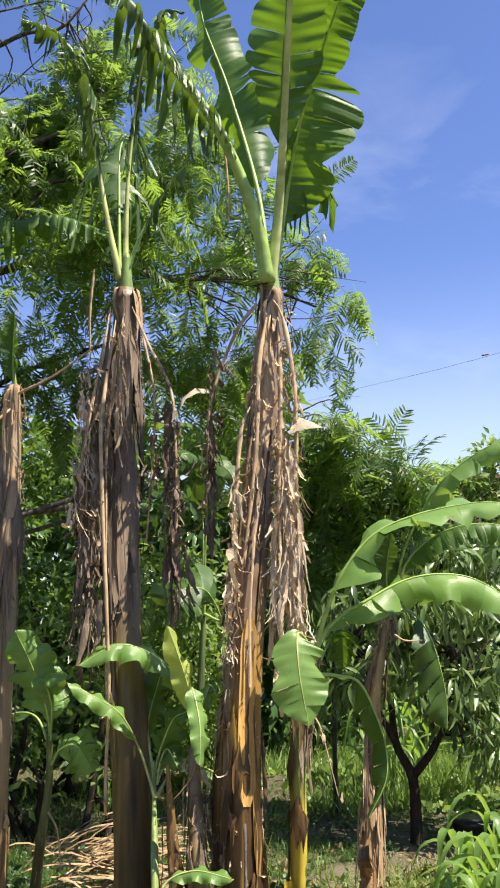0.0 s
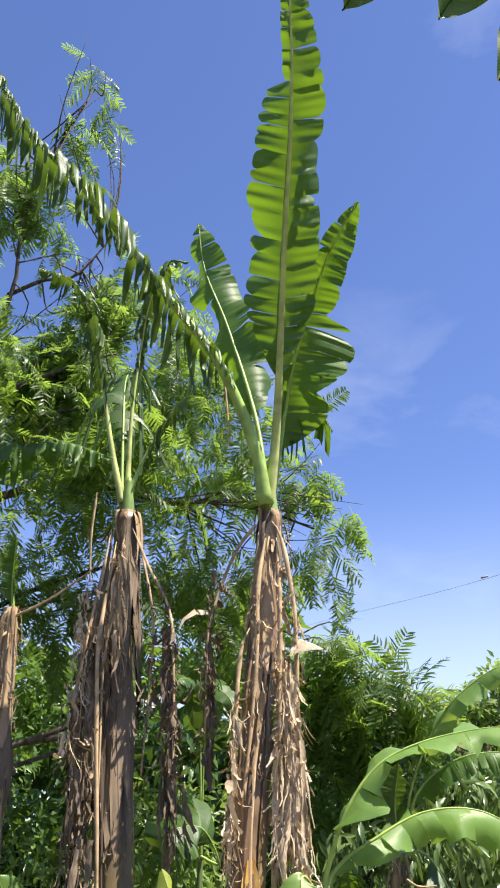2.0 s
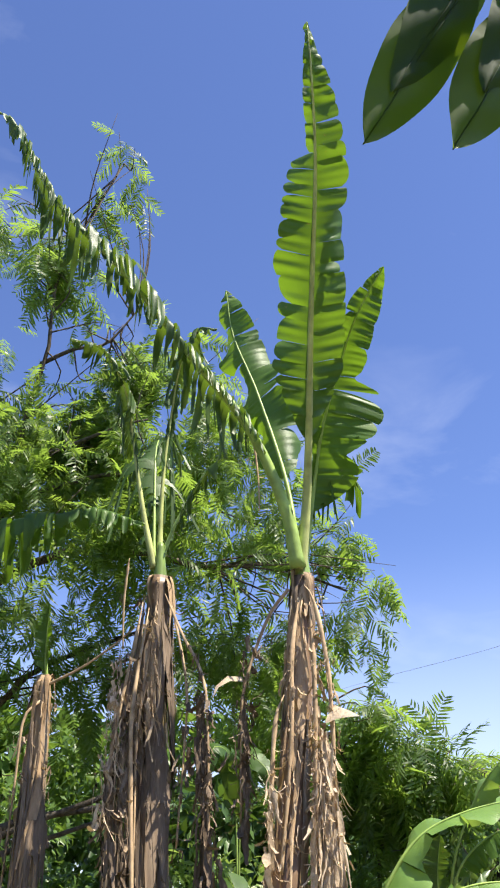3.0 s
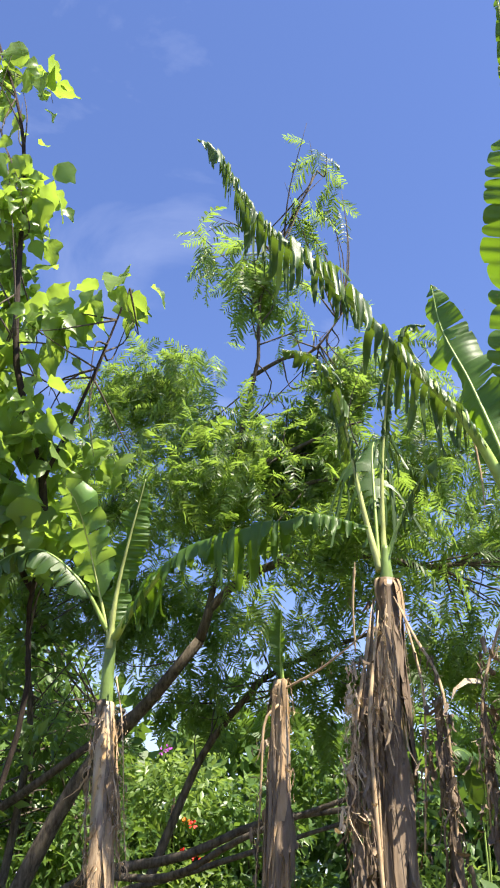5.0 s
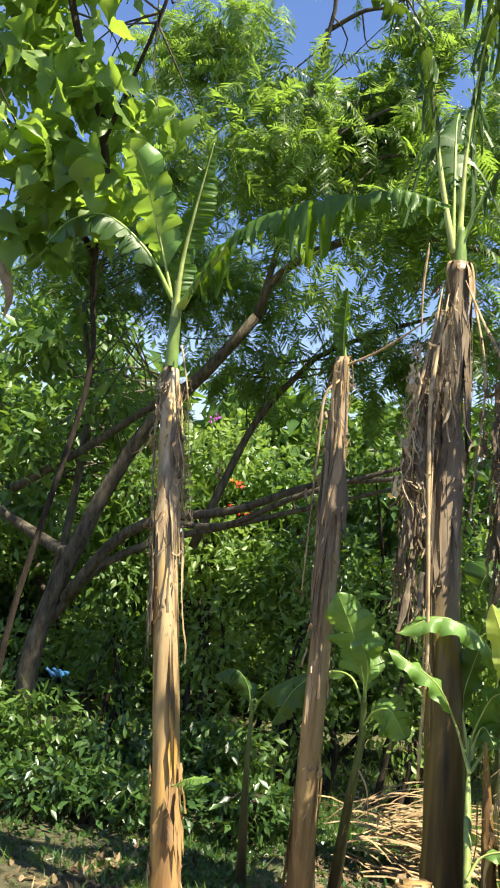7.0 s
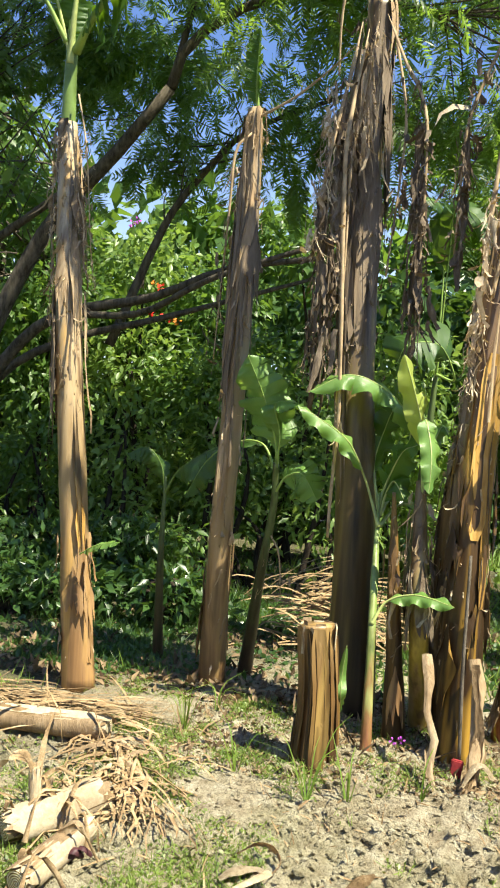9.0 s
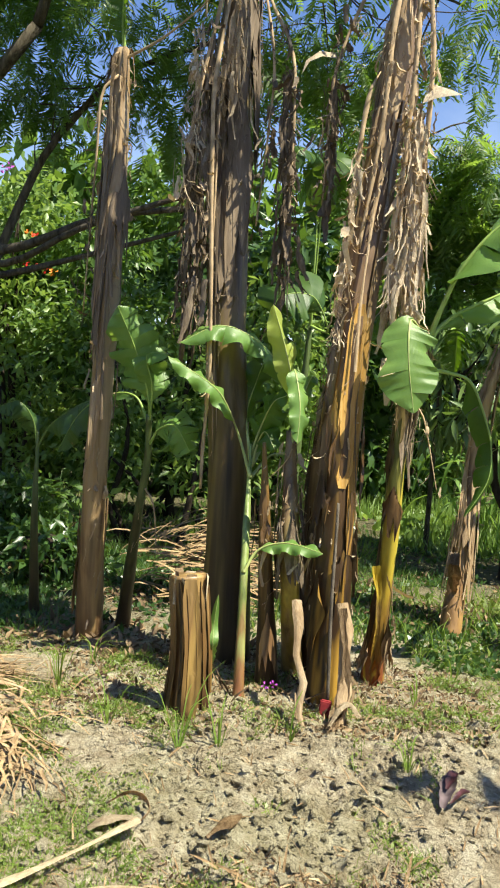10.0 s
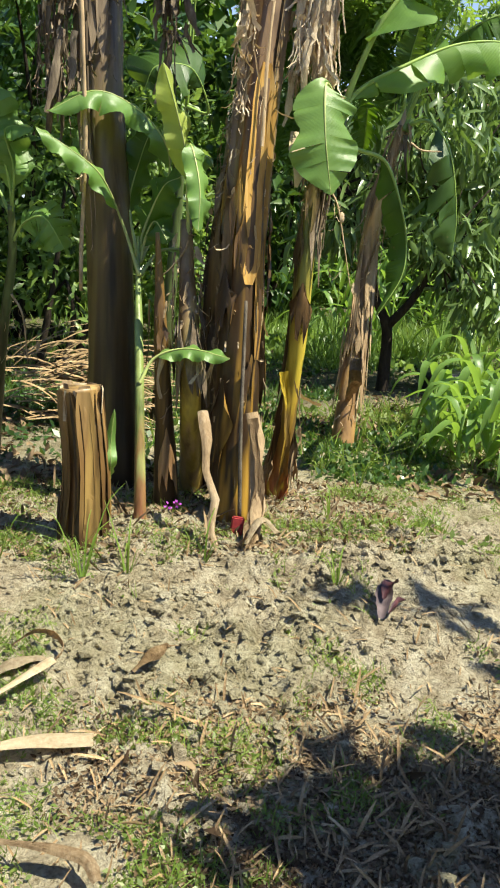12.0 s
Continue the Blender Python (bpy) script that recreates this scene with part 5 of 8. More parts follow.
skirt(plant, pts, rad, 0.05, 0.98, 18, 90, [DRY, SMOOTH_TAN], 22, (0.25, 0.6), 0.6)
banana_leaf(plant, [(0.77, 5.20, 1.48), (0.87, 5.10, 1.77), (1.06, 4.95, 1.92), (1.30, 4.90, 1.94), (1.46, 4.90, 1.84)], 0.12, 0.25, (-0.1, -0.4, 0.9), 0.2, 0.3, 0.3, 0.1, 36, LEAF, 0.02)
banana_leaf(plant, [(0.78, 5.20, 1.48), (0.87, 5.10, 1.49), (0.95, 5.00, 1.35), (1.01, 5.00, 1.08), (1.01, 5.00, 0.89)], 0.13, 0.25, (0.6, -0.4, 0.5), 0.08, 0.4, 0.4, 0.3, 37, LEAF_SHADED, 0.016, 1, 1, "", None, 7, 0.3)
banana_leaf(plant, [(0.77, 5.20, 1.48), (0.76, 5.20, 1.71), (0.79, 5.15, 1.92)], 0.09, 0.3, (0.3, 0.9, 0), 0.1, 0.4, 0.3, 0, 38, LEAF_SHADED, 0.016)
hanging_leaf(plant, [(0.75, 4.95, 1.38), (0.80, 4.93, 1.35), (0.89, 4.93, 1.35)], 3, 0.04, 64, None, 0.01)

banana_leaf(plant, [(0.78, 5.20, 1.52), (0.86, 5.10, 1.85), (1.02, 5.00, 2.15), (1.22, 4.92, 2.32), (1.38, 4.90, 2.38), (1.55, 4.90, 2.34)], 0.1, 0.4, (-0.3, -0.5, 0.8), 0.05, 0.3, 0.3, 0, 39, LEAF_YOUNG, 0.016, 1, 1, "", None, 7, 0.3, 0.2)
part("leaf_stalk", tube([(0.77, 5.20, 1.45), (0.78, 5.20, 1.52), (0.80, 5.18, 1.61)], 0.026, 0.012, 12), PETIOLE, plant, "pale green leaf bases")

# cut stump
plant = thing("banana_stump", (-0.53, 3.56, 0.0), "cut banana stump with brown fibrous sides and a pale rim", "stump")
body, pts, rad = stem(plant, [(-0.53, 3.56, -0.06), (-0.525, 3.57, 0.2), (-0.55, 3.58, 0.47)], [0.082, 0.070, 0.064, 0.064], STEM_STUMP, 10, 3, "stump_body", 0.12)
for k in range(9):
    bm = bmesh.new()
    a = 0.7 * k + 0.2
    o = Vector((math.cos(a), math.sin(a), 0))
    c = pts[-1] + o * (0.066 - 0.012 * (k % 3))
    add_ribbon(bm, [c + Vector((0, 0, -0.1)), c + Vector((0, 0, -0.03)), c + Vector((0, 0, 0.006 + 0.008 * math.sin(3 * k))) + o * 0.004], [0.024, 0.024, 0.018], Vector((-o.y, o.x, 0)), 0.25, 3)
    part("frayed_sheath", bm, DRY if k % 2 else SHEATH, plant)
sr = rng(24)
for k in range(9):
    a = 2.9 + 0.42 * k + sr.uniform(-0.08, 0.08)
    o = Vector((math.cos(a), math.sin(a), 0))
    lo, hi = sr.choice((0.0, 0.02, 0.12, 0.2)), sr.choice((0.94, 0.99, 1.0))
    line = []
    for q in range(9):
        f = (lo + (hi - lo) * q / 8) * (len(pts) - 1)
        n = min(int(f), len(pts) - 2)
        line.append(pts[n].lerp(pts[n + 1], f - n) + o * (rad[n] * 1.04 + 0.002 * (k % 3)) + Vector((sr.gauss(0, 0.0006), sr.gauss(0, 0.0006), 0)))
    bm = bmesh.new()
    w = sr.uniform(0.016, 0.032)
    add_ribbon(bm, line, [w * sr.uniform(0.92, 1.08) * (0.7 if q in (0, 8) else 1) for q in range(9)], Vector((-o.y, o.x, 0)), 0.2, 4, sr, 0.04)
    part("sheath_panel", bm, STEM_STUMP if k % 4 else STEM_BROWN, plant)
bm = bmesh.new()
add_ribbon(bm, [pts[-1] + Vector((0.068, -0.02, d)) for d in (-0.2, -0.12, -0.05, 0.0, 0.012)], (0.006, 0.013, 0.02, 0.026, 0.016), Vector((0.3, -1, 0)), 0.3, 4, rng(3), 0.3)
part("frayed_sheath", bm, SHEATH, plant, "bright torn edge of the cut")

# young sucker with arching leaves
plant = thing("banana_sucker", (-0.340, 3.550, 0.000), "young banana sucker with green stem, red foot and arching leaves", "banana plant", "banana suckers")
stem(plant, [(-0.350, 3.640, -0.040), (-0.369, 3.754, 0.386), (-0.396, 3.971, 0.753), (-0.405, 4.061, 0.927)], [0.023, 0.0155, 0.0145, 0.004], STEM_GREEN, 24, 2, "pseudostem", 0.05)
for k, (c, hw, st, face, tr, mt) in enumerate([
        ([(-0.393, 3.982, 0.796), (-0.460, 4.025, 0.972), (-0.530, 3.967, 1.123), (-0.634, 3.921, 1.204), (-0.738, 3.897, 1.262)], 0.055, 0.38, (0.3, -0.5, 0.8), 0.1, LEAF_YOUNG),
        ([(-0.395, 4.039, 0.839), (-0.332, 4.222, 1.018), (-0.309, 4.176, 1.215), (-0.402, 4.106, 1.343), (-0.553, 4.037, 1.401), (-0.715, 3.990, 1.320)], 0.075, 0.42, (0.1, -0.5, 0.85), 0.1, LEAF_YOUNG),
        ([(-0.408, 4.050, 0.861), (-0.379, 4.060, 0.972), (-0.321, 3.990, 1.099), (-0.263, 3.944, 1.134)], 0.075, 0.25, (-0.2, -0.8, 0.5), 0.1, LEAF),
        ([(-0.373, 3.771, 0.452), (-0.324, 3.789, 0.539), (-0.216, 3.767, 0.579), (-0.074, 3.723, 0.559)], 0.042, 0.3, (0, -0.5, 0.85), 0.02, LEAF_YOUNG),
        ([(-0.393, 4.016, 0.796), (-0.317, 4.130, 0.883), (-0.168, 4.164, 0.861), (-0.076, 4.112, 0.764), (-0.064, 4.060, 0.670)], 0.04, 0.3, (0.2, -0.4, 0.8), 0.05, LEAF_YOUNG),
        ([(-0.408, 4.073, 0.861), (-0.448, 4.199, 1.041), (-0.414, 4.245, 1.204), (-0.379, 4.269, 1.308)], 0.07, 0.35, (0.2, 0.8, 0.3), 0.1, LEAF_SHADED),
        ([(-0.395, 4.039, 0.839), (-0.377, 4.038, 0.927), (-0.344, 3.990, 0.983), (-0.296, 3.940, 0.916)], 0.06, 0.2, (-0.2, -0.6, 0.7), 0.1, LEAF)]):
    banana_leaf(plant, c, hw, st, face, 0.02, 0.25, 0.3, 0, 70 + k, mt, 0.012, 1, 1, "", MIDRIB_PALE, 3, 0.35, 0.06)

# small green shoot beside the stump
plant = thing("banana_sucker", (-0.49, 3.95, 0.00), "small upright green shoot beside the cut stump", "banana plant", "banana suckers")
banana_leaf(plant, [(-0.50, 4.02, -0.03), (-0.45, 3.60, 0.19), (-0.45, 3.60, 0.29), (-0.44, 3.60, 0.40)], 0.022, 0.3, (0.3, -0.9, 0.2), 0.0, 0.3, 0.1, 0, 79, LEAF_YOUNG, 0.006, 1, 1, "", MIDRIB_PALE, 3, 0.2, 0.0)

# sucker with an upright half-open leaf
plant = thing("banana_sucker", (-0.180, 3.900, 0.000), "young banana sucker with brown wraps and an upright half-open leaf", "banana plant", "banana suckers")
body, pts, rad = stem(plant, [(-0.180, 4.090, -0.040), (-0.200, 3.840, 0.450), (-0.224, 3.914, 0.771), (-0.238, 3.972, 0.993)], [0.046, 0.038, 0.033, 0.02], STEM_WRAPPED, 25, 2)
skirt(plant, pts, rad, 0.5, 0.98, 8, 30, [STEM_DARK, DRY_GREY, DRY_GREY], 26, (0.15, 0.4), 0.5)
for k, (c, hw, st, face, fo) in enumerate([
        ([(-0.227, 3.954, 0.922), (-0.241, 3.912, 1.170), (-0.275, 3.884, 1.318), (-0.330, 3.864, 1.480)], 0.06, 0.35, (0.5, -0.8, 0.1), 0.5),
        ([(-0.227, 3.949, 0.942), (-0.241, 3.912, 1.170), (-0.231, 3.854, 1.233), (-0.198, 3.771, 1.107), (-0.196, 3.726, 0.962)], 0.042, 0.5, (0.3, -0.9, 0.2), 0.15),
        ([(-0.227, 3.954, 0.922), (-0.218, 4.056, 1.076), (-0.178, 4.112, 1.212), (-0.146, 4.104, 1.180)], 0.035, 0.4, (0.3, -0.5, 0.6), 0.3)]):
    banana_leaf(plant, c, hw, st, face, 0.02, fo, 0.2, 0, 80 + k, LEAF_SPEAR if k == 0 else LEAF_YOUNG, 0.012, 1, 1, "", MIDRIB_PALE, 3, 0.3, 0.06)
strip = bmesh.new()
add_ribbon(strip, spline(list(((-0.160, 3.660, 0.390), (-0.140, 3.600, 0.300), (-0.140, 3.560, 0.210), (-0.110, 3.520, 0.140), (-0.120, 3.500, 0.050), (-0.100, 3.460, 0.000))), 10), [0.018, 0.018, 0.016, 0.013, 0.011, 0.013, 0.017, 0.014, 0.012, 0.005], Vector((1, 0.3, 0)), 0.6, 7, rng(4), 0.22)
part("dry_sheath", strip, DRY, plant, "pale peeled sheath hanging to the soil")

# sucker in half shade
plant = thing("banana_sucker", (-1.000, 4.480, 0.000), "young banana sucker with dark slim stem and broad leaves", "banana plant", "banana suckers")
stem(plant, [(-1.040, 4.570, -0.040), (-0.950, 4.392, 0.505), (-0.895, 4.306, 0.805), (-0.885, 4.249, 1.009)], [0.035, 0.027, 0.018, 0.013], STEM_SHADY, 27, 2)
for k, (c, hw, st, face, mt) in enumerate([
        ([(-0.889, 4.267, 0.932), (-0.885, 4.221, 1.085), (-0.932, 4.164, 1.275), (-1.008, 4.107, 1.465)], 0.12, 0.25, (-0.2, -0.8, 0.5), LEAF_YOUNG),
        ([(-0.889, 4.267, 0.932), (-0.866, 4.202, 1.132), (-0.885, 4.154, 1.265), (-0.780, 4.107, 1.275)], 0.06, 0.35, (0, -0.5, 0.8), LEAF_YOUNG),
        ([(-0.882, 4.278, 0.883), (-0.831, 4.234, 0.951), (-0.753, 4.192, 0.970), (-0.681, 4.187, 0.864)], 0.1, 0.22, (0.1, -0.8, 0.5), LEAF_YOUNG),
        ([(-0.887, 4.270, 0.961), (-0.961, 4.297, 1.085), (-1.094, 4.344, 1.085), (-1.238, 4.377, 0.990), (-1.357, 4.440, 0.805)], 0.085, 0.25, (0, -0.5, 0.8), LEAF_SHADED)]):
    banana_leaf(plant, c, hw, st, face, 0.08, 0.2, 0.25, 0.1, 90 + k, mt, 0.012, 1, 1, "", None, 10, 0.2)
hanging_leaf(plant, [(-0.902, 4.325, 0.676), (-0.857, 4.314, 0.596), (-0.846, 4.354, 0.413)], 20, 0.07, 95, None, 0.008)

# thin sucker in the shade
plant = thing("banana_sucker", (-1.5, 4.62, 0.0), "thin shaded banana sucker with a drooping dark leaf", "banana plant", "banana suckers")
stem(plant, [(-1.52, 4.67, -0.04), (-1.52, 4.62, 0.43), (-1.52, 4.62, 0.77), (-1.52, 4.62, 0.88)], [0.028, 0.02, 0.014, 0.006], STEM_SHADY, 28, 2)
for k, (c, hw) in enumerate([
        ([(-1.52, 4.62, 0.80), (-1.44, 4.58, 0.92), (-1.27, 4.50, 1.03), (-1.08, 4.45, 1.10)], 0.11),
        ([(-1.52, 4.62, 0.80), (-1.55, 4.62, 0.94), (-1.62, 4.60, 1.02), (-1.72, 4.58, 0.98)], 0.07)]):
    banana_leaf(plant, c, hw, 0.2, (0, -0.4, 0.9), 0.1, 0.35, 0.3, 0.2, 97 + k, LEAF_SHADED, 0.01, 1, 1, "", PETIOLE, 10)

# plant hidden behind the clump
plant = thing("banana_plant", (-0.35, 5.3, 0.0), "half-hidden banana plant behind the clump with broad dark leaves", "banana plant", "banana plants")
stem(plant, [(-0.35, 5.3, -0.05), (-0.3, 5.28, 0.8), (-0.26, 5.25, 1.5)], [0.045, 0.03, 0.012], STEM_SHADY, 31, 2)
for k, (c, hw) in enumerate([
        ([(-0.26, 5.25, 1.5), (-0.16, 5.10, 1.47), (-0.24, 5.00, 1.63), (-0.39, 4.90, 1.62), (-0.44, 4.90, 1.53)], 0.2),
        ([(-0.26, 5.25, 1.5), (-0.23, 5.10, 2.11), (-0.21, 5.00, 2.32), (-0.09, 4.90, 2.24), (-0.08, 4.90, 2.14)], 0.07),
        ([(-0.26, 5.25, 1.5), (-0.26, 5.20, 2.13), (-0.29, 5.10, 2.34), (-0.36, 5.00, 2.36), (-0.38, 5.00, 2.23)], 0.07)]):
    banana_leaf(plant, c, hw, 0.45, (0, -0.7, 0.6), 0.05, 0.1, 0.2, 0, 100 + k, LEAF_SHADED, 0.014, 1, 1, "", None, 10)

# ---- trees ----
tree = thing("feathery_tree", (-3.14, 5.74, -0.10), "spreading tree with feathery leaves and bare leaning limbs", "tree")
trunk_limbs = [
    ([(-3.41, 5.75, -0.10), (-3.54, 5.80, 0.71), (-3.30, 5.85, 1.58), (-2.89, 5.89, 2.42), (-2.46, 5.81, 2.81), (-2.04, 5.73, 3.24)], 0.08, 0.038),
    ([(-2.04, 5.73, 3.24), (-1.97, 5.75, 3.59), (-1.84, 5.69, 4.12), (-1.75, 5.63, 4.79), (-1.59, 5.48, 5.28), (-1.54, 5.43, 5.94), (-1.11, 5.48, 7.08)], 0.024, 0.006),
    ([(-3.33, 5.83, 1.21), (-2.99, 5.75, 1.60), (-2.63, 5.66, 1.80), (-2.01, 5.55, 1.90), (-1.51, 5.46, 2.07), (-0.96, 5.44, 2.14)], 0.045, 0.016),
    ([(-3.43, 5.82, 1.05), (-3.15, 5.92, 1.44), (-2.74, 6.01, 1.67), (-2.14, 6.19, 1.86), (-1.11, 6.17, 2.15)], 0.036, 0.012),
]
limbs(tree, trunk_limbs, BARK)
low_limbs = [
    ([(-3.48, 5.81, 0.87), (-3.62, 6.11, 1.18), (-3.57, 6.24, 1.96), (-3.57, 6.30, 2.85), (-3.73, 6.35, 3.52), (-3.64, 6.38, 4.13)], 0.04, 0.014),
    ([(-3.33, 5.85, 1.51), (-4.13, 6.07, 1.84), (-4.95, 6.13, 2.34)], 0.05, 0.02),
    ([(-4.02, 6.08, 1.99), (-3.43, 6.08, 2.33), (-2.81, 5.99, 2.69), (-2.46, 5.81, 2.83)], 0.035, 0.024),
    ([(-2.54, 6.19, 1.65), (-2.27, 6.22, 2.34), (-2.12, 6.23, 2.64), (-1.88, 6.24, 2.93), (-1.61, 6.16, 3.12), (-0.90, 6.05, 3.32)], 0.035, 0.012),
    ([(-2.04, 5.73, 3.24), (-1.91, 5.74, 3.55), (-1.37, 5.65, 3.75), (-0.83, 5.53, 3.67), (-0.47, 5.51, 3.55), (-0.05, 6.30, 3.85), (0.51, 6.30, 3.62)], 0.035, 0.008),
]
limbs(tree, low_limbs, BARK)
upper_limbs = [
    ([(-1.84, 5.69, 4.14), (-1.54, 5.59, 4.18), (-1.07, 5.58, 4.27), (-0.57, 5.45, 4.01)], 0.022, 0.006),
    ([(-1.69, 5.61, 4.42), (-1.37, 5.51, 4.48), (-1.01, 5.41, 4.56), (-0.83, 5.41, 4.60)], 0.02, 0.006),
    ([(-1.66, 5.57, 5.20), (-1.39, 5.47, 5.25), (-1.16, 5.46, 5.28), (-0.93, 5.48, 5.60)], 0.018, 0.005),
    ([(-2.63, 5.66, 1.80), (-2.05, 5.46, 1.79), (-1.50, 5.27, 2.00), (-0.58, 5.26, 2.29)], 0.025, 0.012),
]
limbs(tree, upper_limbs, BARK)
high_masses = [((-1.34, 5.70, 5.35), (0.4, 0.4, 0.4), 170), ((-0.95, 5.80, 5.22), (0.4, 0.4, 0.35), 150), ((-1.48, 5.90, 4.65), (0.4, 0.4, 0.4), 120), ((-1.66, 5.99, 4.84), (2.1, 0.7, 1.15), 1500), ((-0.82, 5.75, 4.25), (1.5, 0.7, 1.25), 1150), ((-1.06, 6.23, 3.13), (1.7, 0.6, 0.55), 260), ((-3.78, 6.48, 4.17), (1.1, 0.6, 0.85), 480), ((-0.51, 6.12, 3.17), (1.4, 0.6, 0.5), 210),
               ((-2.83, 6.51, 3.84), (1.0, 0.5, 0.75), 330), ((-3.33, 6.67, 3.12), (0.9, 0.4, 0.5), 95), ((-2.05, 6.52, 3.00), (1.0, 0.5, 0.35), 110), ((-3.02, 6.39, 4.71), (0.9, 0.5, 0.5), 200), ((-2.58, 6.25, 5.59), (0.75, 0.4, 0.42), 120), ((-3.47, 6.45, 5.31), (0.7, 0.4, 0.4), 80),
               ((-2.52, 6.08, 5.67), (0.6, 0.4, 0.38), 95), ((-2.97, 6.09, 5.63), (0.5, 0.4, 0.35), 70), ((-2.02, 6.07, 5.77), (0.45, 0.4, 0.32), 55),
               ((-0.92, 5.09, 3.75), (1.2, 0.45, 0.75), 230), ((-1.82, 5.24, 4.24), (1.0, 0.45, 0.65), 170), ((-2.14, 6.30, 3.63), (0.9, 0.4, 0.4), 120), ((-2.32, 6.27, 3.09), (0.6, 0.4, 0.25), 40)]
side_masses = [((-1.59, 5.44, 6.05), (0.3, 0.5, 0.4), 46), ((-1.11, 5.50, 7.31), (0.1, 0.5, 0.12), 7), ((-0.95, 5.46, 6.86), (0.12, 0.5, 0.08), 6), ((-2.07, 5.58, 6.57), (0.2, 0.5, 0.2), 16), ((0.44, 6.30, 4.05), (0.28, 0.5, 0.3), 40),
               ((0.51, 6.30, 3.41), (0.3, 0.5, 0.2), 30), ((0.68, 6.20, 3.63), (0.2, 0.5, 0.1), 12), ((-0.05, 6.40, 4.15), (0.4, 0.5, 0.35), 50), ((0.02, 6.50, 3.36), (0.4, 0.5, 0.3), 40), ((-1.56, 5.53, 6.06), (0.4, 0.5, 0.4), 50), ((-1.20, 5.46, 6.67), (0.2, 0.5, 0.15), 14)]
crown("crown", high_masses, FINE_FRONDS, (0.18, 0.31), FEATHER, tree, 5, 0.55, 0.25, 0.9, 0.0, "airy crown of twice-feathered leaves", "stuff", -0.22)
crown("crown", side_masses, FINE_FRONDS, (0.2, 0.34), FEATHER, tree, 7, 0.55, 0.25, 0.9, 0.0, "outer sprays of twice-feathered leaves")
small = [(c, q, 3) for c, q, _ in side_masses]
twigs(tree, [ln for ln, _, _ in trunk_limbs + low_limbs + upper_limbs], [(c, q, 1) for c, q, _ in high_masses[:12]], 6, BARK, 7, 0.007)
twigs(tree, [ln for ln, _, _ in trunk_limbs + low_limbs + upper_limbs], small, 16, BARK, 4, 0.008)

# smaller feathery tree behind the tall plant
tree = thing("feathery_tree", (0.6, 7.2, 0.0), "young feathery tree with drooping fine leaves", "tree")
young = [([(0.6, 7.2, -0.1), (0.62, 7.2, 1.0), (0.66, 7.10, 2.24), (0.72, 7.00, 2.93)], 0.02, 0.012),
         ([(0.66, 7.10, 1.97), (0.96, 7.00, 2.40), (1.21, 6.90, 2.60)], 0.02, 0.006),
         ([(0.66, 7.10, 2.15), (0.44, 7.00, 2.58), (0.36, 6.90, 3.01)], 0.02, 0.006)]
limbs(tree, young, BARK)
young_masses = [
    ((0.66, 6.90, 2.92), (0.3, 0.5, 0.2), 18), ((0.91, 6.90, 2.65), (0.4, 0.5, 0.25), 30), ((1.19, 6.80, 2.50), (0.25, 0.5, 0.15), 14), ((0.52, 7.00, 2.45), (0.4, 0.5, 0.3), 34),
    ((0.87, 7.00, 2.31), (0.5, 0.5, 0.3), 36), ((0.47, 7.10, 1.80), (0.5, 0.5, 0.3), 30), ((-0.17, 7.20, 2.90), (0.4, 0.5, 0.3), 24), ((-0.49, 7.20, 3.47), (0.3, 0.5, 0.2), 10)]
crown("crown", [(c, q, int(n * 2.6)) for c, q, n in young_masses], FINE_FRONDS, (0.26, 0.42), FEATHER, tree, 8, 0.6, 0.4, 0.9, 0.0, "drooping feathery leaves")
twigs(tree, [ln for ln, _, _ in young], young_masses, 9, BARK, 3, 0.008)

# tree with heart-shaped leaves
tree = thing("broadleaf_tree", (-2.89, 4.24, -0.10), "leafy tree with large light green heart-shaped leaves", "tree")
heart_limbs = [([(-2.98, 4.45, -0.10), (-2.88, 4.44, 1.10), (-2.60, 4.51, 2.48), (-2.61, 4.45, 3.06), (-2.54, 4.36, 3.30)], 0.02, 0.014),
               ([(-2.54, 4.36, 3.30), (-2.47, 4.18, 3.78), (-2.69, 4.03, 4.54), (-2.96, 4.06, 6.47), (-3.50, 4.16, 7.96)], 0.025, 0.008),
               ([(-2.47, 4.18, 3.78), (-2.15, 4.00, 4.27), (-1.93, 3.93, 4.84)], 0.014, 0.004),
               ([(-2.61, 4.46, 3.21), (-2.86, 4.19, 3.67), (-3.29, 4.03, 4.13)], 0.02, 0.008)]
limbs(tree, heart_limbs, BARK_DARK)
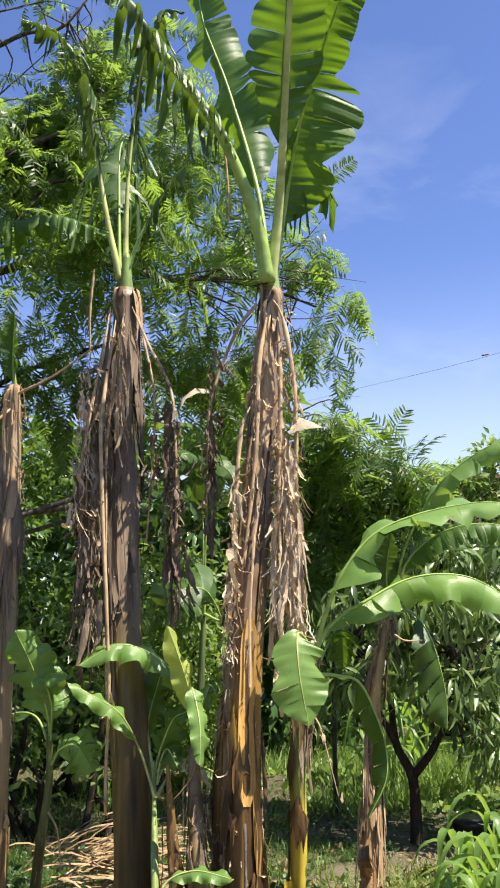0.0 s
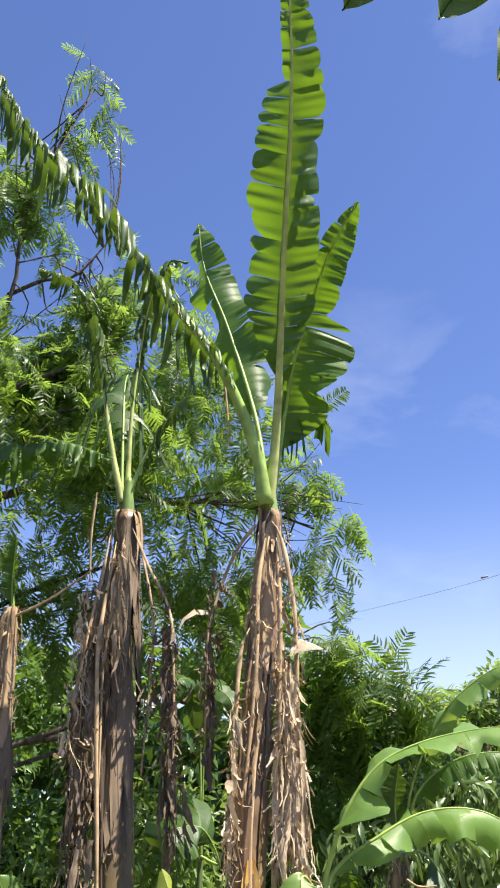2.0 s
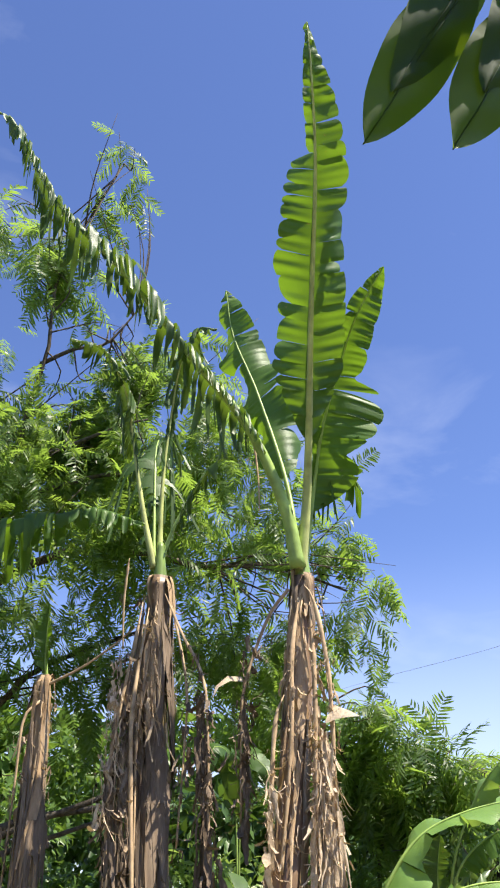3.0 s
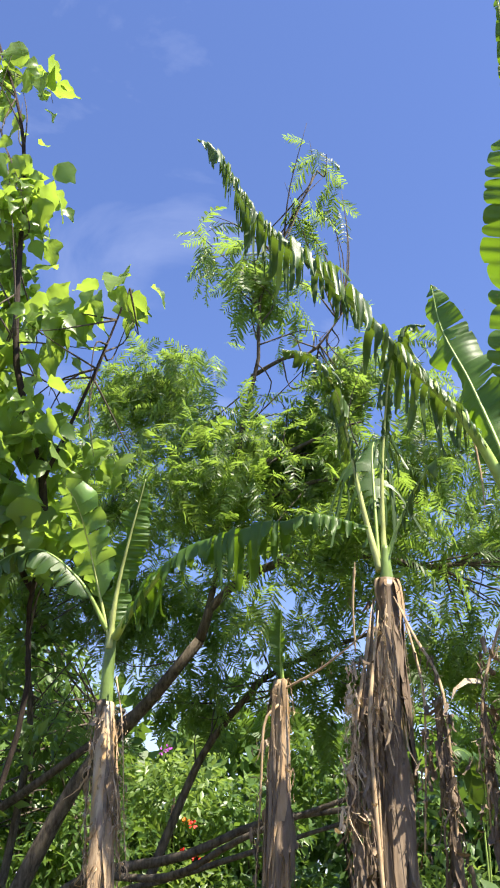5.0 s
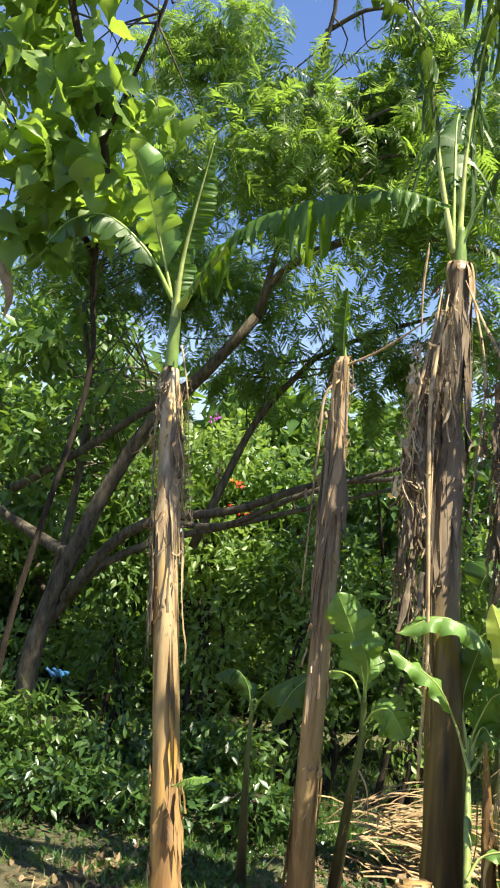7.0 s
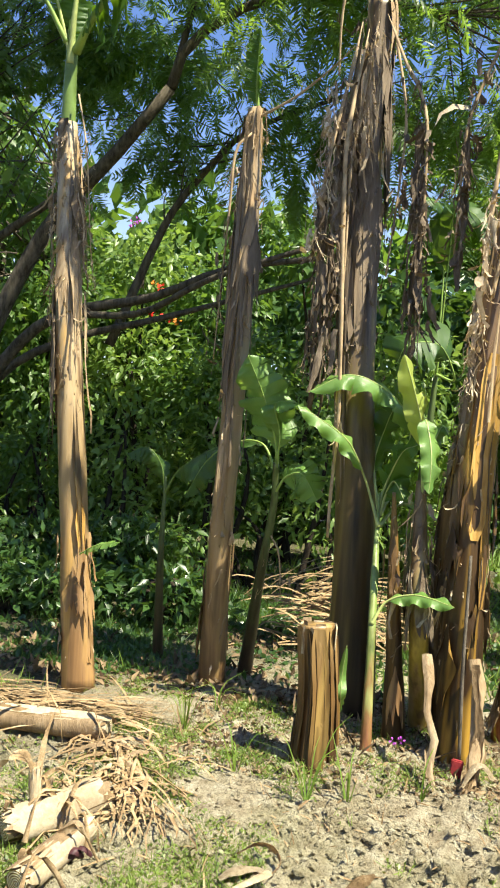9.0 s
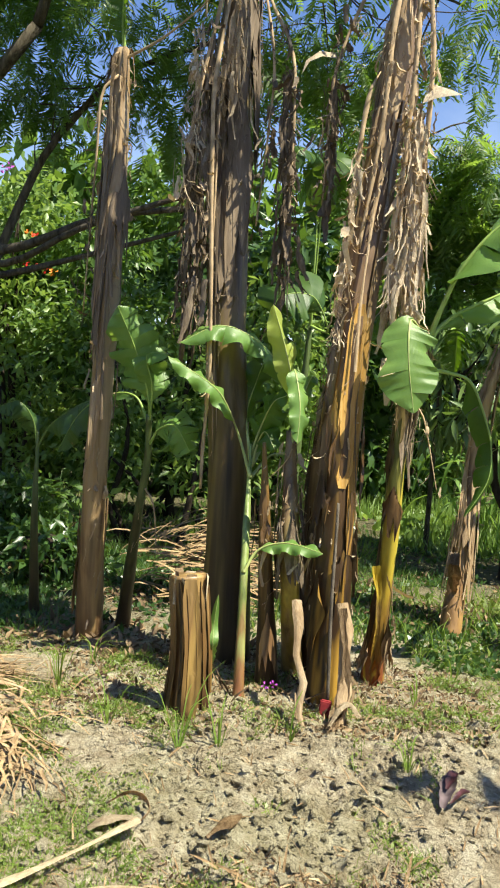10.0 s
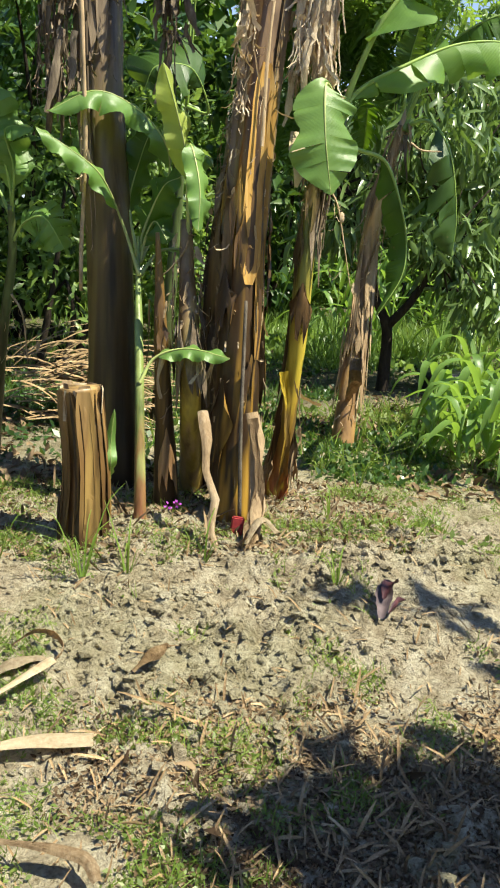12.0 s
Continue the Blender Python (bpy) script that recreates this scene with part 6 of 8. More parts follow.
heart_masses = [((-2.79, 3.90, 6.88), (0.16, 0.3, 0.2), 26), ((-2.75, 3.90, 5.61), (0.25, 0.3, 0.2), 40), ((-3.10, 4.40, 5.39), (0.5, 0.5, 0.4), 125), ((-3.14, 4.45, 4.47), (0.5, 0.5, 0.4), 158), ((-2.66, 4.39, 3.74), (0.35, 0.5, 0.25), 79), ((-3.39, 4.23, 5.75), (0.5, 0.5, 0.3), 105),
    
    ((-2.74, 3.98, 3.63), (0.45, 0.5, 0.3), 135), ((-2.48, 4.00, 4.03), (0.35, 0.5, 0.3), 91), ((-2.93, 4.05, 4.58), (0.4, 0.5, 0.35), 121), ((-2.36, 3.93, 4.65), (0.3, 0.5, 0.3), 69),
    ((-2.04, 3.93, 4.86), (0.22, 0.5, 0.18), 23), ((-2.17, 4.08, 3.87), (0.2, 0.5, 0.2), 27), ((-2.85, 4.02, 5.89), (0.35, 0.5, 0.4), 91), ((-3.31, 4.11, 7.27), (0.3, 0.5, 0.3), 54),
    ((-2.87, 4.17, 3.31), (0.4, 0.5, 0.2), 75), ((-3.52, 4.04, 4.07), (0.6, 0.5, 0.7), 166), ((-2.44, 4.26, 3.43), (0.3, 0.5, 0.12), 36)]
crown("crown", [(c, q, int(n * 0.62)) for c, q, n in heart_masses], HEARTS, (0.09, 0.21), HEART, tree, 10, 0.65, 0.4, 0.25, 0.1, "crown of heart-shaped leaves")
twigs(tree, [ln for ln, _, _ in heart_limbs], heart_masses, 11, BARK, 4, 0.007)
bm = bmesh.new()
add_ribbon(bm, spline([(-3.05, 4.17, 3.19), (-2.98, 4.14, 3.04), (-2.93, 4.15, 2.88), (-2.96, 4.16, 2.76)], 10), [0.008, 0.02, 0.03, 0.034, 0.03, 0.028, 0.024, 0.018, 0.012, 0.004], Vector((1, 0.4, 0)), 0.8, 5, rng(13), 0.25)
part("dead_leaf", bm, TATTER, tree, "brown curled dead leaf hanging from a twig")

# tree beside the camera: its nearest twig hangs into view
tree = thing("glossy_leaf_tree", (3.1, 1.5, -0.1), "tree with dark glossy leaves shading the soil", "tree")
near_limbs = [([(3.1, 1.5, -0.2), (3.05, 1.55, 1.2), (2.8, 1.65, 2.2), (2.3, 1.65, 2.8)], 0.09, 0.03),
              ([(2.95, 1.6, 1.8), (2.2, 1.3, 2.4), (1.3, 1.15, 2.6), (0.80, 1.00, 2.62)], 0.03, 0.006),
              ([(2.8, 1.75, 2.2), (2.4, 2.2, 2.6), (1.8, 2.56, 2.75)], 0.014, 0.004)]
limbs(tree, near_limbs, BARK)
near_masses = [((1.83, 1.62, 2.75), (0.4, 0.35, 0.25), 130), ((2.42, 1.75, 2.9), (0.5, 0.45, 0.3), 130), ((1.63, 2.57, 2.72), (0.08, 0.05, 0.08), 7), ((1.99, 2.45, 2.75), (0.12, 0.06, 0.08), 9), ((2.6, 1.05, 2.8), (0.5, 0.4, 0.3), 90), ((1.83, 1.68, 2.85), (0.5, 0.2, 0.18), 130), ((1.53, 1.56, 2.8), (0.25, 0.2, 0.15), 45)]
crown("crown", [(c, q, int(n * 0.9)) for c, q, n in near_masses], OVAL, (0.15, 0.25), DARKLEAF, tree, 12, 0.6, 0.4, 0.5, 0.1, "crown of glossy leaves")
for k, (a, b, w) in enumerate([((0.108, 0.399, 1.918), (0.054, 0.413, 1.835), 0.0155), ((0.136, 0.405, 1.907), (0.089, 0.416, 1.833), 0.0165), ((0.144, 0.428, 1.868), (0.112, 0.431, 1.818), 0.0105)]):
    glossy_leaf(tree, a, b, w, (0.1, 0.5, 0.85), 200 + k, NEAR_LEAF)
    # extra leaf added sunward, mostly out of sight, to shade the first one
    away = SUN_DIR * 0.016 + (Vector(a) - Vector(b)).normalized() * (0.01 + 0.003 * k)
    glossy_leaf(tree, Vector(a) + away, Vector(b) + away, w * 0.92, (0.0, 0.5, 0.9), 210 + k, NEAR_LEAF)
twigs(tree, [ln for ln, _, _ in near_limbs], near_masses, 13, BARK, 4, 0.008)
part("twig", tube([(0.80, 1.00, 2.62), (0.45, 0.62, 2.28), (0.241, 0.46, 2.06), (0.16, 0.42, 1.95), (0.108, 0.399, 1.918)], 0.006, 0.0012, 6), BARK, tree)
part("twig", tube([(0.241, 0.46, 2.06), (0.19, 0.45, 1.95), (0.144, 0.428, 1.868)], 0.002, 0.001, 6, 8), BARK, tree)

# dark fruit tree
tree = thing("fruit_tree", (1.05, 6.4, 0.0), "low fruit tree with dark forked trunk and drooping glossy leaves", "tree")
fruit_limbs = [([(1.05, 6.4, -0.1), (1.06, 6.40, 0.11), (1.05, 6.40, 0.39), (0.95, 6.40, 0.61), (0.93, 6.40, 0.90)], 0.045, 0.02),
               ([(1.05, 6.40, 0.39), (1.19, 6.35, 0.58), (1.29, 6.30, 0.84), (1.34, 6.30, 1.20)], 0.03, 0.014),
               ([(0.95, 6.40, 0.61), (0.78, 6.40, 0.94), (0.64, 6.40, 1.28)], 0.025, 0.01)]
limbs(tree, fruit_limbs, BARK_DARK)
fruit_masses = [
    ((0.71, 6.60, 1.47), (0.4, 0.5, 0.3), 240), ((1.11, 6.60, 1.46), (0.5, 0.5, 0.35), 340), ((1.51, 6.60, 1.45), (0.5, 0.5, 0.4), 400), ((1.50, 6.40, 0.89), (0.4, 0.5, 0.35), 300),
    ((0.68, 6.50, 1.01), (0.35, 0.5, 0.25), 180), ((1.77, 6.50, 1.07), (0.5, 0.5, 0.5), 300), ((1.39, 6.90, 1.86), (0.5, 0.5, 0.3), 260), ((1.85, 6.90, 1.86), (0.5, 0.5, 0.4), 280)]
fruit_masses += [((1.25, 6.2, 1.0), (0.35, 0.3, 0.3), 200), ((0.85, 6.2, 1.15), (0.3, 0.3, 0.25), 140), ((1.6, 6.15, 0.62), (0.4, 0.3, 0.25), 200), ((1.2, 6.2, 1.55), (0.5, 0.3, 0.3), 220)]
crown("crown", fruit_masses, LANCE, (0.1, 0.17), FRUITLEAF, tree, 14, 0.9, 0.3, 0.5, 0.2, "dense crown of drooping leaves")
twigs(tree, [ln for ln, _, _ in fruit_limbs], fruit_masses, 15, BARK_DARK, 4, 0.01)


def bush(at, masses, template, size, mat, seed, label, hang=0.3, name="bush"):
    b = thing(name, at, label, "bush", "bushes")
    r = rng(seed)
    for _ in range(5):
        e = Vector(masses[r.randrange(len(masses))][0])
        s = Vector(at) + Vector((r.uniform(-0.2, 0.2), r.uniform(-0.2, 0.2), -0.1))
        part("branch", tube([s, s.lerp(e, 0.5) + Vector((r.gauss(0, 0.15), 0, 0.1)), e], 0.03, 0.008, 7, 10), BARK_DARK, b)
    crown("crown", masses, template, size, mat, b, seed, hang, 0.5, 0.7, 0.3)
    return b


r = rng(77)
for k in range(9):
    x, y, h = -8.0 + k * 1.05, 9.6, 2.9
    ms = [((x, y, h * f), (0.85, 0.5, 0.6), 620) for f in (0.15, 0.45, 0.8)]
    bush((x, y, 0.0), ms, OVAL, (0.12, 0.22), DARKLEAF, 360 + k, "tall dark bush in the second row of the hedge")
for k in range(12):
    x = -8.2 + k * 0.82
    y = (8.2 if k < 10 else 11.2) + r.uniform(-0.4, 0.5)
    h = r.uniform(2.7, 3.3) if k < 9 else r.uniform(2.0, 2.5)
    ms = [((x + r.uniform(-0.3, 0.3), y + r.uniform(-0.3, 0.3), h * f), (0.75, 0.6, 0.55), 1150) for f in (0.2, 0.5, 0.8)]
    bush((x, y, 0.0), ms, OVAL, (0.065, 0.12), BUSHLEAF if k % 3 else PALELEAF, 300 + k, "dense green bush at the garden's edge")
# some low dark shrubs are added as shade; pale leaves stand for sunlit ones
for k, (x, y, h) in enumerate([(-2.5, 6.5, 1.4), (-3.3, 6.6, 1.2), (-1.7, 6.6, 1.7), (-2.1, 6.0, 0.5), (-1.0, 6.6, 1.6), (-4.0, 6.4, 1.0), (-2.7, 5.7, 0.45), (-3.3, 5.6, 0.6), (-2.2, 5.9, 0.5), (-3.9, 5.7, 0.7), (-2.9, 5.15, 0.28), (-3.5, 5.0, 0.34), (-2.35, 5.25, 0.26), (-1.75, 5.4, 0.3)]):
    ms = [((x, y, h * f), (0.5, 0.4, h * 0.35), 420) for f in (0.35, 0.75)]
    bush((x, y, 0.0), ms, OVAL, (0.045, 0.095), PALELEAF if k in (0, 2, 4) else BUSHLEAF if k % 2 and k < 10 else DARKLEAF, 320 + k, "low shrub behind the stems, leaf tone set for sun and shade", 0.2, "shrub")
for k, (x, y, h) in enumerate([(1.9, 9.6, 2.5), (2.9, 9.9, 3.0), (4.1, 10.2, 3.2), (5.6, 10.6, 3.4), (1.0, 11.8, 2.6), (0.0, 11.8, 2.5)]):
    ms = [((x + 0.2 * math.sin(3 * f + k), y, h * f), (0.8, 0.6, 0.55), 520) for f in (0.2, 0.55, 0.85)]
    bush((x, y, 0.0), ms, OVAL, (0.08, 0.14), PALELEAF if k % 2 else BUSHLEAF, 340 + k, "leafy bush by the far side of the garden")

# taller small-leaved tree at the far right
tree = thing("small_leaf_tree", (3.0, 9.8, 0.0), "rounded tree with small pale green leaves", "tree")
right_limbs = [([(3.0, 9.8, -0.1), (3.0, 9.8, 1.2), (2.9, 9.7, 2.4), (2.8, 9.7, 3.0)], 0.07, 0.02), ([(3.0, 9.8, 1.0), (3.5, 9.7, 2.0), (3.8, 9.7, 2.8)], 0.04, 0.015)]
limbs(tree, right_limbs, BARK_DARK)
right_masses = [((2.63, 9.70, 3.06), (0.28, 0.5, 0.25), 240), ((2.31, 9.70, 2.76), (0.35, 0.5, 0.3), 300), ((2.68, 9.70, 2.63), (0.5, 0.5, 0.4), 420), ((1.99, 9.70, 2.46), (0.3, 0.5, 0.22), 200),
                ((3.17, 9.70, 2.92), (0.6, 0.5, 0.5), 500), ((2.31, 9.60, 2.14), (0.5, 0.5, 0.3), 360), ((1.65, 9.60, 2.16), (0.4, 0.5, 0.25), 260)]
crown("crown", right_masses, OVAL, (0.07, 0.12), PALELEAF, tree, 18, 0.3, 0.5, 0.6, 0.1, "small-leaved crown")
twigs(tree, [ln for ln, _, _ in right_limbs], right_masses, 19, BARK_DARK, 4, 0.01)

LEAFLET = (np.array(((0, 0, 0), (-0.22, 0.45, 0.08), (0, 1.0, -0.1), (0.22, 0.45, 0.08))), np.array(((0, 1, 2, 3),)))
# far woods close the garden; the unseen rear half is added to block skylight
g = np.random.RandomState(5)
far_masses = []
for k in range(40):
    a = math.pi * (2 * k / 40)
    front = math.sin(a) > -0.1
    left = math.cos(a) < 0.1
    d = 13.0 if front else 8.5
    top = (4.4 if left else 2.9) if front else 5.0
    if front and 0.1 < math.cos(a) < 0.45:
        top = 2.6
    for f in (0.25, 0.7):
        far_masses.append(((d * math.cos(a), d * math.sin(a), top * f), (1.5, 1.0, top * 0.36), 950 if front else 170))
woods = crown("woods", far_masses, LEAFLET, (0.26, 0.5), BUSHLEAF, None, 44, 0.3, 0.5, 0.7, 0.3, "belt of trees and bushes, its unseen rear half added to block skylight")
tagged(woods, category="woods")

# broad dark tree behind the feathery one
tree = thing("shade_tree", (-5.2, 8.8, 0.0), "dense dark green tree with several grey trunks", "tree")
dark_limbs = [([(-5.2, 8.8, -0.1), (-5.1, 8.8, 1.5), (-4.8, 8.7, 3.2), (-4.6, 8.6, 4.6)], 0.1, 0.03),
              ([(-5.15, 8.8, 1.0), (-5.9, 8.6, 2.4), (-6.4, 8.5, 3.8)], 0.07, 0.02),
              ([(-5.1, 8.8, 1.6), (-4.3, 8.6, 2.6), (-3.8, 8.5, 3.4)], 0.05, 0.015)]
limbs(tree, dark_limbs, BARK)
dark_masses = [((-4.6, 8.8, 3.4), (0.8, 0.6, 0.7), 560), ((-5.4, 8.7, 4.0), (0.9, 0.7, 0.8), 700), ((-6.4, 8.6, 3.4), (1.0, 0.7, 0.9), 800),
               ((-5.6, 8.8, 2.8), (1.0, 0.6, 0.6), 600), ((-4.1, 8.7, 2.9), (0.6, 0.5, 0.45), 350), ((-7.4, 8.6, 3.0), (1.0, 0.7, 1.1), 700), ((-6.8, 8.6, 4.6), (1.1, 0.7, 0.8), 600)]
dark_masses += [((-3.96, 6.19, 3.15), (0.4, 0.5, 0.32), 240), ((-3.90, 6.04, 2.35), (0.4, 0.5, 0.3), 240), ((-3.42, 6.15, 2.69), (0.25, 0.5, 0.2), 90), ((-3.66, 6.41, 3.54), (0.3, 0.5, 0.2), 110),
                ((-4.93, 7.67, 3.82), (0.6, 0.5, 0.5), 420), ((-4.31, 7.85, 3.74), (0.5, 0.5, 0.4), 300), ((-4.74, 7.60, 2.83), (0.6, 0.5, 0.4), 380), ((-4.16, 7.88, 2.83), (0.4, 0.5, 0.3), 200),
                ((-4.57, 7.34, 1.91), (0.6, 0.5, 0.4), 360), ((-4.15, 7.73, 1.96), (0.5, 0.5, 0.35), 260), ((-5.85, 7.46, 3.07), (0.8, 0.5, 0.9), 600)]
crown("crown", dark_masses, OVAL, (0.09, 0.16), BUSHLEAF, tree, 16, 0.4, 0.4, 0.6, 0.1, "dense dark crown")
twigs(tree, [ln for ln, _, _ in dark_limbs], dark_masses, 17, BARK, 5, 0.015)

# ---- flowers in the hedge ----
RED = plain_mat("red_petal", (0.65, 0.03, 0.02), 0.5, 0.3, 0.3, 40)
ORANGE = plain_mat("orange_petal", (0.75, 0.22, 0.02), 0.5, 0.3, 0.3, 40)
VIOLET = plain_mat("violet_petal", (0.45, 0.08, 0.5), 0.5, 0.3, 0.3, 40)


def blossom(at, mat, size, seed, label, name="blossom"):
    """A loose head of small petals."""
    r = rng(seed)
    bm = bmesh.new()
    for _ in range(9):
        d = Vector((r.gauss(0, 1), r.gauss(0, 1) - 0.4, r.gauss(0, 1))).normalized()
        s = d.orthogonal().normalized()
        t = d.cross(s)
        c = Vector(at) + d * size * 0.3
        v = [bm.verts.new(c + q) for q in (s * 0.0, d * size * 0.6 + s * size * 0.3, d * size * 0.9 + t * size * 0.1, d * size * 0.6 - s * size * 0.3)]
        bm.faces.new(v)
    me = bpy.data.meshes.new(name)
    bm.to_mesh(me)
    bm.free()
    me.materials.append(mat)
    return tagged(new(name, me), label, "flower", "blossoms in the hedge")


for k, (p, mt, lab) in enumerate([
        ((-2.59, 7.30, 2.23), RED, "small red blossom in the hedge"), ((-2.55, 7.30, 1.99), RED, "small red blossom in the hedge"),
        ((-2.49, 7.30, 1.98), RED, "small red blossom in the hedge"), ((-2.43, 7.30, 1.96), ORANGE, "small orange blossom in the hedge"),
        ((-2.65, 7.30, 2.25), ORANGE, "small orange blossom in the hedge"), ((-3.11, 8.00, 2.94), VIOLET, "violet blossom on the hedge top"),
        ((-3.17, 8.00, 2.91), VIOLET, "violet blossom on the hedge top"), ((-2.66, 7.30, 2.03), RED, "small red blossom in the hedge")]):
    blossom(p, mt, 0.034, 400 + k, lab)


def soil_flower(at, seed):
    return blossom(at, VIOLET, 0.014, seed, "violet blossom fallen at the stems' foot")


soil_flower((-0.26, 3.72, 0.04), 421)
soil_flower((-0.23, 3.74, 0.04), 422)

# ---- loose things on the soil ----
GREYWOOD = bark_mat("grey_wood", (0.08, 0.065, 0.05), (0.2, 0.165, 0.13))
REDPAINT = plain_mat("red_plastic", (0.3, 0.035, 0.04), 0.6, 0.3, 0.2, 60)
hoe = thing("garden_stick", (-0.02, 3.62, 0.0), "grey wooden tool handle leaning on the stems, red grip below", "tool")
part("pole", tube([(-0.02, 3.61, 0.03), (-0.03, 3.66, 0.36), (-0.03, 3.72, 0.64), (-0.03, 3.74, 0.75)], 0.007, 0.006, 9), GREYWOOD, hoe)
bm = bmesh.new()
bmesh.ops.create_cube(bm, size=1.0, matrix=Matrix.Translation((-0.028, 3.595, 0.02)) @ Matrix.Rotation(0.12, 4, "Y") @ Matrix.Diagonal((0.042, 0.018, 0.062, 1)))
bmesh.ops.bevel(bm, geom=bm.edges[:], offset=0.004, segments=2, affect="EDGES")
part("grip", bm, REDPAINT, hoe, "flat red plastic end piece", False)


def cut_face_mat():
    """Cut end of a banana stem: cream rings of rolled sheaths."""
    m, n, l, b = material("cut_stem_rings", 0.7, 0.2)
    pos = n.new("ShaderNodeTexCoord").outputs["UV"]
    rings = n.new("ShaderNodeTexWave")
    rings.wave_type, rings.rings_direction = "RINGS", "Z"
    rings.inputs["Scale"].default_value, rings.inputs["Distortion"].default_value = 1.6, 2.5
    l.new(pos, rings.inputs["Vector"])
    c = ramp_node(n, l, rings.outputs["Fac"], [(0.15, (0.22, 0.14, 0.06)), (0.4, (0.55, 0.45, 0.27)), (0.9, (0.72, 0.64, 0.45))])
    l.new(c.outputs[0], b.inputs["Base Color"])
    bump_to(n, l, b, rings.outputs["Fac"], 0.6, 0.006)
    return m


CUT_FACE = cut_face_mat()


def cut_log(a, b, radius, seed, label):
    """A cut piece of banana stem: a solid core with ringed ends inside loose, torn sheaths."""
    ob = thing("cut_banana_stem", a, label, "log", "cut stem pieces")
    r = rng(seed)
    a, b = Vector(a), Vector(b)
    d = (b - a).normalized()
    u = d.cross(Vector((0, 0, 1))).normalized()
    w = u.cross(d)
    long = (b - a).length
    bm = bmesh.new()
    add_tube(bm, [a.lerp(b, k / 7) for k in range(8)], [radius * (0.86 + 0.03 * math.sin(2 * k + seed)) for k in range(8)], 20, False, lambda t, i: 1 + 0.04 * math.sin(3 * t + i) + 0.02 * math.sin(7 * t))
    part("core", bm, SHEATH, ob)
    for end, way in ((a, -1), (b, 1)):
        bm = bmesh.new()
        uv = bm.loops.layers.uv.new("UVMap")
        hub = bm.verts.new(end + d * way * 0.006)
        ring = [bm.verts.new(end + (u * math.cos(t) + w * math.sin(t)) * radius * 0.87) for t in [6.2832 * k / 20 for k in range(20)]]
        for k in range(20):
            fc = bm.faces.new((hub, ring[k], ring[(k + 1) % 20]))
            for lp, q in zip(fc.loops, (None, k, k + 1)):
                lp[uv].uv = (0.1, -0.05) if q is None else (math.cos(6.2832 * q / 20), math.sin(6.2832 * q / 20))
        part("cut_face", bm, CUT_FACE, ob, "cream ringed cut end")
    for layer in range(4):
        bm = bmesh.new()
        q = radius * (1.06 - 0.05 * layer)
        a0, arc = r.uniform(0, 6.28), r.uniform(2.4, 4.6)
        head = [r.uniform(-0.05, 0.02) for _ in range(15)]
        tail = [r.uniform(-0.05, 0.02) for _ in range(15)]
        rows = []
        for i in range(10):
            f = i / 9
            row = []
            for k in range(15):
                t = a0 + arc * k / 14
                c = a + d * (f * long - head[k] * (1 - f) + tail[k] * f)
                lip = 1 + (0.35 if layer == 0 else 0.12) * max(0.0, k / 14 - 0.7) / 0.3
                rr = q * lip * (1 + 0.05 * math.sin(3 * t + 4 * f + layer)) + r.uniform(0, 0.002)
                row.append(bm.verts.new(c + (u * math.cos(t) + w * math.sin(t)) * rr))
            rows.append(row)
        for p, n in zip(rows, rows[1:]):
            for k in range(14):
                bm.faces.new((p[k], p[k + 1], n[k + 1], n[k]))
        part("sheath", bm, (SHEATH, DRY, SHEATH, STRAW)[layer], ob)
    bm = bmesh.new()
    for k in range(7):
        s = a.lerp(b, r.random()) + Vector((0, 0, radius * 1.05))
        e = s + u * r.uniform(-0.14, 0.14) + d * r.uniform(-0.12, 0.25)
        add_ribbon(bm, spline([s, s.lerp(e, 0.5) + Vector((0, 0, 0.025)), e + Vector((0, 0, -radius * 1.6))], 8), [0.004 + 0.006 * math.sin(0.4 * i + k) ** 2 for i in range(8)], u + d * 0.3, r.uniform(-0.6, 0.6), 3, r, 0.3)
    tagged(part("peeled_strip", bm, STRAW, ob), kind="stuff")
    return ob


def lifted(p, h):
    return (p[0], p[1], float(ground_z(p[0], p[1])) + h)


cut_log(lifted((-1.82, 3.42, -0.05), 0.05), lifted((-1.28, 3.47, -0.05), 0.04), 0.045, 1, "pale cut banana stem lying on the soil")
cut_log(lifted((-1.13, 3.06, -0.10), 0.045), lifted((-1.33, 2.80, -0.10), 0.05), 0.046, 2, "pale cut banana stem piece with a ringed end")
cut_log(lifted((-1.10, 2.88, -0.10), 0.045), lifted((-1.17, 2.59, -0.10), 0.045), 0.042, 3, "short pale cut banana stem piece")
cut_log(lifted((-1.26, 2.87, -0.10), 0.06), lifted((-1.28, 2.89, -0.02), 0.19), 0.017, 4, "short brown stem piece standing among cut stems")


def sheath_piece(ctrl, width, label, seed, cup=0.7, mat=None, side=(0.2, 1, 0.1)):
    """A peeled, curled piece of banana sheath lying on the soil."""
    bm = bmesh.new()
    pts = spline(ctrl, 18)
    add_ribbon(bm, pts, [width * (0.75 + 0.3 * math.sin(0.4 * k + seed)) for k in range(18)], Vector(side), cup, 5, rng(seed), 0.06 if side[1] > 0.5 else 0.3)
    bmesh.ops.solidify(bm, geom=bm.faces[:], thickness=0.004)
    me = bpy.data.meshes.new("peeled_sheath")
    bm.to_mesh(me)
    bm.free()
    me.materials.append(mat or SHEATH)
    return tagged(new("peeled_sheath", me), label, "dry sheath", "peeled sheaths")


def flat(p, h=0.025):
    return Vector(lifted(p, h))


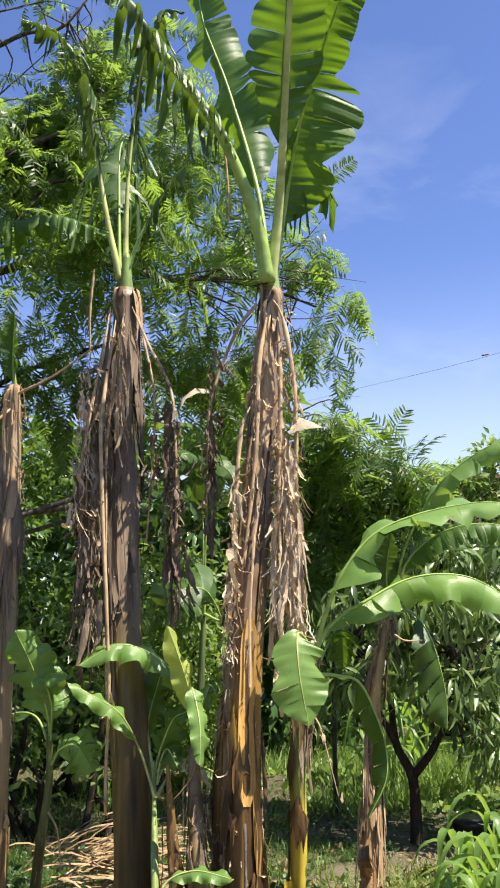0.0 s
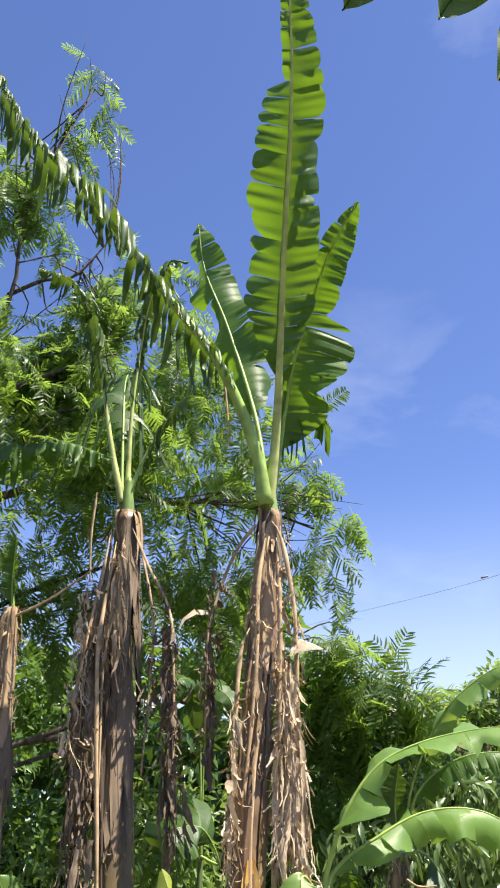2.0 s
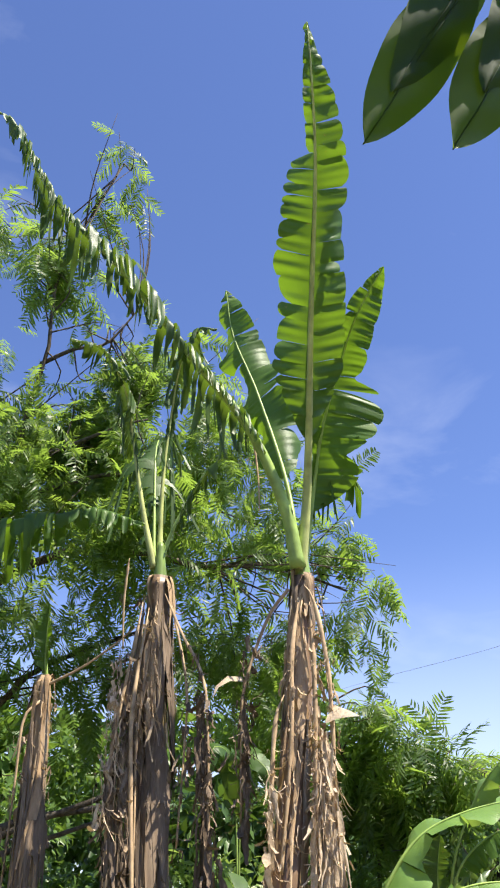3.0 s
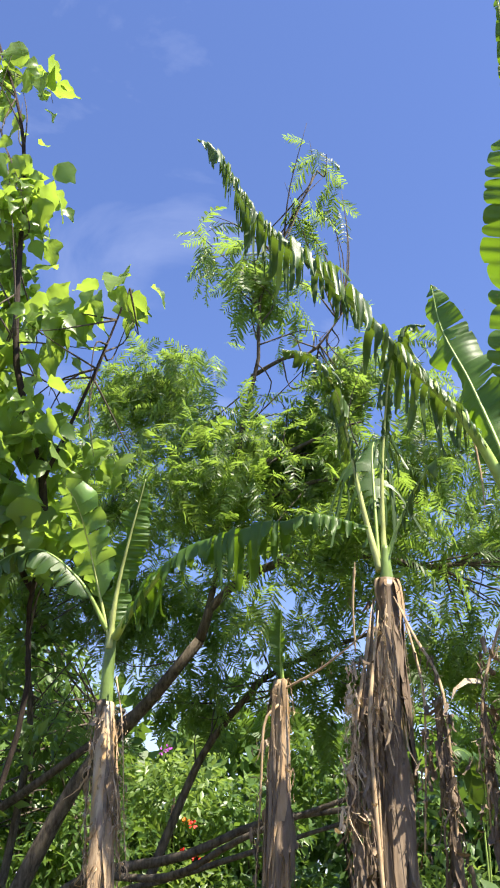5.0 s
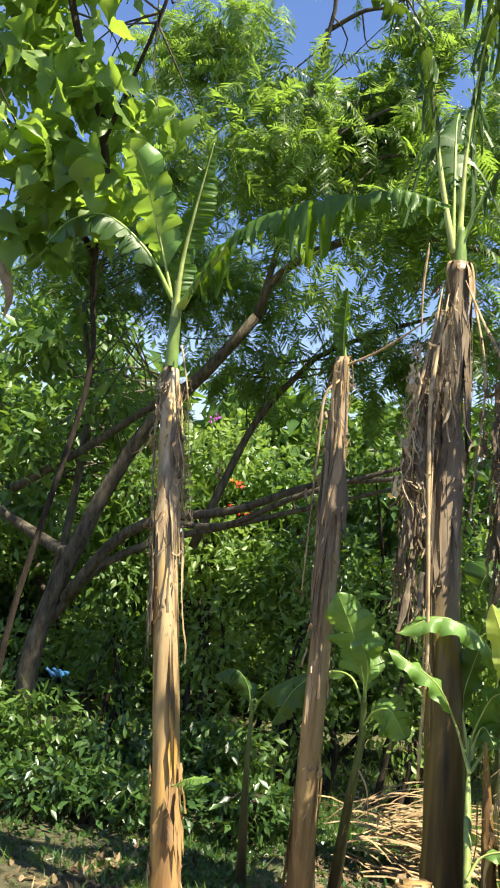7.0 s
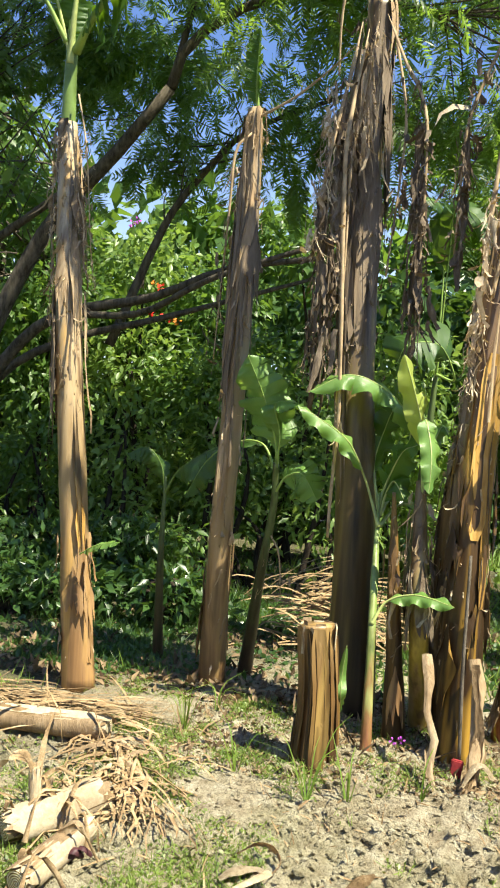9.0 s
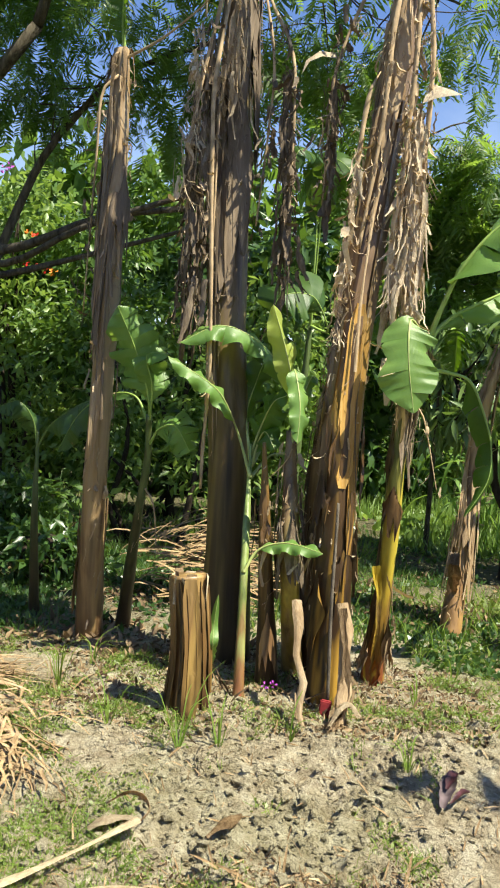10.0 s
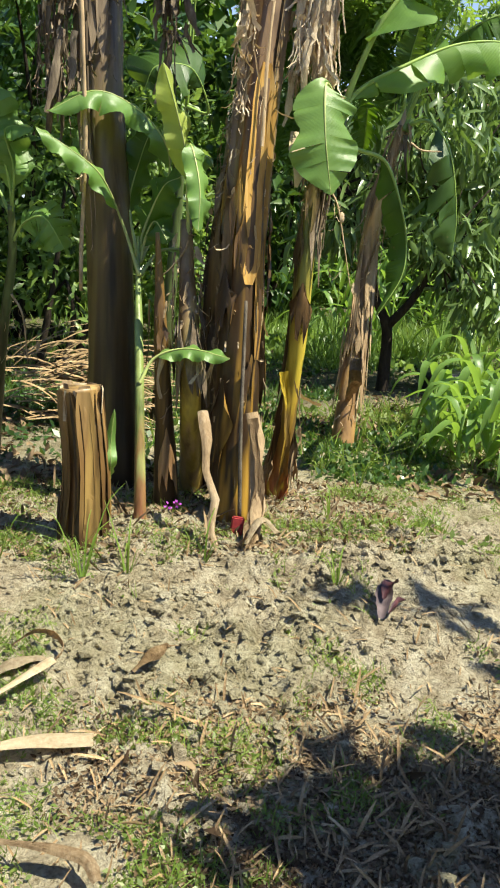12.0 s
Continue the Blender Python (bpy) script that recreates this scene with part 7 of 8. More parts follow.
sheath_piece([flat((-0.84, 2.50, -0.10)), flat((-0.74, 2.59, -0.10), 0.03), flat((-0.63, 2.70, -0.10), 0.035), flat((-0.52, 2.82, -0.10), 0.04)], 0.017, "pale flat strip of banana sheath on the soil", 1, 0.4)
sheath_piece([flat((-0.52, 2.82, -0.10), 0.03), flat((-0.50, 2.87, -0.10), 0.04), flat((-0.53, 2.91, -0.10), 0.05), flat((-0.58, 2.92, -0.10), 0.05), flat((-0.63, 2.88, -0.10), 0.04)], 0.013, "brown curled end of a banana sheath on the soil", 11, 0.25, DRY, (0.1, -0.45, 0.85))
sheath_piece([flat((-0.66, 2.80, -0.10), 0.012), flat((-0.62, 2.83, -0.10), 0.022), flat((-0.56, 2.85, -0.10), 0.024), flat((-0.53, 2.84, -0.10), 0.016)], 0.026, "pale cupped flap of a curled banana sheath", 12, 0.4)
sheath_piece([flat((-0.84, 2.47, -0.10)), flat((-0.68, 2.50, -0.10)), flat((-0.54, 2.54, -0.10)), flat((-0.39, 2.55, -0.10))], 0.024, "flat tan piece of banana sheath on the soil", 2, 0.25)
sheath_piece([flat((-0.57, 2.24, -0.12), 0.03), flat((-0.46, 2.21, -0.12), 0.04), flat((-0.37, 2.19, -0.12), 0.03), flat((-0.34, 2.14, -0.12), 0.02)], 0.015, "pale bent piece of banana sheath on the soil", 3, 0.7, DRY)
sheath_piece([flat((-0.32, 2.80, -0.08)), flat((-0.29, 2.83, -0.08), 0.04), flat((-0.24, 2.91, -0.08), 0.03)], 0.02, "brown curled bit of dead leaf on the soil", 4, 0.8, STRAW)
sheath_piece([flat((-0.01, 3.44, 0.00), 0.02), flat((0.05, 3.55, 0.00), 0.06), flat((0.10, 3.50, 0.00), 0.03)], 0.03, "pale dry sheath flake at the stems' foot", 5, 0.5)
sheath_piece([flat((-0.00, 3.46, 0.00), 0.01), Vector((0.02, 3.56, 0.04)), Vector((0.04, 3.60, 0.13)), Vector((0.03, 3.64, 0.24)), Vector((0.01, 3.68, 0.37))], 0.022, "pale grey peeled sheath leaning on the stem", 6, 0.5, DRY, (1, 0.2, 0))
sheath_piece([flat((0.15, 3.94, 0.00), 0.01), Vector((0.15, 3.86, 0.21)), Vector((0.15, 3.90, 0.37)), Vector((0.13, 3.92, 0.49))], 0.02, "reddish brown sheath peeling off a yellow stem", 7, 0.7, STEM_YELLOW, (1, 0.3, 0))
sheath_piece([flat((0.65, 5.58, 0.00), 0.01), Vector((0.50, 4.50, 0.35)), Vector((0.50, 4.50, 0.48))], 0.03, "pale stub of dry sheath", 8, 0.7, DRY, (1, 0.2, 0))

# fallen purple flower bract
BRACT = plain_mat("dark_red_bract", (0.07, 0.025, 0.03), 0.5, 0.3, 0.4, 30)
BRACT_IN = plain_mat("greyish_bract", (0.13, 0.095, 0.1), 0.6, 0.3, 0.3, 30)
bract = thing("flower_bract", (0.36, 3.11, 0.00), "fallen purple-grey banana flower bract on the soil", "bract")
c = Vector(lifted((0.35, 3.06, 0.0), 0.01))
for k, (line, w, mt, side) in enumerate((
        ([(-0.02, -0.1, 0.0), (-0.005, -0.04, 0.035), (0.015, 0.03, 0.06), (0.035, 0.07, 0.07)], (0.012, 0.03, 0.034, 0.02), BRACT_IN, (1, -0.2, 0.1)),
        ([(0.0, -0.03, 0.045), (0.02, 0.02, 0.078), (0.045, 0.06, 0.085), (0.07, 0.09, 0.06)], (0.008, 0.024, 0.03, 0.012), BRACT, (1, -0.4, 0.3)),
        ([(0.01, -0.07, 0.004), (0.04, -0.03, 0.02), (0.07, 0.02, 0.018), (0.1, 0.05, 0.005)], (0.006, 0.016, 0.014, 0.004), BRACT, (0.2, 0.5, 1)))):
    bm = bmesh.new()
    add_ribbon(bm, spline([c + Vector(p) * 0.75 for p in line], 10), [0.7 * (w[0] + (w[1] - w[0]) * i / 3 if i < 3 else w[1] + (w[2] - w[1]) * (i - 3) / 3 if i < 6 else w[2] + (w[3] - w[2]) * (i - 6) / 3) for i in range(10)], Vector(side), 0.6, 5, rng(300 + k), 0.18)
    part("bract_leaf", bm, mt, bract)
small = thing("flower_bract", (-1.08, 2.75, -0.08), "small dark purple bract pieces beside the cut stems", "bract")
for k in range(3):
    bm = bmesh.new()
    c = Vector(lifted((-1.08, 2.75, -0.08), 0.035)) + Vector((0.022 * (k - 1), 0.012 * k, 0))
    add_ribbon(bm, spline([c + Vector((-0.025, 0, -0.01)), c + Vector((0, -0.01, 0.012 + 0.006 * k)), c + Vector((0.022, 0.012, -0.004))], 8), [0.014 * math.sin(0.3 + 2.5 * i / 7) for i in range(8)], Vector((0.3, 1, 0.5 - 0.4 * k)), 0.7, 4, rng(30 + k), 0.25)
    part("bract_leaf", bm, BRACT, small)

# torn heap of sheath shreds at the log's end and a strip of brown straw behind it
heap = thing("shredded_sheath", (-1.14, 3.31, -0.03), "tangled heap of torn brown sheath shreds by the cut stems", "dry leaves")
r = rng(91)
bm = bmesh.new()
for k in range(260):
    u = r.random()
    c = Vector(lifted((-1.28 + 0.3 * u, 3.46 - 0.42 * u, -0.03), 0.004)) + Vector((r.gauss(0, 0.07), r.gauss(0, 0.06), r.uniform(0, 0.03)))
    a = r.gauss(-0.5, 0.7)
    ln = r.uniform(0.06, 0.24)
    d = Vector((math.cos(a) * r.choice((-1, 1)), math.sin(a), r.uniform(-0.05, 0.16)))
    line = [c + d * ln * u + Vector((r.gauss(0, 0.006), r.gauss(0, 0.006), -0.12 * u * u * ln * 3)) for u in (0, 0.25, 0.5, 0.75, 1)]
    w = r.uniform(0.0015, 0.006)
    if k % 13 == 0:
        piece = bmesh.new()
        add_ribbon(piece, [p + Vector((0, 0, 0.012)) for p in line], [v * max(w, 0.004) for v in (1.4, 2.2, 1.8, 1.5, 0.5)], Vector((-d.y, d.x, r.gauss(0, 0.3))), 0.7, 4, r, 0.2)
        part("sheath_strip", piece, DRY, heap)
    else:
        add_ribbon(bm, line, [w, w * 1.2, w, w * 0.8, w * 0.3], Vector((-d.y, d.x, r.gauss(0, 0.5))), r.uniform(-0.8, 0.8), 2)
tagged(part("torn_sheath", bm, STRAW, heap), kind="stuff")
mat_strip = thing("straw_strip", (-1.55, 3.79, 0.00), "flattened strip of brown straw lying behind the logs", "dry leaves")
bm = bmesh.new()
for k in range(240):
    c = Vector(lifted((-1.58, 3.75, 0.00), 0.005)) + Vector((r.uniform(-0.42, 0.3), r.gauss(0, 0.07), r.uniform(0, 0.03)))
    a = r.gauss(0.1, 0.25)
    ln = r.uniform(0.08, 0.26)
    d = Vector((math.cos(a), math.sin(a), r.uniform(-0.05, 0.08)))
    w = r.uniform(0.0015, 0.006)
    add_ribbon(bm, [c + d * ln * u + Vector((0, 0, 0.03 * u * (1 - u))) for u in (0, 0.33, 0.66, 1)], [w, w, w * 0.8, w * 0.3], Vector((-d.y, d.x, r.gauss(0, 0.4))), 0.4, 2)
tagged(part("straw", bm, STRAW, mat_strip), kind="stuff")

# blue plastic caught in the hedge
BLUE = plain_mat("blue_plastic", (0.03, 0.12, 0.26), 0.5, 0.3, 0.3, 30)
sheet = thing("plastic_sheet", (-3.12, 5.45, 0.76), "crumpled scrap of blue plastic among the hedge leaves", "plastic")
bm, r = bmesh.new(), rng(12)
for k in range(5):
    p = Vector((-3.19 + 0.03 * k, 5.45 + r.uniform(-0.03, 0.03), 0.77 + r.uniform(-0.02, 0.02)))
    q = p + Vector((r.uniform(0.04, 0.09), r.uniform(-0.03, 0.03), r.uniform(-0.04, 0.03)))
    add_ribbon(bm, [p, p.lerp(q, 0.35) + Vector((0, -0.012, 0.01)), p.lerp(q, 0.7) + Vector((0, 0.01, -0.008)), q], [r.uniform(0.004, 0.02) for _ in range(4)], Vector((r.gauss(0, 0.4), 0.5, 1)), 0.6, 4, r, 0.4)
part("scrap", bm, BLUE, sheet)


# ---- corn ----
def corn_plant(seed, height=0.6):
    r = rng(seed)
    ob = thing("corn_plant", (0, 0, 0), "young bright green corn plant in the soil", "corn", "corn plants")
    part("stalk", tube([(0, 0, -0.03), (0.01, 0, height * 0.4), (0, 0.01, height * 0.7)], 0.011, 0.005, 8, 8), STEM_LIGHT, ob)
    for k in range(7):
        a = k * math.pi * 0.97 + r.gauss(0, 0.35)
        z = height * (0.08 + 0.62 * k / 6)
        ln = height * r.uniform(0.55, 0.8)
        out = Vector((math.cos(a), math.sin(a), 0))
        pts = spline([Vector((0, 0, z)), Vector((0, 0, z)) + out * ln * 0.3 + Vector((0, 0, ln * 0.45)), Vector((0, 0, z)) + out * ln * 0.75 + Vector((0, 0, ln * r.uniform(0.25, 0.5))), Vector((0, 0, z)) + out * ln * 1.0 + Vector((0, 0, ln * r.uniform(-0.25, 0.15)))], 12)
        bm = bmesh.new()
        add_ribbon(bm, pts, [0.026 * min(1, 0.5 + i * 0.2) * (1 - (i / 11) ** 3) + 0.001 for i in range(12)], Vector((-math.sin(a), math.cos(a), 0)), -0.35, 2)
        part("leaf", bm, CORN, ob)
    return ob


first = [corn_plant(500 + k, 0.33 + 0.06 * k) for k in range(3)]
r = rng(61)
spots = [(0.94, 4.74, 0.00), (1.03, 4.60, 0.00), (1.15, 4.57, 0.00), (1.16, 5.35, 0.00), (1.36, 5.39, 0.00), (1.24, 4.49, 0.00), (1.34, 4.80, 0.00), (1.58, 5.56, 0.00), (1.54, 5.05, 0.00), (1.23, 4.32, 0.00), (1.11, 4.98, 0.00), (1.15, 4.77, 0.00), (1.35, 5.07, 0.00), (1.08, 5.27, 0.00), (1.38, 5.67, 0.00)]
for k, p in enumerate(spots):
    m = pose(p[0], p[1], float(ground_z(p[0], p[1])), 0, 0, r.uniform(0, 360))
    if k < 3:
        first[k].matrix_basis = m
    else:
        copy_thing(first[k % 3], m)
far_corn = [corn_plant(510, 0.9)]
for k in range(13):
    p = (r.uniform(0.9, 3.6), r.uniform(7.0, 8.8))
    m = pose(p[0], p[1], float(ground_z(p[0], p[1])), 0, 0, r.uniform(0, 360))
    if k == 0:
        far_corn[0].matrix_basis = m
    else:
        copy_thing(far_corn[0], m)

# ---- pots ----
BLACK = plain_mat("black_plastic", (0.02, 0.02, 0.022), 0.45, 0.4, 0.4, 30)
for k, (p, rr, hh) in enumerate([((1.47, 6.48, -0.02), 0.16, 0.13), ((1.68, 6.30, -0.02), 0.14, 0.12), ((3.34, 11.41, 0.00), 0.16, 0.2)]):
    pot = thing("plant_pot", p, "low black plastic pot filled with soil", "pot", "plant pots")
    bm = bmesh.new()
    base = Vector((p[0], p[1], -0.05))
    add_tube(bm, [base, base + Vector((0, 0, hh)), base + Vector((0, 0, hh + 0.02)), base + Vector((0, 0, hh + 0.015)), base + Vector((0, 0, hh - 0.03))], [rr * 0.85, rr, rr * 1.06, rr * 0.96, rr * 0.9], 24, False)
    part("rim", bm, BLACK, pot)
    bm = bmesh.new()
    bmesh.ops.create_circle(bm, cap_ends=True, segments=20, radius=rr * 0.92, matrix=Matrix.Translation(base + Vector((0, 0, hh - 0.025))))
    part("potting_soil", bm, SOIL, pot)

# ---- pile of dry fronds behind the clump ----
pile = thing("dry_frond", (-0.75, 5.2, 0.0), "pile of straw-coloured dry fronds behind the stems", "dry leaves")
r = rng(8)
bm = bmesh.new()
for k in range(150):
    c = Vector((-0.9 + r.gauss(0, 0.14), 5.25 + r.gauss(0, 0.12), r.uniform(0.0, 0.32)))
    a = r.uniform(-0.45, 0.95)
    ln = r.uniform(0.25, 0.6)
    d = Vector((math.cos(a), r.gauss(0, 0.3), math.sin(a) * 0.55))
    pts = [c + d * ln * u + Vector((0, 0, 0.1 * u - 0.16 * u * u)) for u in (0, 0.25, 0.5, 0.75, 1)]
    pts = [Vector((q.x, q.y, max(q.z, 0.0))) for q in pts]
    add_ribbon(bm, pts, [0.006, 0.008, 0.007, 0.005, 0.002], Vector((0, 1, 0.3)), 0.4, 2)
tagged(part("straw", bm, STRAW, pile), kind="stuff")

# ---- power line and far roof ----
wire = thing("power_line", (7.07, 30.00, 9.42), "thin dark overhead power line with a joint", "wire")
LINE = plain_mat("cable_black", (0.2, 0.21, 0.24), 0.6, 0.3, 0.1, 5)
p, q = Vector((3.49, 45.00, 11.63)), Vector((12.55, 22.00, 9.24))
part("cable", tube([p + (p - q), p, p.lerp(q, 0.5) + Vector((0, 0, -0.15)), q, q + (q - p)], 0.007, 0.007, 6, 30), LINE, wire)
part("joint", tube([(8.08, 30.00, 9.68), (8.32, 30.00, 9.74)], 0.035, 0.035, 8, 4), LINE, wire)

# ---- far house ----
ROOF = plain_mat("roof_tile_brown", (0.13, 0.085, 0.065), 0.8, 0.2, 0.4, 3)
WALLPAINT = plain_mat("house_wall_grey", (0.5, 0.5, 0.48), 0.8, 0.2, 0.15, 2)
house = thing("house", (5.4, 20.0, 0.0), "distant house with brown tiled hip roof behind trees", "house")
apex = Vector((3.99, 19.00, 4.20))
bm = bmesh.new()
ex, ey, ez = apex.x, apex.y, apex.z
lo = [bm.verts.new(v) for v in ((ex - 2.2, ey - 1.2, ez - 1.35), (ex + 6.0, ey - 1.2, ez - 1.35), (ex + 6.0, ey + 5, ez - 1.35), (ex - 2.2, ey + 5, ez - 1.35))]
hi = [bm.verts.new(v) for v in ((ex, ey + 1.5, ez - 0.1), (ex + 3.8, ey + 1.5, ez - 0.1))]
for f in ((lo[0], lo[1], hi[1], hi[0]), (lo[1], lo[2], hi[1]), (lo[2], lo[3], hi[0], hi[1]), (lo[3], lo[0], hi[0])):
    bm.faces.new(f)
bmesh.ops.solidify(bm, geom=bm.faces[:], thickness=0.12)
part("roof", bm, ROOF, house, "", False)
for k, (a, b) in enumerate((((ex - 2.2, ey - 1.2, ez - 1.3), (ex, ey + 1.5, ez - 0.03)), ((ex, ey + 1.5, ez - 0.03), (ex + 3.8, ey + 1.5, ez - 0.03)), ((ex + 6, ey - 1.2, ez - 1.3), (ex + 3.8, ey + 1.5, ez - 0.03)))):
    part("ridge", tube([a, tuple((Vector(a) + Vector(b)) / 2), b], 0.11, 0.11, 8, 8), ROOF, house)
part("finial", tube([(ex, ey + 1.5, ez - 0.05), (ex + 0.05, ey + 1.5, ez + 0.12), (ex + 0.22, ey + 1.5, ez + 0.2)], 0.13, 0.06, 8, 8), ROOF, house)
bm = bmesh.new()
bmesh.ops.create_cube(bm, size=1.0, matrix=Matrix.Translation((ex + 1.9, ey + 1.9, (ez - 1.35) / 2 - 0.02)) @ Matrix.Diagonal((7.2, 5.2, ez - 1.31, 1)))
part("wall", bm, WALLPAINT, house, "", False)

# ---- low cover ----
def strewn(name, n, area, template, size, mat, seed, up, label, category, keep=None, tilt=0.5):
    g = np.random.RandomState(seed)
    x = g.uniform(area[0], area[1], n)
    y = g.uniform(area[2], area[3], n)
    if keep is not None:
        ok = keep(x, y, g)
        x, y = x[ok], y[ok]
    n = len(x)
    z = ground_z(x, y) + clods(x, y) * 0.7
    d = g.normal(size=(n, 3)) * tilt + np.array((0, 0, up))
    d /= np.linalg.norm(d, axis=1)[:, None]
    nrm = g.normal(size=(n, 3)) * 0.4 + np.array((0, -0.3, 1.0 - up * 0.8))
    a = np.cross(d, nrm)
    a /= np.linalg.norm(a, axis=1)[:, None]
    nrm = np.cross(a, d)
    s = g.uniform(size[0], size[1], n)
    m = np.stack((a, d, nrm), 2) * s[:, None, None]
    tv, tf = template
    v = (np.einsum("nij,kj->nki", m, tv) + np.stack((x, y, z + 0.004), 1)[:, None, :]).reshape(-1, 3)
    f = (tf[None] + (np.arange(n) * len(tv))[:, None, None]).reshape(-1, 4)
    return tagged(mesh_from(name, v, f, mat), label, category, kind="stuff")


def patchy(scale, seed, cut):
    return lambda x, y, g: lattice(x * scale + 3, y * scale + 7, seed) + g.uniform(-0.25, 0.25, len(x)) > cut - 0.35 * smooth((2.9 - y) / 0.5) + 0.1 * (x > 0.1)


WEED = small_leaf_mat("weed_leaf", (0.09, 0.14, 0.027), (0.22, 0.27, 0.07), (0.32, 0.4, 0.07), 0.3)
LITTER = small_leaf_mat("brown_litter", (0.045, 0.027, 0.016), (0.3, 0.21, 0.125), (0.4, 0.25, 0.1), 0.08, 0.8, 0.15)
SPRIG = (np.array(((0, 0, 0), (-0.26, 0.5, 0.1), (0, 1.0, -0.05), (0.26, 0.5, 0.1))), np.array(((0, 1, 2, 3),)))
SLIVER = (np.array(((-0.03, 0, 0), (0.03, 0, 0), (0.018, 0.6, -0.05), (-0.018, 0.6, -0.05), (0, 1.0, -0.25), (0.001, 1.0, -0.25))), np.array(((0, 1, 2, 3), (3, 2, 5, 4))))
FLAKE = leaf_template([(0.0, 0.12), (0.45, 0.26), (1.0, 0.05)], 0.6, 0.5)
SPLINTER = leaf_template([(0.0, 0.03), (0.4, 0.05), (0.8, 0.035), (1.0, 0.01)], 0.4, 0.25)


def near_green(x, y, g):
    """Thick low green toward the camera and in patches, bare on the heap of crumbled soil."""
    v = lattice(x * 4.6 + 3, y * 4.6 + 7, 22) + 0.7 * lattice(x * 12, y * 12, 23) + g.uniform(-0.75, 0.75, len(x))
    left = smooth((2.95 - y - 0.3 * x) / 0.5) * smooth((0.2 - x) / 0.5)
    edge = 1.6 * smooth((np.hypot((x + 0.2) * 0.8, y - 2.9) - 1.1) / 0.8)
    return v > 0.64 + edge * g.uniform(0, 1, len(x)) - 0.62 * left + 0.3 * np.exp(-((x + 0.2) ** 2 / 0.3 + (y - 3.1) ** 2 / 0.06))


def beside_corn(x, y, g):
    return lattice(x * 3.2, y * 3.2, 29) + g.uniform(-0.6, 0.6, len(x)) > 0.75 - 0.9 * smooth((x - 0.3) / 0.9) * smooth((y - 3.6) / 0.7)


def dead_heap(x, y, g):
    """Brown litter gathered in the middle of the near soil and thinly elsewhere; a second patch deepens the tree's
    shadow.
    """
    c = np.exp(-((x + 0.05) ** 2 / 0.12 + (y - 2.5) ** 2 / 0.06)) + 1.0 * np.exp(-((x - 0.45) ** 2 / 0.3 + (y - 2.35) ** 2 / 0.14))
    return lattice(x * 5, y * 5, 27) * 0.5 + g.uniform(-0.4, 0.4, len(x)) > 0.62 - 1.1 * c


strewn("grass", 170000, (-2.2, 1.8, 1.2, 4.4), SLIVER, (0.015, 0.05), GRASS, 1, 0.7, "short sparse grass on dry soil", "grass", near_green, 0.6)
strewn("weeds", 260000, (-2.2, 1.8, 1.2, 4.4), SPRIG, (0.006, 0.02), WEED, 2, 0.3, "small green weeds on dry soil", "weeds", near_green, 0.9)
strewn("weeds", 9000, (0.1, 2.6, 3.5, 5.4), SPRIG, (0.012, 0.04), WEED, 13, 0.4, "green weeds beside the corn", "weeds", beside_corn, 0.8)
strewn("grass", 5000, (0.1, 2.6, 3.5, 5.4), SLIVER, (0.03, 0.1), GRASS, 14, 0.8, "green grass beside the corn", "grass", beside_corn)
strewn("grass", 40000, (-7.0, 7.0, -6.0, 4.4), SLIVER, (0.04, 0.12), GRASS, 12, 0.8, "grass round the bare soil", "grass", lambda x, y, g: np.hypot(x + 0.2, y - 2.6) + g.uniform(-0.8, 0.8, len(x)) > 2.6)
strewn("grass", 24000, (-6.0, 5.0, 4.6, 9.0), SLIVER, (0.04, 0.14), GRASS, 3, 0.9, "low green grass under the trees", "grass", lambda x, y, g: patchy(1.3, 23, -0.2)(x, y, g) & ((x > -0.6) | (y > 6.4)))
# weeds and grass behind the stems: shade is put into the dark leaf colour
strewn("weeds", 30000, (-6.0, 5.0, 4.4, 8.6), SPRIG, (0.02, 0.06), DARKLEAF, 4, 0.4, "low weeds under the trees, toned dark for the shade", "weeds", lambda x, y, g: patchy(1.1, 24, -0.15)(x, y, g) & ((x < 0.0) | (y > 6.8) | (g.uniform(0, 1, len(x)) < 0.3)), 0.8)
strewn("weeds", 34000, (-3.4, 1.0, 4.3, 6.4), SPRIG, (0.018, 0.05), DARKLEAF, 15, 0.45, "weeds behind the stems, toned dark for the shade there", "weeds", patchy(1.6, 34, 0.0), 0.8)
strewn("weeds", 7000, (0.1, 2.4, 4.5, 6.2), SPRIG, (0.02, 0.06), WEED, 17, 0.5, "bright low weeds between the banana plants and the corn", "weeds", patchy(2.0, 36, 0.0), 0.8)
# sunlight on this far grass and weeds is put into the pale leaf colour
strewn("grass", 14000, (-0.4, 3.0, 7.0, 11.6), SLIVER, (0.08, 0.26), PALELEAF, 18, 1.2, "tall sunlit grass before the far bushes", "grass", patchy(1.2, 37, -0.1), 0.4)
strewn("weeds", 9000, (0.0, 3.0, 7.2, 11.4), SPRIG, (0.05, 0.12), PALELEAF, 16, 0.6, "sunlit tall weeds by the far bushes", "weeds", patchy(1.2, 35, 0.0), 0.7)
strewn("grass", 16000, (-3.4, 1.2, 4.3, 6.6), SLIVER, (0.03, 0.1), BUSHLEAF, 19, 0.9, "patchy grass behind the banana stems, toned dark for shade", "grass", patchy(1.9, 39, 0.05), 0.5)
strewn("leaf_litter", 5000, (-1.9, 1.5, 1.6, 4.2), SPLINTER, (0.012, 0.06), STRAW, 5, 0.0, "dry splinters and straw on the soil", "leaf litter", patchy(2.7, 25, 0.1), 0.9)
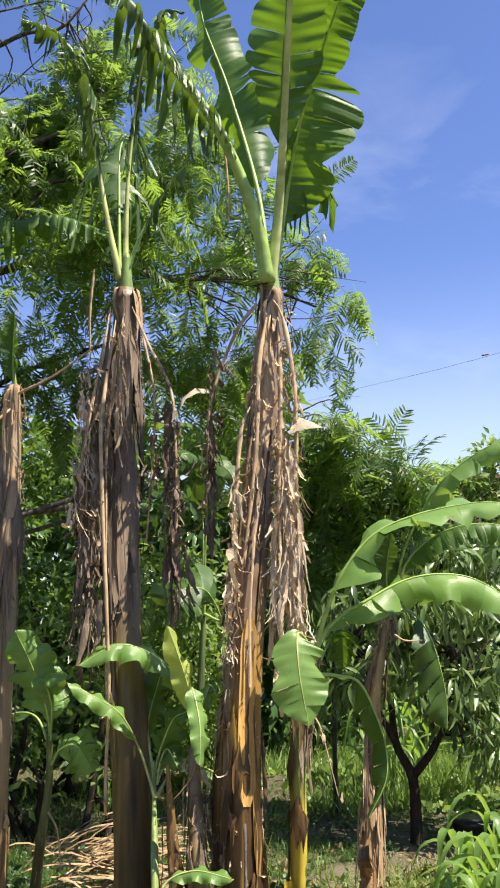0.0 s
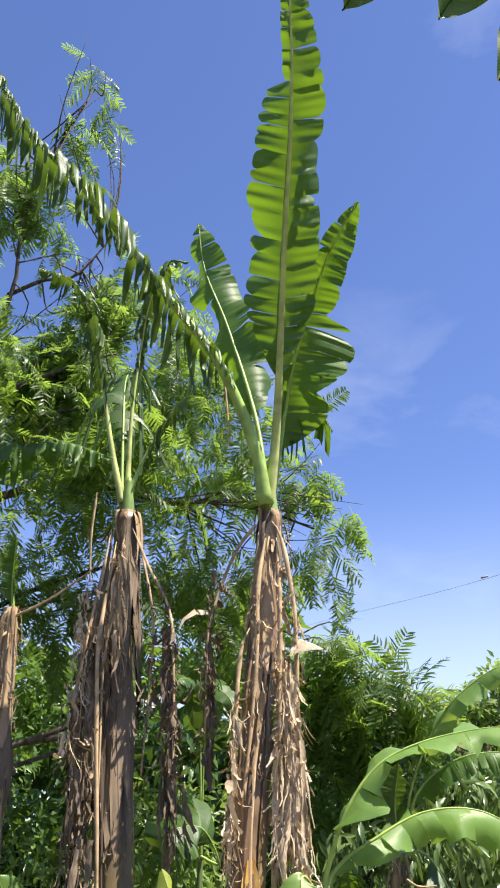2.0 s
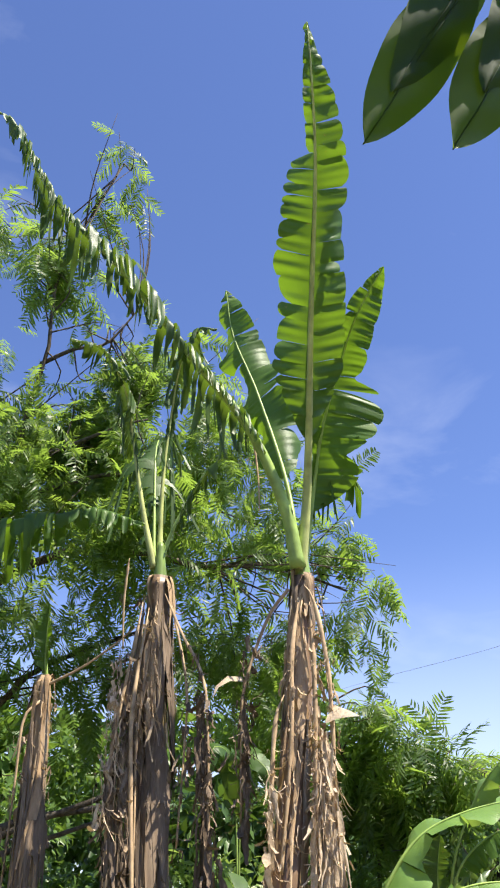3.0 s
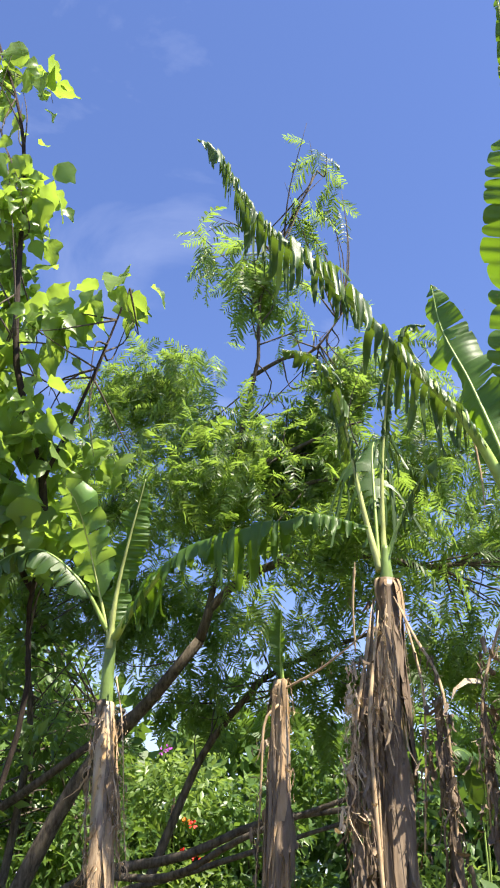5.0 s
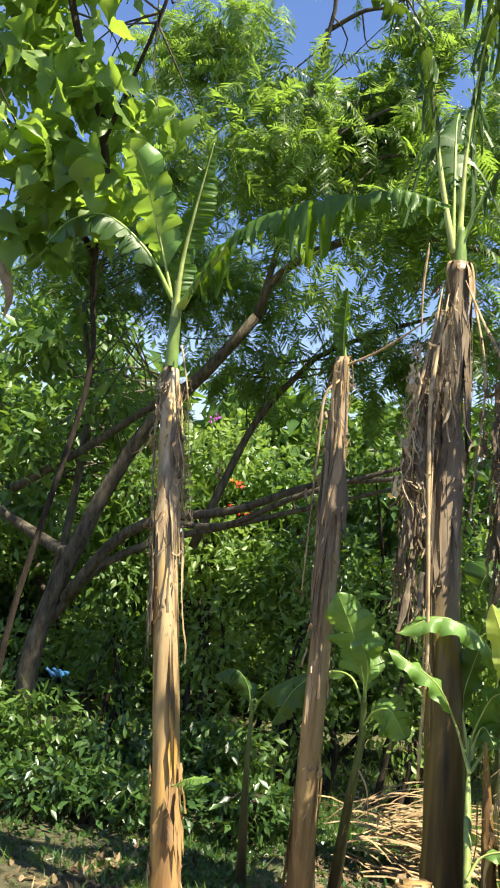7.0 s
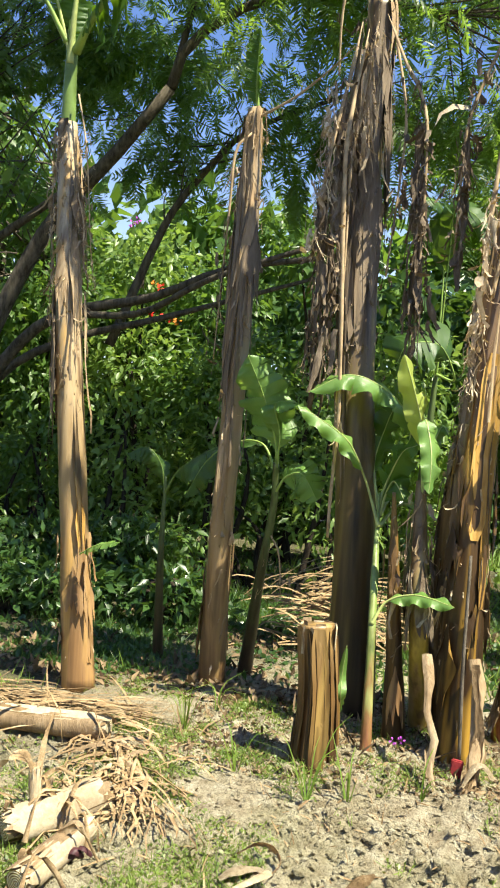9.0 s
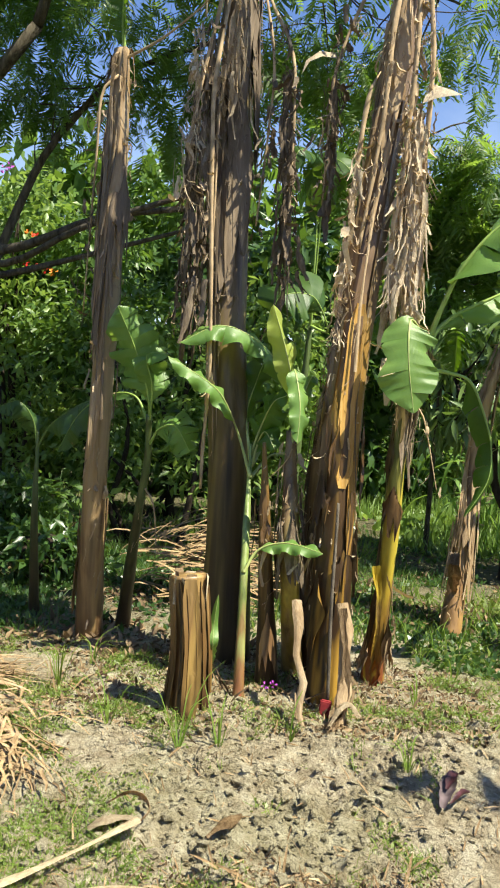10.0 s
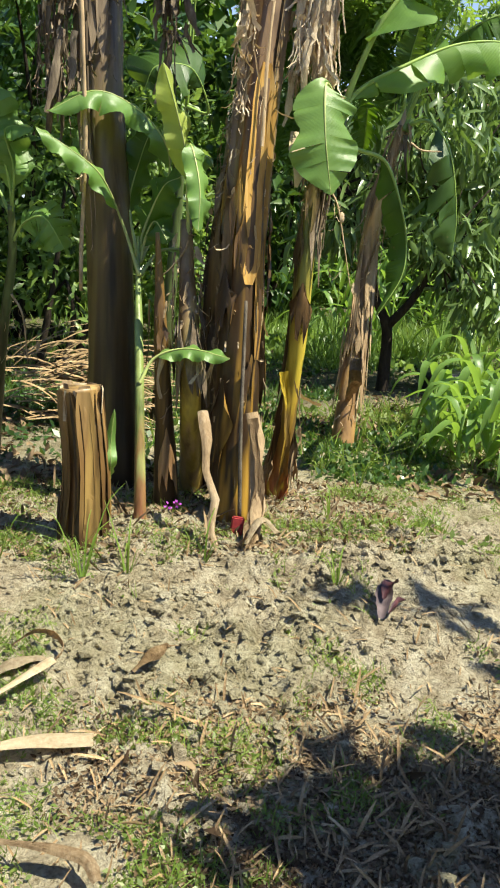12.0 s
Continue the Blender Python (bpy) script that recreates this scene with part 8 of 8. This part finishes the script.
strewn("leaf_litter", 420, (-2.3, -0.9, 2.6, 3.9), BLADE, (0.06, 0.2), STRAW, 6, 0.0, "long dry strips of leaf litter by the cut stems", "leaf litter", None, 0.8)
strewn("leaf_litter", 70000, (-0.9, 1.4, 1.7, 3.1), FLAKE, (0.005, 0.017), LITTER, 8, 0.1, "crumbled brown leaf litter on the near soil", "leaf litter", dead_heap, 0.9)
strewn("leaf_litter", 2600, (-0.6, 1.2, 1.8, 2.8), SPLINTER, (0.02, 0.09), STRAW, 9, 0.15, "thin dry straws and torn strips on the near soil", "leaf litter", dead_heap, 0.9)
# real litter, laid thicker here to darken ground that lies in shade
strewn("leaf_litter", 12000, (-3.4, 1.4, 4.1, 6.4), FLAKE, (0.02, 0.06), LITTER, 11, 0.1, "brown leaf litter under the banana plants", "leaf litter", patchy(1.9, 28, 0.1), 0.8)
strewn("leaf_litter", 160, (-0.5, 1.2, 1.8, 2.75), FLAKE, (0.025, 0.05), LITTER, 18, 0.2, "curled dead leaves on the near soil", "leaf litter", dead_heap, 0.9)
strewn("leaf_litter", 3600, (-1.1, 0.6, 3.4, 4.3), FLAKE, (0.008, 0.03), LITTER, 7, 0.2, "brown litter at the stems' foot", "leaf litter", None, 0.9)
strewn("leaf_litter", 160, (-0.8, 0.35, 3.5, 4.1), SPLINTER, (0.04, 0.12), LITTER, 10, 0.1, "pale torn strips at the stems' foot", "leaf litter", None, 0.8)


def clod_stones(n, seed):
    """Loose crumbs of soil, few large and many small."""
    g = np.random.RandomState(seed)
    x, y = g.uniform(-1.6, 1.2, n), g.uniform(1.9, 3.7, n)
    ok = lattice(x * 2.3 + 9, y * 2.3, 8) + g.uniform(-0.4, 0.4, n) > -0.25
    x, y = x[ok], y[ok]
    n = len(x)
    s = 0.003 + 0.019 * g.power(0.35, n) ** 2
    z = ground_z(x, y) + clods(x, y) + s * 0.1
    u = np.arange(5) * 2 * math.pi / 5
    ring = np.stack((np.cos(u), np.sin(u), np.full(5, 0.45)), 1)
    low = np.stack((np.cos(u + 0.63), np.sin(u + 0.63), np.full(5, -0.45)), 1)
    ball = np.concatenate((((0, 0, 0.85),), ring * (0.85, 0.85, 1), low * (0.95, 0.95, 1)))
    v = ball[None] * s[:, None, None] * g.uniform(0.5, 1.3, (n, 11, 1)) * g.uniform(0.6, 1.3, (n, 1, 3)) * (1, 1, 0.75)
    v = (v + np.stack((x, y, z), 1)[:, None, :]).reshape(-1, 3)
    tri = [(0, 1 + k, 1 + (k + 1) % 5) for k in range(5)]
    for k in range(5):
        tri += [(1 + k, 6 + k, 1 + (k + 1) % 5), (6 + k, 6 + (k + 1) % 5, 1 + (k + 1) % 5)]
    f = (np.array(tri)[None] + (np.arange(n) * 11)[:, None, None]).reshape(-1, 3)
    tagged(mesh_from("soil_crumbs", v, f, SOIL, None, False), "loose crumbs and clods of dry soil", "soil", kind="stuff")


clod_stones(26000, 3)


def grass_tuft(p, n, height, seed, mat=None):
    r = rng(seed)
    ob = thing("grass_tuft", (p[0], p[1], float(ground_z(p[0], p[1]))), "tuft of long green grass blades in dry soil", "grass", "grass tufts")
    for _ in range(n):
        a = r.uniform(0, 6.28)
        ln = height * r.uniform(0.6, 1.2)
        out = Vector((math.cos(a), math.sin(a), 0))
        b = on_ground(p[0], p[1], -0.01) + out * 0.01
        pts = spline([b, b + out * ln * r.uniform(0.08, 0.3) + Vector((0, 0, ln * 0.5)), b + out * ln * r.uniform(0.35, 0.9) + Vector((0, 0, ln * r.uniform(0.3, 0.8)))], 8)
        bm = bmesh.new()
        add_ribbon(bm, pts, [0.0026 * (1 - (i / 7) ** 2) + 0.0005 for i in range(8)], Vector((-math.sin(a), math.cos(a), 0)), -0.3, 2)
        part("blade", bm, mat or GRASS, ob)


for k, (p, n, h) in enumerate([((-0.50, 3.28, -0.02), 9, 0.2), ((-0.37, 3.32, -0.02), 8, 0.14), ((-1.07, 3.74, 0.00), 10, 0.15), ((-1.01, 3.98, 0.00), 8, 0.12), ((-0.14, 3.39, -0.02), 6, 0.1),
                               ((0.36, 4.47, 0.00), 9, 0.12), ((0.31, 3.75, 0.00), 7, 0.12), ((0.50, 4.24, 0.00), 8, 0.14), ((-0.77, 3.38, 0.00), 6, 0.13), ((0.37, 4.42, 0.00), 8, 0.12), ((0.25, 3.21, 0.00), 8, 0.08)]):
    grass_tuft(p, n - 1, h * 1.7, 700 + k)
